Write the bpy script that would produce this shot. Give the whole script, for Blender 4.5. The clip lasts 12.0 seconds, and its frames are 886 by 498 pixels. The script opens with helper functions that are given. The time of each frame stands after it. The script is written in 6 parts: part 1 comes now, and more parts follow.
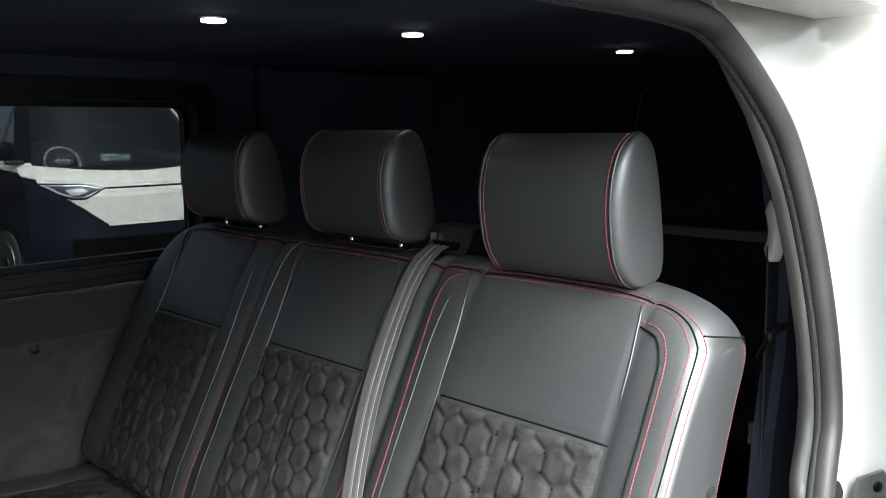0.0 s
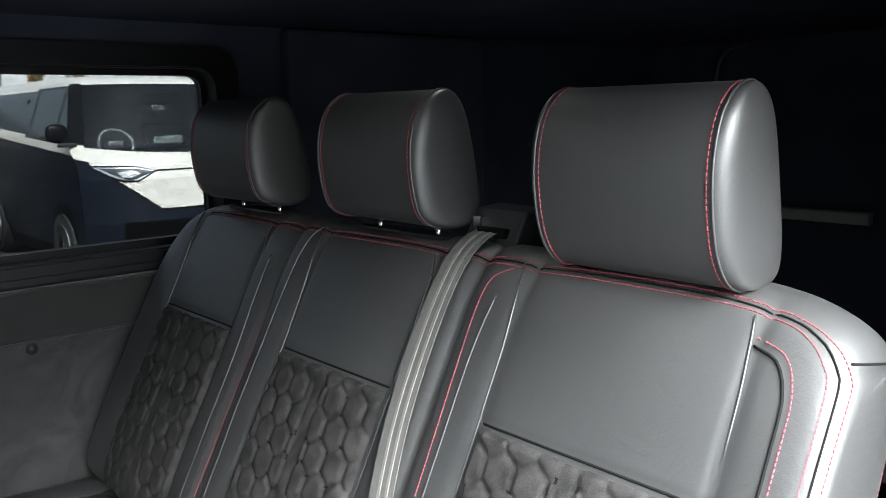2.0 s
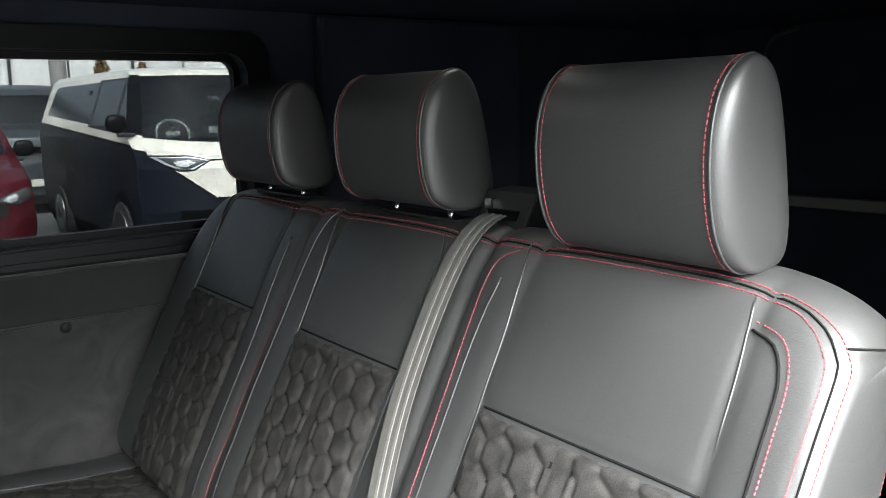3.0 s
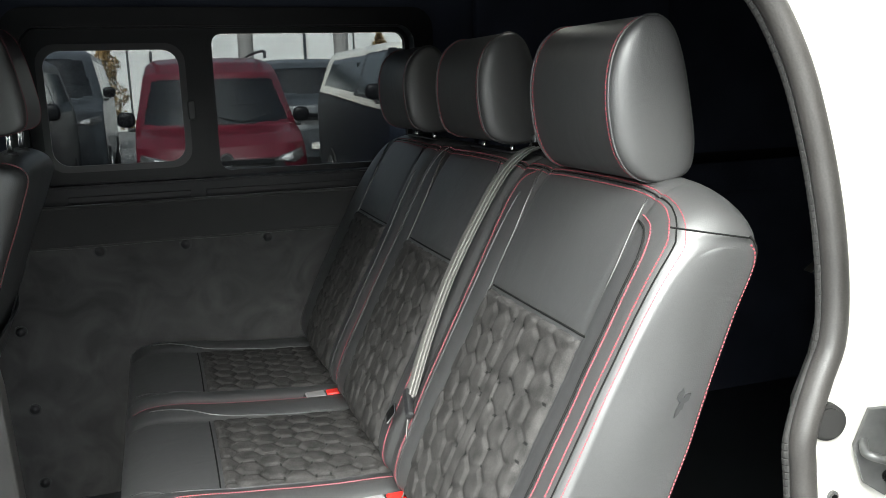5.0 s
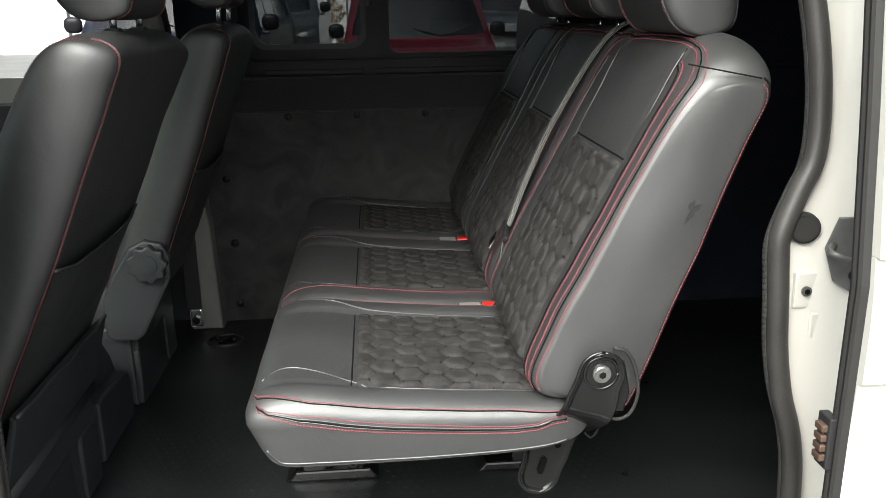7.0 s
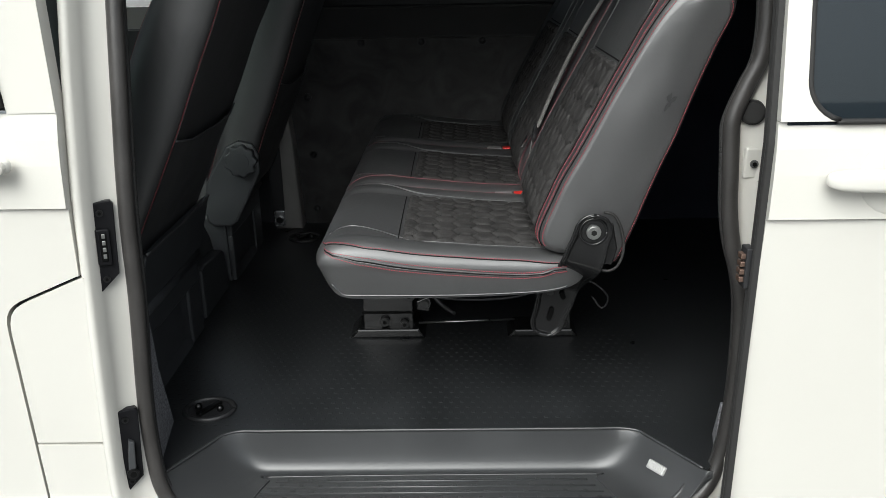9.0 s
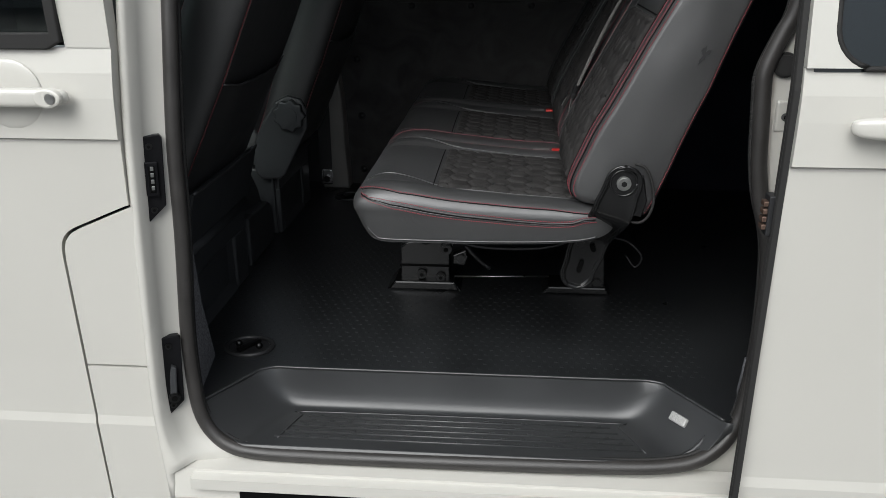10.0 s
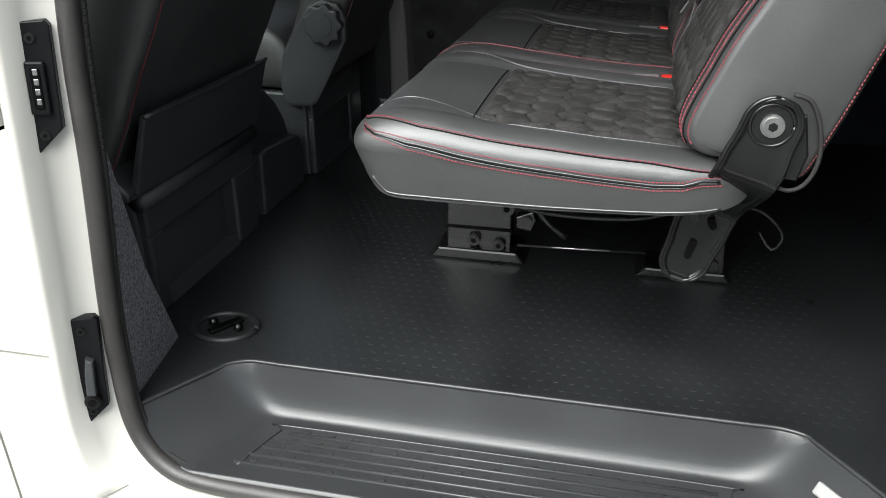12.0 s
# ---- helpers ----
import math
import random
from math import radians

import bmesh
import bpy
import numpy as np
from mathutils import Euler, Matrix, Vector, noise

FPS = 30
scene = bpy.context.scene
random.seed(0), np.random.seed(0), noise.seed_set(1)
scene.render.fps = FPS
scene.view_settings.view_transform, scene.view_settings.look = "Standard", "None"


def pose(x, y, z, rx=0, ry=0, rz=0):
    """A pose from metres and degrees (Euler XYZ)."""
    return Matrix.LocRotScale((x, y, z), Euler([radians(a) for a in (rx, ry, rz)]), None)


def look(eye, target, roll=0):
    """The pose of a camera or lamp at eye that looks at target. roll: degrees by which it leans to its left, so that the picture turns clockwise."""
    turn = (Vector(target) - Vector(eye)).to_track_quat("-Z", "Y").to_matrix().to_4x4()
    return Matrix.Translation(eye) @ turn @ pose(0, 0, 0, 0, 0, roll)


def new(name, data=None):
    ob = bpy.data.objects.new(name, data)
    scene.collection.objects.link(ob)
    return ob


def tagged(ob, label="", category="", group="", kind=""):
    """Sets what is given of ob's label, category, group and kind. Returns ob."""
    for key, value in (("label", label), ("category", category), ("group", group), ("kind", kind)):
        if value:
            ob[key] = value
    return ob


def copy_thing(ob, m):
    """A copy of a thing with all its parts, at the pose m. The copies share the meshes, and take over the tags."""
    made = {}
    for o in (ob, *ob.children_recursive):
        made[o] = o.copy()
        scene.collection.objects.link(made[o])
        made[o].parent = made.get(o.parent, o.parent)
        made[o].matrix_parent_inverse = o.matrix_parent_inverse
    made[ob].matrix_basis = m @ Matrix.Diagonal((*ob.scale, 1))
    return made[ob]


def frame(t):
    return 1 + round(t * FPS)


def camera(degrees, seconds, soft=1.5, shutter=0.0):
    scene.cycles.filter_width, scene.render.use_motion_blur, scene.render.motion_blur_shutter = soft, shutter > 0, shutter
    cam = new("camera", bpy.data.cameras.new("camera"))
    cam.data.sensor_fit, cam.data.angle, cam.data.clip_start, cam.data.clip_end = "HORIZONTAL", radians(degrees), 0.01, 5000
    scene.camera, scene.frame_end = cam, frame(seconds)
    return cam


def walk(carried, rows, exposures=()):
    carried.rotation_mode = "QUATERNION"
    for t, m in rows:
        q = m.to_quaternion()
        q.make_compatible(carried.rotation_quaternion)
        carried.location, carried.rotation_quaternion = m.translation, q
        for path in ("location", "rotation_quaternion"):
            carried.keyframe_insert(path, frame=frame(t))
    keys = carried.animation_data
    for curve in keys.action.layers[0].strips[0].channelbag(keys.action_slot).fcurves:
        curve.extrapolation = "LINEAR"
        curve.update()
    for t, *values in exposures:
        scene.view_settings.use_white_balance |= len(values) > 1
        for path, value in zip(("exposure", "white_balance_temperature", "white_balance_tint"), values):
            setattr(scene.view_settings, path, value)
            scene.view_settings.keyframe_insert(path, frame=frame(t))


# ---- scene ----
SECONDS = 12.0
cam = camera(56.0, SECONDS, soft=0.5)
# The van: x runs to its rear, y across it from the open door, z up; z = 0 is the cabin floor.
PATH = [
    (0, (0.045, -0.241, 1.188), (1.443, 1.161, 0.902), -0.61),
    (0.5, (0.042, -0.239, 1.188), (1.429, 1.173, 0.899), -0.66),
    (1, (0.220, -0.082, 1.167), (1.566, 1.364, 0.854), -1.19),
    (1.5, (0.259, -0.052, 1.158), (1.577, 1.419, 0.838), -1.36),
    (2, (0.261, -0.052, 1.156), (1.550, 1.442, 0.828), -1.31),
    (2.5, (0.288, -0.060, 1.146), (1.532, 1.470, 0.811), -1.30),
    (2.7, (0.315, -0.070, 1.143), (1.530, 1.482, 0.803), -1.37),
    (4.3, (0.321, -0.346, 1.118), (1.255, 1.385, 0.759), -0.89),
    (4.5, (0.342, -0.431, 1.120), (1.171, 1.351, 0.745), -1.38),
    (5, (0.435, -0.576, 1.101), (1.060, 1.283, 0.709), -1.68),
    (5.5, (0.519, -0.642, 1.064), (0.981, 1.257, 0.641), -1.55),
    (6, (0.540, -0.719, 1.037), (0.861, 1.199, 0.568), -1.50),
    (6.5, (0.528, -0.833, 1.017), (0.757, 1.087, 0.507), -1.23),
    (7, (0.538, -0.949, 1.007), (0.691, 0.968, 0.457), -0.95),
    (7.2, (0.549, -0.976, 1.006), (0.676, 0.939, 0.441), -0.90),
    (8.8, (0.611, -1.285, 0.988), (0.594, 0.601, 0.324), -1.06),
    (9, (0.611, -1.341, 0.972), (0.573, 0.547, 0.314), -1.04),
    (9.5, (0.604, -1.418, 0.946), (0.521, 0.462, 0.268), -0.64),
    (10, (0.658, -1.410, 0.919), (0.492, 0.457, 0.221), -0.29),
    (10.5, (0.732, -1.230, 0.867), (0.483, 0.612, 0.128), 0.12),
    (11, (0.689, -0.881, 0.759), (0.406, 0.929, -0.042), 0.72),
    (11.5, (0.701, -0.842, 0.741), (0.333, 0.948, -0.073), 0.30),
    (12, (0.706, -0.842, 0.744), (0.295, 0.933, -0.080), -0.07),
]
EXPOSURES = [(0, 3.1, 5900, 3), (2.0, 3.85, 5950, 4.5), (2.5, 3.85, 6100, 5), (4.5, 3.45, 6200, 2.5), (5.5, 3.15, 6200, 2.5), (6.5, 2.65, 6300, 4), (7, 2.25, 6400, 4.5), (9, 1.3, 6150, 5.5), (9.5, 1.05, 6400, 6), (10.5, 0.45, 5750, 9), (11, 0.75, 5700, 8), (11.5, 1.55, 5950, 6.5), (12, 1.75, 6150, 5)]
walk(cam, [(t, look(eye, target, roll)) for t, eye, target, roll in PATH], EXPOSURES)

# ---- light: an overcast sky over a car park ----
world = bpy.data.worlds.new("sky")
scene.world = world
world.use_nodes = True
wn = world.node_tree
for n in list(wn.nodes):
    wn.nodes.remove(n)
sky = wn.nodes.new("ShaderNodeTexSky")
sky.sky_type = "NISHITA"
sky.sun_disc = False
sky.sun_elevation = radians(46)
sky.sun_rotation = radians(199)
sky.air_density = 1.0
sky.dust_density = 6.0
soften = wn.nodes.new("ShaderNodeHueSaturation")
soften.inputs["Saturation"].default_value = 0.3
bg = wn.nodes.new("ShaderNodeBackground")
bg.inputs["Strength"].default_value = 0.09
wout = wn.nodes.new("ShaderNodeOutputWorld")
wn.links.new(sky.outputs[0], soften.inputs["Color"])
wn.links.new(soften.outputs[0], bg.inputs[0])
wn.links.new(bg.outputs[0], wout.inputs[0])

sun_data = bpy.data.lights.new("sun", "SUN")
sun_data.energy = 1.5
sun_data.angle = radians(50)
sun_data.color = (1.0, 0.96, 0.9)
sun = new("sun", sun_data)
sun.matrix_world = look((-1.9, -7.0, 8.3), (0.6, 0.2, 0.4))


# ---- materials ----
def material(name, colour, rough=0.5, metal=0.0, grain=0.0, grain_scale=400.0, bump=0.0, bump_scale=300.0,
             stain=0.0, stain_scale=6.0, coat=0.0, sheen=0.0, spec=0.5, crease=0.0, swirl=0.0, ior=1.5):
    m = bpy.data.materials.new(name)
    m.use_nodes = True
    nt = m.node_tree
    p = nt.nodes["Principled BSDF"]
    p.inputs["Roughness"].default_value = rough
    p.inputs["Metallic"].default_value = metal
    p.inputs["IOR"].default_value = ior
    p.inputs["Coat Weight"].default_value = coat
    p.inputs["Coat Roughness"].default_value = 0.08
    p.inputs["Sheen Weight"].default_value = sheen
    p.inputs["Sheen Roughness"].default_value = 0.4
    p.inputs["Specular IOR Level"].default_value = spec
    co = nt.nodes.new("ShaderNodeTexCoord")
    base = nt.nodes.new("ShaderNodeRGB")
    base.outputs[0].default_value = (*colour, 1)
    out = base.outputs[0]

    def vary(source, scale, amount, detail):
        tex = nt.nodes.new("ShaderNodeTexNoise")
        tex.inputs["Scale"].default_value = scale
        tex.inputs["Detail"].default_value = detail
        tex.inputs["Distortion"].default_value = swirl if scale < 50 else 0.0
        nt.links.new(co.outputs["Object"], tex.inputs["Vector"])
        rng = nt.nodes.new("ShaderNodeMapRange")
        rng.inputs["From Min"].default_value = 0.3
        rng.inputs["From Max"].default_value = 0.7
        rng.inputs["To Min"].default_value = 1 - amount
        rng.inputs["To Max"].default_value = 1 + amount
        nt.links.new(tex.outputs[0], rng.inputs["Value"])
        hsv = nt.nodes.new("ShaderNodeHueSaturation")
        nt.links.new(source, hsv.inputs["Color"])
        nt.links.new(rng.outputs[0], hsv.inputs["Value"])
        return hsv.outputs[0], tex.outputs[0]

    if stain:
        out, patch = vary(out, stain_scale, stain, 4)
        rr = nt.nodes.new("ShaderNodeMapRange")
        rr.inputs["To Min"].default_value = max(rough - 0.12 * (stain > 0.1) - 0.04, 0.02)
        rr.inputs["To Max"].default_value = min(rough + 0.10, 1)
        nt.links.new(patch, rr.inputs["Value"])
        nt.links.new(rr.outputs[0], p.inputs["Roughness"])
    if grain:
        out, _ = vary(out, grain_scale, grain, 2)
    nt.links.new(out, p.inputs["Base Color"])
    if bump:
        tex = nt.nodes.new("ShaderNodeTexNoise")
        tex.inputs["Scale"].default_value = bump_scale
        tex.inputs["Detail"].default_value = 3
        nt.links.new(co.outputs["Object"], tex.inputs["Vector"])
        b = nt.nodes.new("ShaderNodeBump")
        b.inputs["Strength"].default_value = bump
        b.inputs["Distance"].default_value = 0.002
        nt.links.new(tex.outputs[0], b.inputs["Height"])
        nt.links.new(b.outputs[0], p.inputs["Normal"])
        if crease:
            wide = nt.nodes.new("ShaderNodeTexNoise")
            wide.inputs["Scale"].default_value = 14
            wide.inputs["Detail"].default_value = 3
            wide.inputs["Distortion"].default_value = 1.2
            nt.links.new(co.outputs["Object"], wide.inputs["Vector"])
            b2 = nt.nodes.new("ShaderNodeBump")
            b2.inputs["Strength"].default_value = crease
            b2.inputs["Distance"].default_value = 0.01
            nt.links.new(wide.outputs[0], b2.inputs["Height"])
            nt.links.new(b2.outputs[0], b.inputs["Normal"])
    return m


LEATHER = material("black_leather", (0.029, 0.029, 0.0295), 0.46, grain=0.15, grain_scale=700, bump=0.10, bump_scale=520, stain=0.10, stain_scale=5, crease=0.12, spec=1.0)
DAMP = material("damp_leather", (0.018, 0.018, 0.019), 0.45, spec=0.6)
SUEDE = material("charcoal_suede", (0.027, 0.0258, 0.0252), 0.95, grain=0.35, grain_scale=700, bump=0.35, bump_scale=800, stain=0.5, stain_scale=38, sheen=0.0, spec=0.15)
WALL_SUEDE = material("grey_suede_trim", (0.034, 0.033, 0.0328), 0.95, grain=0.15, grain_scale=800, bump=0.2, bump_scale=700, stain=0.5, stain_scale=7, sheen=0.2, swirl=1.6)
WALL_STRIP = material("dark_suede_strip", (0.018, 0.0178, 0.0178), 0.95, grain=0.15, grain_scale=800, bump=0.2, bump_scale=700, stain=0.25, stain_scale=9, sheen=0.2)
STITCH = material("red_thread", (0.22, 0.040, 0.052), 0.75, grain=0.2)
PIPING = material("leather_piping", (0.026, 0.026, 0.027), 0.30, spec=0.8)
STEP_LENS = material("ribbed_step_lens", (0.32, 0.32, 0.31), 0.3)
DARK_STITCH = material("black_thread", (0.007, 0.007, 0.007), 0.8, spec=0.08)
PAINT = material("cream_white_paint", (0.50, 0.488, 0.448), 0.28, coat=0.6, stain=0.02, stain_scale=3)
RUBBER = material("grey_door_rubber", (0.029, 0.027, 0.0255), 0.48, grain=0.15, bump=0.15, bump_scale=350, stain=0.2, stain_scale=12)
RUBBER_INNER = material("ribbed_rubber_lip", (0.018, 0.0175, 0.017), 0.7, spec=0.3)
PLASTIC = material("black_plastic", (0.013, 0.013, 0.014), 0.45, bump=0.08, bump_scale=600, stain=0.1)
GREY_PLASTIC = material("dark_grey_plastic", (0.037, 0.039, 0.0415), 0.50, bump=0.15, bump_scale=500, stain=0.12)
LIGHT_PLASTIC = material("light_grey_plastic", (0.22, 0.21, 0.2), 0.6, stain=0.1)
FLOOR_RUBBER = material("black_floor_rubber", (0.0145, 0.0155, 0.0165), 0.36, bump=0.22, bump_scale=420, stain=0.25, stain_scale=5, spec=0.7)
STEP_PLASTIC = material("moulded_step_plastic", (0.027, 0.028, 0.029), 0.38, bump=0.10, bump_scale=700, stain=0.15, stain_scale=5)
STEEL = material("black_painted_steel", (0.007, 0.007, 0.0072), 0.24, stain=0.15, stain_scale=20, coat=0.1, spec=0.4)
CHROME = material("chrome", (0.75, 0.75, 0.75), 0.15, 1.0)
COPPER = material("tarnished_contact", (0.13, 0.085, 0.065), 0.4, 0.6)
BOLT = material("zinc_bolt", (0.4, 0.4, 0.39), 0.35, 1.0, stain=0.2, stain_scale=60)
DARK_BOLT = material("dark_bolt", (0.05, 0.05, 0.05), 0.35, 1.0)
WEBBING = material("grey_seat_belt_webbing", (0.10, 0.098, 0.092), 0.65, grain=0.3, grain_scale=1200, bump=0.3, bump_scale=1400)
WEBBING_STRIPE = material("grey_belt_stripe", (0.17, 0.165, 0.155), 0.6, grain=0.3, grain_scale=1200)
WEBBING_DARK = material("dark_belt_webbing", (0.02, 0.02, 0.021), 0.6, grain=0.3, grain_scale=1200)
RED = material("red_buckle_plastic", (0.6, 0.02, 0.015), 0.35)
WHITE_PLASTIC = material("white_plastic", (0.7, 0.68, 0.62), 0.4)
CARPET = material("speckled_grey_carpet", (0.15, 0.15, 0.16), 1.0, grain=0.65, grain_scale=240, bump=0.8, bump_scale=500)
LINING = material("black_lining", (0.033, 0.037, 0.053), 1.0, spec=0.1, grain=0.2, bump=0.2, bump_scale=500, stain=0.2, stain_scale=5)
FRAME = material("black_window_frame", (0.005, 0.005, 0.006), 0.5, stain=0.15, spec=0.25)
SEAM = material("dark_panel_gap", (0.004, 0.004, 0.004), 0.9, spec=0.05)
ASPHALT = material("asphalt", (0.10, 0.10, 0.098), 0.9, grain=0.4, grain_scale=120, bump=0.5, bump_scale=90, stain=0.25, stain_scale=0.6)
CAR_RED = material("dark_red_car_paint", (0.072, 0.006, 0.013), 0.35, coat=0.3, spec=0.3)
CAR_NAVY = material("dark_blue_car_paint", (0.006, 0.008, 0.014), 0.4, spec=0.2)
CAR_GREY = material("grey_car_paint", (0.035, 0.04, 0.045), 0.35, coat=0.2)
CAR_WHITE = material("white_car_paint", (0.74, 0.70, 0.61), 0.3, coat=0.5)
CAR_GLASS = material("dark_car_glass", (0.022, 0.029, 0.033), 0.10, spec=0.25)
GLOSS_BLACK = material("gloss_black_trim", (0.008, 0.008, 0.009), 0.25, spec=0.12)
TYRE = material("tyre_rubber", (0.018, 0.018, 0.018), 0.85)
LENS = material("lamp_lens", (0.6, 0.6, 0.6), 0.12, coat=1.0)
HEADLAMP = material("smoked_headlamp", (0.07, 0.07, 0.07), 0.15, coat=0.4)
BUCKLE_GREY = material("buckle_grey", (0.20, 0.20, 0.20), 0.35, stain=0.1)
STRIKER = material("dull_zinc", (0.10, 0.10, 0.098), 0.45, 0.35, stain=0.2, stain_scale=40)
SKY_BLOCKER = material("grey_sky_blocker", (0.32, 0.32, 0.325), 0.8, stain=0.2, stain_scale=0.5)
DOOR_GLASS = material("dark_privacy_glass", (0.010, 0.014, 0.017), 0.03, spec=0.5)
CONCRETE = material("pale_cladding", (0.62, 0.62, 0.60), 0.7, stain=0.12, stain_scale=0.8)
LEAVES = material("autumn_leaves", (0.16, 0.10, 0.035), 0.8, grain=0.5, grain_scale=6)
BARK = material("bark", (0.09, 0.07, 0.05), 0.9, grain=0.3, grain_scale=20)


def glass(name, tint, gloss=0.05):
    m = bpy.data.materials.new(name)
    m.use_nodes = True
    nt = m.node_tree
    for n in list(nt.nodes):
        nt.nodes.remove(n)
    o = nt.nodes.new("ShaderNodeOutputMaterial")
    t = nt.nodes.new("ShaderNodeBsdfTransparent")
    t.inputs[0].default_value = (*tint, 1)
    g = nt.nodes.new("ShaderNodeBsdfGlossy")
    g.inputs["Roughness"].default_value = 0.02
    mix = nt.nodes.new("ShaderNodeMixShader")
    mix.inputs[0].default_value = gloss
    nt.links.new(t.outputs[0], mix.inputs[1])
    nt.links.new(g.outputs[0], mix.inputs[2])
    nt.links.new(mix.outputs[0], o.inputs[0])
    return m


TINTED = glass("tinted_window_glass", (0.285, 0.295, 0.30), 0.004)
SCREEN = glass("car_windscreen_glass", (0.5, 0.55, 0.56), 0.10)
CLEAR = glass("clear_window_glass", (0.62, 0.72, 0.68), 0.10)


def glow(name, colour, strength):
    m = bpy.data.materials.new(name)
    m.use_nodes = True
    p = m.node_tree.nodes["Principled BSDF"]
    p.inputs["Base Color"].default_value = (0.8, 0.8, 0.8, 1)
    p.inputs["Emission Color"].default_value = (*colour, 1)
    p.inputs["Emission Strength"].default_value = strength
    return m


LED = glow("lit_led_lens", (1.0, 0.95, 0.85), 3.0)


# ---- mesh helpers ----
def empty(name, label, category, group="", at=(0, 0, 0), kind=""):
    ob = new(name)
    ob.location = at
    return tagged(ob, label, category, group, kind)


def mesh_from(name, verts, faces, mat, smooth=True, mats=None, index=None):
    me = bpy.data.meshes.new(name)
    me.from_pydata([tuple(v) for v in verts], [], faces)
    for m in (mats or [mat]):
        me.materials.append(m)
    if index is not None:
        me.polygons.foreach_set("material_index", index)
    me.polygons.foreach_set("use_smooth", [smooth] * len(me.polygons))
    me.update()
    return me


def to_mesh(name, bm, mat, smooth=False):
    bmesh.ops.recalc_face_normals(bm, faces=bm.faces)
    me = bpy.data.meshes.new(name)
    bm.to_mesh(me)
    bm.free()
    for m in (mat if isinstance(mat, (list, tuple)) else [mat]):
        me.materials.append(m)
    me.polygons.foreach_set("use_smooth", [smooth] * len(me.polygons))
    return me


def part(name, data, mat=None, parent=None, label="", smooth=False, kind=""):
    """Links a bmesh or a mesh as one object under a thing, at that thing's place."""
    me = data if isinstance(data, bpy.types.Mesh) else to_mesh(name, data, mat, smooth)
    ob = new(name, me)
    if parent:
        ob.parent = parent
        root = parent
        shift = Vector((0, 0, 0))
        while root:
            shift += root.location
            root = root.parent
        ob.location = -shift
    return tagged(ob, label, kind=kind)


def box(bm, lo, hi, bevel=0.0, m=None, seg=2):
    r = bmesh.ops.create_cube(bm, size=1.0)
    vs = r["verts"]
    for v in vs:
        v.co = Vector([(lo[i] + hi[i]) / 2 + v.co[i] * (hi[i] - lo[i]) for i in range(3)])
    if m:
        bmesh.ops.transform(bm, matrix=m, verts=vs)
    if bevel:
        es = list({e for v in vs for e in v.link_edges})
        bmesh.ops.bevel(bm, geom=es, offset=bevel, segments=seg, affect="EDGES", profile=0.5)
    return bm


def boxed(lo, hi, bevel=0.0, m=None, seg=2):
    return box(bmesh.new(), lo, hi, bevel, m, seg)


def prism(outline, axis, a, b, bevel=0.0, bm=None, seg=2):
    """A flat outline, drawn in the two axes other than axis, pushed from a to b along axis."""
    bm = bm or bmesh.new()
    others = [i for i in range(3) if i != axis]

    def place(p, h):
        v = [0, 0, 0]
        v[axis], v[others[0]], v[others[1]] = h, p[0], p[1]
        return v
    lo = [bm.verts.new(place(p, a)) for p in outline]
    hi = [bm.verts.new(place(p, b)) for p in outline]
    n = len(outline)
    faces = [bm.faces.new(lo), bm.faces.new(hi[::-1])]
    for i in range(n):
        faces.append(bm.faces.new((lo[i], hi[i], hi[(i + 1) % n], lo[(i + 1) % n])))
    bmesh.ops.recalc_face_normals(bm, faces=faces)
    if bevel:
        es = [e for f in faces[:2] for e in f.edges]
        bmesh.ops.bevel(bm, geom=es, offset=bevel, segments=seg, affect="EDGES", profile=0.5)
    return bm


def disc(centre, axis, r, h, seg=24, bevel=0.0, bm=None, r2=None):
    bm = bm or bmesh.new()
    m = Matrix.Translation(centre) @ Vector((0, 0, 1)).rotation_difference(Vector(axis)).to_matrix().to_4x4()
    res = bmesh.ops.create_cone(bm, cap_ends=True, segments=seg, radius1=r, radius2=r if r2 is None else r2, depth=h, matrix=m)
    if bevel:
        es = [e for e in {e for v in res["verts"] for e in v.link_edges} if any(len(f.verts) > 4 for f in e.link_faces)]
        bmesh.ops.bevel(bm, geom=es, offset=bevel, segments=2, affect="EDGES")
    return bm


def smooth_line(pts, step=0.01, closed=False):
    """A Catmull-Rom line through points, resampled evenly."""
    pts = [Vector(p) for p in pts]
    n = len(pts)
    out = []
    for i in range(n if closed else n - 1):
        p0 = pts[(i - 1) % n] if closed or i else pts[0] * 2 - pts[1]
        p1, p2 = pts[i], pts[(i + 1) % n]
        p3 = pts[(i + 2) % n] if closed or i + 2 < n else pts[-1] * 2 - pts[-2]
        for k in range(12):
            t = k / 12
            out.append(0.5 * (2 * p1 + (p2 - p0) * t + (2 * p0 - 5 * p1 + 4 * p2 - p3) * t * t + (3 * p1 - p0 - 3 * p2 + p3) * t ** 3))
    out.append(out[0].copy() if closed else pts[-1])
    length = [0.0]
    for a, b in zip(out, out[1:]):
        length.append(length[-1] + (b - a).length)
    count = max(2, round(length[-1] / step))
    res, j = [], 0
    for k in range(count + 1):
        s = length[-1] * k / count
        while j < len(out) - 2 and length[j + 1] < s:
            j += 1
        f = (s - length[j]) / max(length[j + 1] - length[j], 1e-9)
        res.append(out[j].lerp(out[j + 1], f))
    return res


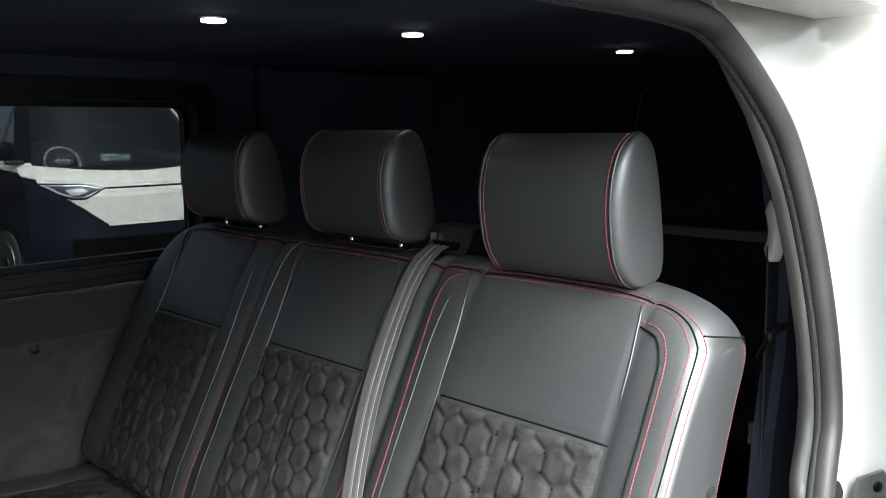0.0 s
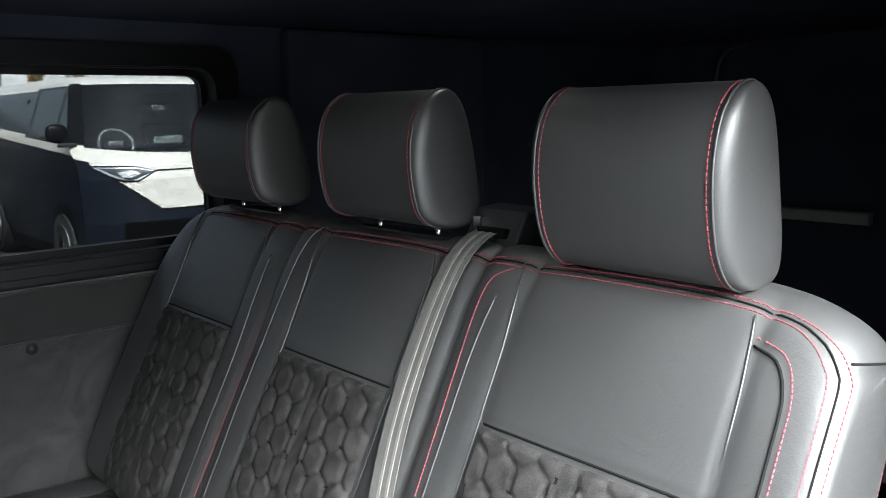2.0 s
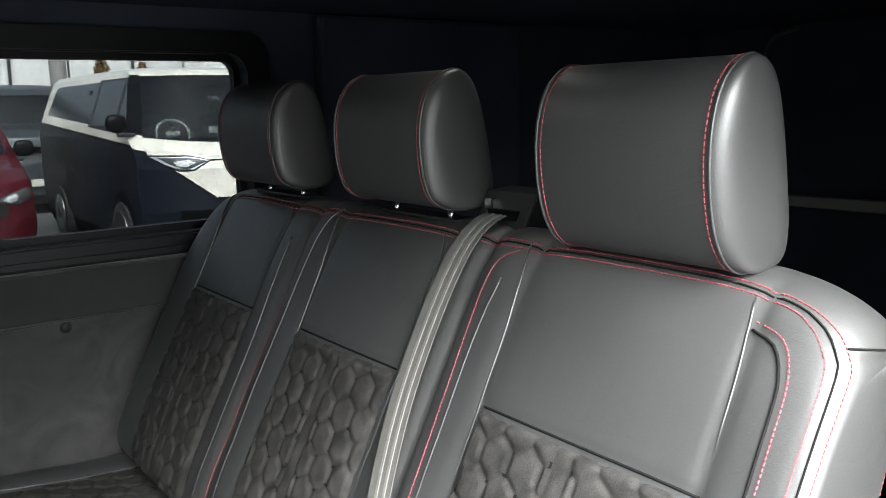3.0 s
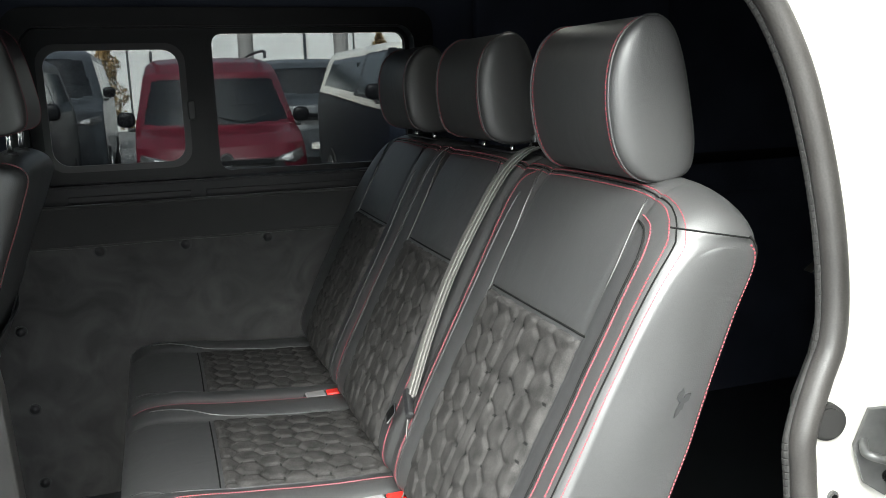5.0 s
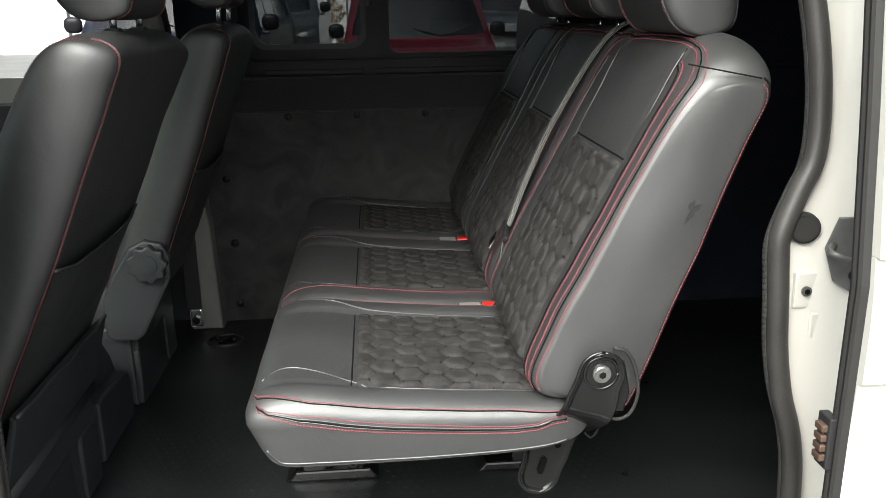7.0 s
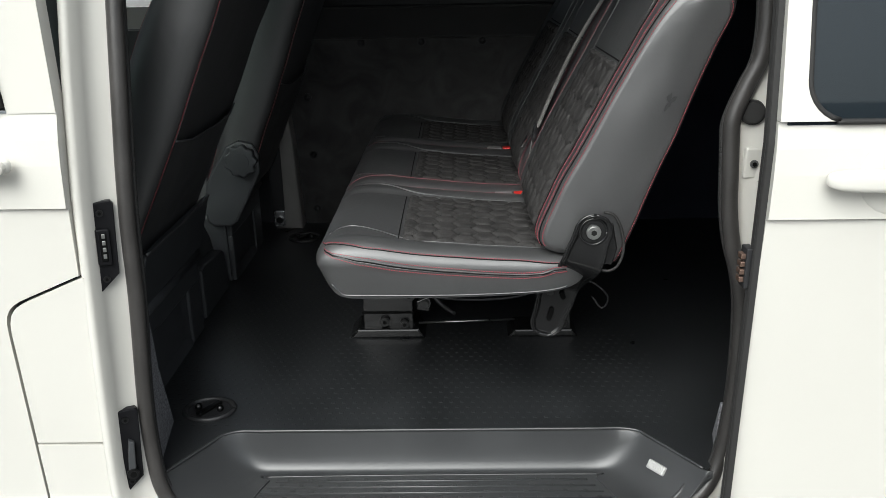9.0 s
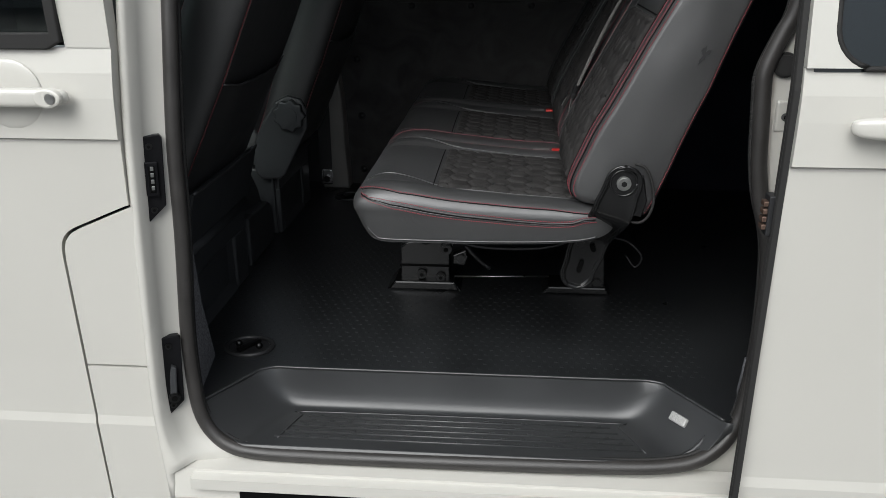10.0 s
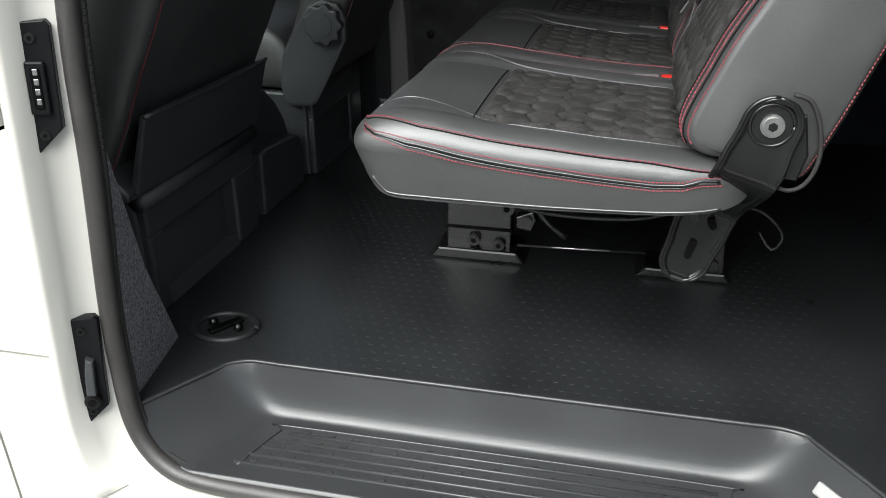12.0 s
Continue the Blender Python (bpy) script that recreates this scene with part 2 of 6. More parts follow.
def tube(points, r, seg=10, flat=None, up=(0, 0, 1), caps=True):
    """A round or flattened bar along a line of points. flat: (width, height) across."""
    verts, faces = [], []
    pts = [Vector(p) for p in points]
    n = len(pts)
    normal = None
    for i, p in enumerate(pts):
        tan = (pts[min(i + 1, n - 1)] - pts[max(i - 1, 0)]).normalized()
        if normal is None:
            normal = Vector(up) - tan * tan.dot(Vector(up))
            if normal.length < 1e-4:
                normal = tan.orthogonal()
        normal = (normal - tan * tan.dot(normal)).normalized()
        side = tan.cross(normal)
        for k in range(seg):
            a = 2 * math.pi * k / seg
            if flat:
                c, s = math.cos(a), math.sin(a)
                e = 0.35
                u = math.copysign(abs(c) ** e, c) * flat[0] / 2
                v = math.copysign(abs(s) ** e, s) * flat[1] / 2
            else:
                u, v = r * math.cos(a), r * math.sin(a)
            verts.append(p + side * u + normal * v)
    for i in range(n - 1):
        for k in range(seg):
            a, b = i * seg + k, i * seg + (k + 1) % seg
            faces.append((a, b, b + seg, a + seg))
    if caps:
        faces.append(tuple(range(seg))[::-1])
        faces.append(tuple(range((n - 1) * seg, n * seg)))
    return verts, faces


def tube_part(name, points, r, mat, parent=None, seg=10, flat=None, label="", up=(0, 0, 1), kind=""):
    v, f = tube(points, r, seg, flat, up)
    return part(name, mesh_from(name, v, f, mat), parent=parent, label=label, kind=kind)


def thread(points, normals, mat, name, parent, pitch=0.0054, length=0.0035, r=0.00085, label=""):
    """A row of stitches along a line on a surface."""
    verts, faces = [], []
    run = 0.0
    nxt = 0.0
    for i in range(len(points) - 1):
        a, b = Vector(points[i]), Vector(points[i + 1])
        d = (b - a).length
        if d < 1e-7:
            continue
        t = (b - a) / d
        while nxt <= run + d:
            p = a + t * (nxt - run)
            nn = Vector(normals[i]).normalized()
            side = t.cross(nn).normalized()
            k = len(verts)
            for u in (-length / 2, length / 2):
                for s, h in ((-r, -0.0008), (-r * 0.6, r), (r * 0.6, r), (r, -0.0008)):
                    verts.append(p + t * u + side * s + nn * h)
            for q in range(3):
                faces.append((k + q, k + q + 1, k + q + 5, k + q + 4))
            faces += [(k, k + 1, k + 2, k + 3)[::-1], (k + 4, k + 5, k + 6, k + 7)]
            nxt += pitch
        run += d
    if verts:
        part(name, mesh_from(name, verts, faces, mat, smooth=False), parent=parent, label=label)

# ---- the setting: ground and the van's shell ----
def ground_height(x, y):
    """The car park is level under the van and rises gently behind it."""
    k = min(max((y - 2.2) / 4.0, 0.0), 1.0)
    return -0.56 + 0.16 * k * k * (3 - 2 * k)


def build_ground():
    xs = [-400, -120, -40, -15, -8, -4, -2, 0, 2, 4, 8, 15, 40, 120, 400]
    ys = [-400, -120, -40, -15, -8, -4, -2, 0, 2, 2.5, 3, 3.5, 4, 4.5, 5, 5.5, 6, 7, 9, 12, 20, 40, 120, 400]
    verts = [(x, y, ground_height(x, y)) for y in ys for x in xs]
    w = len(xs)
    faces = [(j * w + i, j * w + i + 1, (j + 1) * w + i + 1, (j + 1) * w + i) for j in range(len(ys) - 1) for i in range(w - 1)]
    tagged(new("ground", mesh_from("ground", verts, faces, ASPHALT)), "worn grey asphalt of a car park", "ground", kind="structure")


build_ground()


def structure(name, bm, mat, label, category="wall", smooth=False, parent=None):
    ob = part(name, bm, mat, parent, smooth=smooth)
    return tagged(ob, label, category, kind="structure")


# Unseen block behind the camera, added to cut the low sky and fill reflections.
structure("low_sky_blocker", boxed((-40, -19.0, -0.57), (40, -18.0, 3.4)), SKY_BLOCKER, "unseen plain grey block, added to cut low sky light", "building")

# floor with the step well left open in front of the door
WELL = [(-0.008, 0.0681), (0.092, 0.230), (0.125, 0.246), (0.960, 0.248), (0.995, 0.238), (1.112, 0.0681)]
floor_outline = [(-1.3, 0.100), (-0.060, 0.100), (-0.012, 0.100), (0.0115, 0.100), *WELL[1:-1], (1.098, 0.089), (1.118, 0.110), (1.128, 0.145), (1.14, 0.16), (2.9, 0.16), (2.9, 1.80), (-1.3, 1.80)]
floor = structure("floor", prism(floor_outline, 2, -0.03, 0.0), FLOOR_RUBBER, "black rubber load floor with raised studs", "floor")


def floor_studs():
    verts, faces = [], []
    row = 0
    y = 0.275
    while y < 1.15:
        x = -0.11 + (row % 2) * 0.0125
        while x < 1.1:
            near_drain = (x - 0.033) ** 2 / 0.075 ** 2 + (y - 0.340) ** 2 / 0.06 ** 2 < 1
            if not near_drain:
                k = len(verts)
                a, b, h = 0.0046, 0.0034, 0.00042
                for sx, sy, z in ((-1, -1, 0), (1, -1, 0), (1, 1, 0), (-1, 1, 0)):
                    verts.append((x + sx * a, y + sy * b, z))
                for sx, sy in ((-1, -1), (1, -1), (1, 1), (-1, 1)):
                    verts.append((x + sx * a * 0.75, y + sy * b * 0.7, h))
                faces += [(k + 4, k + 5, k + 6, k + 7)] + [(k + i, k + (i + 1) % 4, k + 4 + (i + 1) % 4, k + 4 + i) for i in range(4)]
            x += 0.025
        y += 0.0235
        row += 1
    part("floor_studs", mesh_from("floor_studs", verts, faces, FLOOR_RUBBER, smooth=False), parent=floor, kind="stuff")


floor_studs()


def filleted(ring):
    """Keeps the straight runs straight and rounds the corners of an open outline."""
    out = [ring[0]]
    for a, b in zip(ring, ring[1:]):
        d = b - a
        if d.length > 0.08:
            out += [a.lerp(b, k) for k in (0.06, 0.12, 0.5, 0.88, 0.94)]
        out.append(b)
    return out


def build_step():
    """The moulded entry step: a sunken tray with sloping ends and ribbed tread."""
    step = empty("entry_step", "black moulded plastic entry step with ribbed tread", "step", at=(0.55, 0.15, -0.085))
    # half-planes of the well: a point on each wall, its inward direction, the wall's run
    walls = []
    line = [(-0.008, 0.060), (0.092, 0.230), (0.125, 0.246), (0.960, 0.248), (0.995, 0.238), (1.112, 0.070)]
    for k, (a, b) in enumerate(zip(line, line[1:])):
        d = Vector((b[0] - a[0], b[1] - a[1])).normalized()
        walls.append((Vector(a), Vector((d.y, -d.x)), (0.088, 0.05, 0.032, 0.05, 0.088)[k]))

    def rim_y(x):
        for a, b in zip(line, line[1:]):
            if x <= b[0]:
                return a[1] + (b[1] - a[1]) * (x - a[0]) / (b[0] - a[0])
        return line[-1][1]

    def depth(x, y):
        total = 0.0
        for p, n, w in walls:
            u = max((Vector((x, y)) - p).dot(n) / w, 0.0)
            total += math.exp(-9.0 * u)
        u = min(max(-math.log(total) / 9.0, 0.0), 1.0)
        return -0.0855 * (1 - (1 - u) ** 2.2)
    verts, faces = [], []
    nx, ny = 200, 34
    for i in range(nx + 1):
        x = -0.0075 + (1.1115 + 0.0075) * i / nx
        front = 0.060 + 0.026 * min(max((x - 0.98) / 0.12, 0.0), 1.0) ** 1.5 + 0.022 * min(max((0.10 - x) / 0.10, 0.0), 1.0)
        back = max(rim_y(x), front + 0.001)
        skirt = min(0.0, depth(x, front) + 0.0)
        for edge, low in ((-0.0075, 0.0), (0.006, -0.02), (0.030, -0.066), (0.072, -0.096), (0.13, -0.105)):
            if x >= edge:
                hang = low
        if x > 0.98:
            hang = -0.10 + 0.10 * min((x - 0.98) / 0.148, 1.0) ** 1.6
        verts.append((x, front, min(skirt, hang)))
        for j in range(ny + 1):
            y = front + (back - front) * j / ny
            verts.append((x, y, depth(x, y)))
    w = ny + 2
    for i in range(nx):
        for j in range(w - 1):
            a = i * w + j
            faces.append((a, a + w, a + w + 1, a + 1))
    part("tray", mesh_from("tray", verts, faces, STEP_PLASTIC), parent=step)
    # tread outline and ribs
    ridge = [(0.165, 0.090, -0.0852), (0.205, 0.198, -0.0852), (0.885, 0.203, -0.0852), (0.945, 0.095, -0.0852)]
    tube_part("tread_rim", smooth_line([ridge[0], (0.197, 0.186, -0.0852), (0.225, 0.200, -0.0852), (0.865, 0.204, -0.0852), (0.897, 0.190, -0.0852), ridge[3]], 0.02), 0.0022, STEP_PLASTIC, step, seg=6)
    for k in range(5):
        y = 0.181 - 0.021 * k
        x0, x1 = 0.212 - 0.014 * k, 0.880 + 0.014 * k
        tube_part("tread_rib", [(x0, y, -0.0852), (x1, y + 0.003, -0.0852)], 0.0027, STEP_PLASTIC, step, seg=6)
        verts, faces = [], []
        x = x0 + 0.03
        while x < x1 - 0.02:
            q = len(verts)
            for dx, dy, h in ((-0.006, -0.0016, 0), (0.006, -0.0016, 0), (0.006, 0.0016, 0), (-0.006, 0.0016, 0),
                              (-0.005, -0.001, 0.0026), (0.005, -0.001, 0.0026), (0.005, 0.001, 0.0026), (-0.005, 0.001, 0.0026)):
                verts.append((x + dx, y + 0.0075 + dy, -0.0855 + h))
            faces += [(q + 4, q + 5, q + 6, q + 7)] + [(q + i, q + (i + 1) % 4, q + 4 + (i + 1) % 4, q + 4 + i) for i in range(4)]
            x += 0.041
        part("tread_studs", mesh_from("tread_studs", verts, faces, STEP_PLASTIC, smooth=False), parent=step, kind="stuff")
    tube_part("tray_lip", [Vector((p.x, p.y, 0.0008)) for p in smooth_line(filleted([Vector((*p, 0)) for p in line]), 0.01) if 0.006 < p.x < 1.100], 0.0036, STEP_PLASTIC, step, seg=8)
    # sill strip along the outer edge
    tube_part("sill_strip", smooth_line([(0.10, 0.070, -0.089), (0.14, 0.069, -0.0905), (0.55, 0.069, -0.0905), (0.97, 0.074, -0.0885), (1.01, 0.082, -0.082), (1.045, 0.094, -0.066), (1.065, 0.105, -0.043)], 0.02), 0.005, STEP_PLASTIC, step, seg=8)
    c0 = Vector((1.0205, 0.161, depth(1.0205, 0.161)))
    along = Vector((-0.6, 0.8, 0.0)).normalized()
    ux = Vector((0.01, 0, depth(1.0255, 0.161) - depth(1.0155, 0.161)))
    uy = Vector((0, 0.01, depth(1.0205, 0.166) - depth(1.0205, 0.156)))
    out = ux.cross(uy).normalized()
    along = (along - out * along.dot(out)).normalized()
    place = Matrix((along, out.cross(along), out)).transposed().to_4x4()
    place.translation = c0 + out * 0.002
    lamp = part("step_lamp", boxed((-0.022, -0.010, -0.006), (0.022, 0.010, 0.005), 0.003, place), STEP_LENS, step, "clear ribbed step lamp lens")
    for k in range(5):
        part("lens_rib", boxed((-0.016 + k * 0.0072, -0.007, 0.004), (-0.0125 + k * 0.0072, 0.007, 0.0058), 0.0005, place), STEP_LENS, lamp)
    return step


build_step()

# roof, ends and sides
structure("ceiling", prism([(-1.3, 0.22), (2.9, 0.22), (2.9, 1.798), (-1.3, 1.798)], 2, 1.365, 1.40), LINING, "black suede headlining", "ceiling")
structure("roof", prism([(-1.35, 0.06), (2.95, 0.06), (2.95, 1.93), (-1.35, 1.93)], 2, 1.402, 1.43), PAINT, "cream white van roof", "roof")
structure("wall_rear", boxed((2.9, 0.05, -0.03), (2.95, 1.85, 1.40)), LINING, "dark tailgate lining", "wall")
# Unseen front closing wall, raised past dashboard height to hold back windscreen light.
structure("wall_front", boxed((-1.35, 0.05, -0.03), (-1.30, 1.85, 1.04)), LINING, "unseen dark dashboard and bulkhead, raised to cut windscreen light", "wall")

# Unseen band added to narrow the windscreen gap and dim the seat fronts.
structure("windscreen_blocker", boxed((-1.35, 0.05, 1.18), (-1.25, 1.85, 1.40), 0.01), LINING, "unseen dark band over the windscreen, added to cut front light", "wall")

# far wall: lower panel, upper strip, window surround with a real opening
WIN = (0.118, 1.172, 0.845, 1.285)
structure("wall_far_lower", boxed((-0.03, 1.775, 0.0), (1.25, 1.90, 0.704)), WALL_SUEDE, "dark grey suede lower wall panel fixed with studs", "wall panel")
structure("wall_far_load", boxed((1.251, 1.778, 0.0), (2.9, 1.90, 0.704)), LINING, "black lining of the load area", "wall")
structure("wall_far_strip", boxed((-0.03, 1.766, 0.705), (1.25, 1.90, 0.810), 0.006), WALL_STRIP, "dark grey suede strip under the window", "wall panel")
structure("wall_far_ledge", boxed((-0.03, 1.80, 0.811), (2.9, 1.90, WIN[2])), FRAME, "black window ledge", "wall")
structure("wall_far_load_top", boxed((1.251, 1.779, 0.705), (2.9, 1.90, 0.810)), LINING, "black upper lining of the load area", "wall")
structure("wall_far_rear", boxed((WIN[1], 1.80, WIN[2]), (2.9, 1.90, 1.40)), LINING, "black rear side lining", "wall")
structure("wall_far_front", boxed((-0.07, 1.80, WIN[2]), (WIN[0], 1.90, 1.40)), LINING, "black pillar lining beside the window", "wall")
structure("wall_far_top", boxed((WIN[0], 1.80, WIN[3]), (WIN[1], 1.90, 1.40)), LINING, "black lining over the window", "wall")
structure("wall_far_cab", boxed((-1.35, 1.80, -0.03), (-0.07, 1.90, 0.74)), GREY_PLASTIC, "dark driver door lining", "wall")
structure("wall_far_pillar", boxed((1.34, 1.755, 0.811), (2.0, 1.80, 1.362), 0.012), LINING, "black padded rear quarter trim", "wall panel")
structure("pillar_trim", prism([(-0.09, 0.0), (0.012, 0.0), (-0.003, 0.35), (-0.052, 0.74), (-0.13, 1.36), (-0.20, 1.36), (-0.13, 0.74)], 1, 1.70, 1.80, 0.01), LIGHT_PLASTIC, "light grey plastic pillar trim", "pillar")
structure("cab_rail", boxed((-1.35, 1.74, 1.28), (-0.03, 1.86, 1.40), 0.01), LINING, "dark cant rail over the driver door", "wall")


body_far = empty("far_body_side", "cream white far side of the van", "body panel", at=(0.8, 1.92, 0.2), kind="structure")
for lo, hi in (((-1.35, 1.901, -0.30), (2.95, 1.925, 0.82)), ((1.21, 1.901, 0.821), (2.95, 1.925, 1.40)), ((-0.09, 1.901, 0.821), (0.088, 1.925, 1.40)), ((0.088, 1.901, 1.30), (1.21, 1.925, 1.40)), ((-1.35, 1.901, 1.36), (-0.09, 1.925, 1.40))):
    part("skin_panel", boxed(lo, hi, 0.002), PAINT, body_far)


for name, z, y in (("panel_edge", 0.7045, 1.772), ("strip_edge", 0.8095, 1.770)):
    edge_line = smooth_line([(0.0 + 0.125 * k, y, z + 0.0012 * math.sin(2.3 * k)) for k in range(11)], 0.03)
    tagged(tube_part(name, edge_line, 0.0042, WALL_SUEDE, seg=8), "folded edge of the grey suede wall trim", "trim", kind="structure")


def rivets():
    """Push studs that hold the wall panel."""
    stud = empty("panel_stud", "dark plastic push stud in the suede wall panel", "stud", "wall panel studs", at=(0.264, 1.775, 0.698))
    bm = disc((0.264, 1.7725, 0.687), (0, -1, 0), 0.0125, 0.005, 20, 0.002)
    part("head", bm, PLASTIC, stud, smooth=True)
    part("rim", disc((0.264, 1.7745, 0.687), (0, -1, 0), 0.0165, 0.003, 20), PLASTIC, stud)
    spots = [(0.483, 0.698), (0.705, 0.699), (0.928, 0.699), (0.051, 0.502), (0.061, 0.285), (0.062, 0.072), (1.15, 0.698)]
    for x, z in spots:
        copy_thing(stud, Matrix.Translation((x, 1.775, z)))


rivets()


def build_far_window():
    win = empty("window_1", "black framed sliding side window with tinted panes", "window", at=(0.55, 1.85, 0.85), kind="structure")
    x0, x1, z0, z1 = WIN

    def rounded(a, b, c, d, r, n=5):
        pts = []
        for cx, cz, s in ((b - r, d - r, 0), (a + r, d - r, 90), (a + r, c + r, 180), (b - r, c + r, 270)):
            for k in range(n + 1):
                t = radians(s + 90 * k / n)
                pts.append((cx + r * math.cos(t), cz + r * math.sin(t)))
        return pts

    def ring(name, outer, inner, ya, yb, mat, bevel=0.003):
        bm = bmesh.new()
        n = len(outer)
        layers = []
        for pts, y in ((outer, ya), (inner, ya), (inner, yb), (outer, yb)):
            layers.append([bm.verts.new((p[0], y, p[1])) for p in pts])
        for a, b in ((0, 1), (1, 2), (2, 3), (3, 0)):
            for i in range(n):
                bm.faces.new((layers[a][i], layers[a][(i + 1) % n], layers[b][(i + 1) % n], layers[b][i]))
        return part(name, bm, mat, win)
    # outer surround, two sashes
    ring("window_frame", rounded(x0 - 0.03, x1 + 0.045, z0 - 0.02, z1 + 0.03, 0.06), rounded(x0 + 0.01, x1 - 0.012, z0 + 0.012, z1 - 0.018, 0.05), 1.786, 1.87, FRAME)
    fixed = rounded(0.598, 1.148, 0.877, 1.250, 0.03)
    ring("fixed_sash", rounded(0.553, 1.172, 0.845, 1.278, 0.04), fixed, 1.842, 1.868, FRAME)
    slide = rounded(0.168, 0.513, 0.906, 1.214, 0.045)
    ring("sliding_sash", rounded(0.122, 0.572, 0.848, 1.276, 0.03), slide, 1.822, 1.842, FRAME)
    ring("sash_seal", rounded(0.157, 0.524, 0.895, 1.225, 0.05), rounded(0.174, 0.507, 0.912, 1.208, 0.043), 1.814, 1.823, PLASTIC)
    for name, o, y in (("fixed_pane", fixed, 1.855), ("sliding_pane", slide, 1.832)):
        p = part(name, prism(o, 1, y, y + 0.004), TINTED, win, "dark tinted glass")
        p.visible_shadow = False
    part("latch", boxed((0.521, 1.808, 1.022), (0.541, 1.824, 1.072), 0.003), PLASTIC, win)
    for z, d in ((0.842, 0.012), (0.858, 0.008), (1.268, 0.010), (1.284, 0.012)):
        part("track", boxed((0.118, 1.79 + d / 2, z - 0.004), (1.16, 1.83, z + 0.004), 0.001), FRAME, win)
    part("track_cover", boxed((0.20, 1.782, 0.817), (0.51, 1.80, 0.834), 0.002), FRAME, win)
    part("track_cover", boxed((0.55, 1.782, 0.817), (1.07, 1.80, 0.834), 0.002), FRAME, win)


build_far_window()

# rear cabin trims seen past the bench
structure("rear_shelf_edge", prism([(0.985, 0.785), (1.75, 0.785), (1.75, 0.822), (0.985, 0.822)], 0, 2.84, 2.88, 0.004), LIGHT_PLASTIC, "grey edge of the rear load shelf", "trim")
structure("side_trim_near", prism([(1.55, 0.578), (2.6, 0.40), (2.6, 0.44), (1.55, 0.622)], 1, 0.32, 0.44, 0.004), LIGHT_PLASTIC, "pale lower edge of the side lining", "trim")
tube_part("tailgate_edge", smooth_line([(2.86, 1.53, 0.95), (2.86, 1.52, 1.20), (2.86, 1.505, 1.30), (2.86, 1.47, 1.335), (2.86, 1.40, 1.35)], 0.03), 0.008, GREY_PLASTIC, label="")
tagged(bpy.data.objects["tailgate_edge"], "dark tailgate window edge", "trim", kind="structure")


# ---- the near side of the van: pillars, seal, outer skin, slid door ----
def lower_edge(z):
    """How far the outer skin stands in or out at a height."""
    if z > 0.583:
        return -0.002
    if z > 0.568:
        return 0.007
    if z > -0.012:
        return 0.007 + 0.05 * (0.568 - z)
    if z > -0.032:
        return 0.036 - 0.003 * (-0.012 - z) / 0.02
    return 0.033 + 0.06 * (-0.032 - z)


def skin(name, outline_left, outline_right, z0, z1, y_off, thick, mat, label, category, window=None):
    """A body panel between two edges that follow the height, with the van's creases."""
    zs = sorted(set([z0, z1, 0.4572, 0.4568, 0.409, 0.401, 0.392, 0.380, 0.365, 0.345, 0.585, 0.5815, 0.5705, 0.566, -0.010, -0.012, -0.032, -0.036] + [z0 + (z1 - z0) * k / 24 for k in range(25)]))
    zs = [z for z in zs if z0 <= z <= z1]
    verts, faces = [], []
    for side, dy in ((0, 0.0), (1, thick)):
        for z in zs:
            a, b = outline_left(z), outline_right(z)
            for k in range(9):
                verts.append((a + (b - a) * k / 8, y_off + lower_edge(z) + dy + tumble(z), z))
    w, h = 9, len(zs)
    for side in (0, 1):
        o = side * w * h
        for j in range(h - 1):
            for i in range(w - 1):
                q = (o + j * w + i, o + j * w + i + 1, o + (j + 1) * w + i + 1, o + (j + 1) * w + i)
                faces.append(q if side == 0 else q[::-1])
    o = w * h
    for j in range(h - 1):
        for i in (0, w - 1):
            q = (j * w + i, (j + 1) * w + i, o + (j + 1) * w + i, o + j * w + i)
            faces.append(q if i == 0 else q[::-1])
    for j in (0, h - 1):
        for i in range(w - 1):
            q = (j * w + i, j * w + i + 1, o + j * w + i + 1, o + j * w + i)
            faces.append(q[::-1] if j == 0 else q)
    return mesh_from(name, verts, faces, mat, smooth=False)


def tumble(z):
    """The side leans in above the waist."""
    return max(z - 0.68, 0.0) * 0.16


def gap_x(z):
    """The rear edge of the front door, which jogs round the fuel flap."""
    if z > 0.457:
        return -0.053 + (z - 0.457) * 0.04
    bend = [(0.345, -0.2010), (0.365, -0.2000), (0.380, -0.1965), (0.392, -0.1900), (0.401, -0.1810), (0.409, -0.1690), (0.4565, -0.058), (0.457, -0.056)]
    if z <= 0.345:
        return -0.2010
    for (a, p), (b, q) in zip(bend, bend[1:]):
        if z <= b:
            return p + (q - p) * (z - a) / (b - a)


def skin_x(z):
    """The edge between the outer skin and the B pillar jamb at a height."""
    return -0.060 + 0.040 * min(max(z - 0.1, 0.0), 1.1) if z > 0.0 else -0.060 - 0.06 * z


side = empty("front_door", "cream white front passenger door of the van", "car door", at=(-0.6, 0.0, 0.2))
part("door_skin", skin("door_skin", lambda z: -1.25, lambda z: gap_x(z) - 0.0025, -0.30, 0.745, 0.0, 0.03, PAINT, "", ""), parent=side)
# window frame of the front door
part("door_frame", prism([(-0.125, 0.745), (-0.044, 0.745), (-0.05, 1.33), (-0.17, 1.33)], 1, 0.006, 0.04), PAINT, side)
part("door_seal", prism([(-1.2, 0.742), (-0.155, 0.742), (-0.128, 0.756), (-0.145, 1.31), (-0.165, 1.31), (-0.148, 0.771), (-1.2, 0.761)], 1, -0.004, 0.012, 0.003), RUBBER_INNER, side)
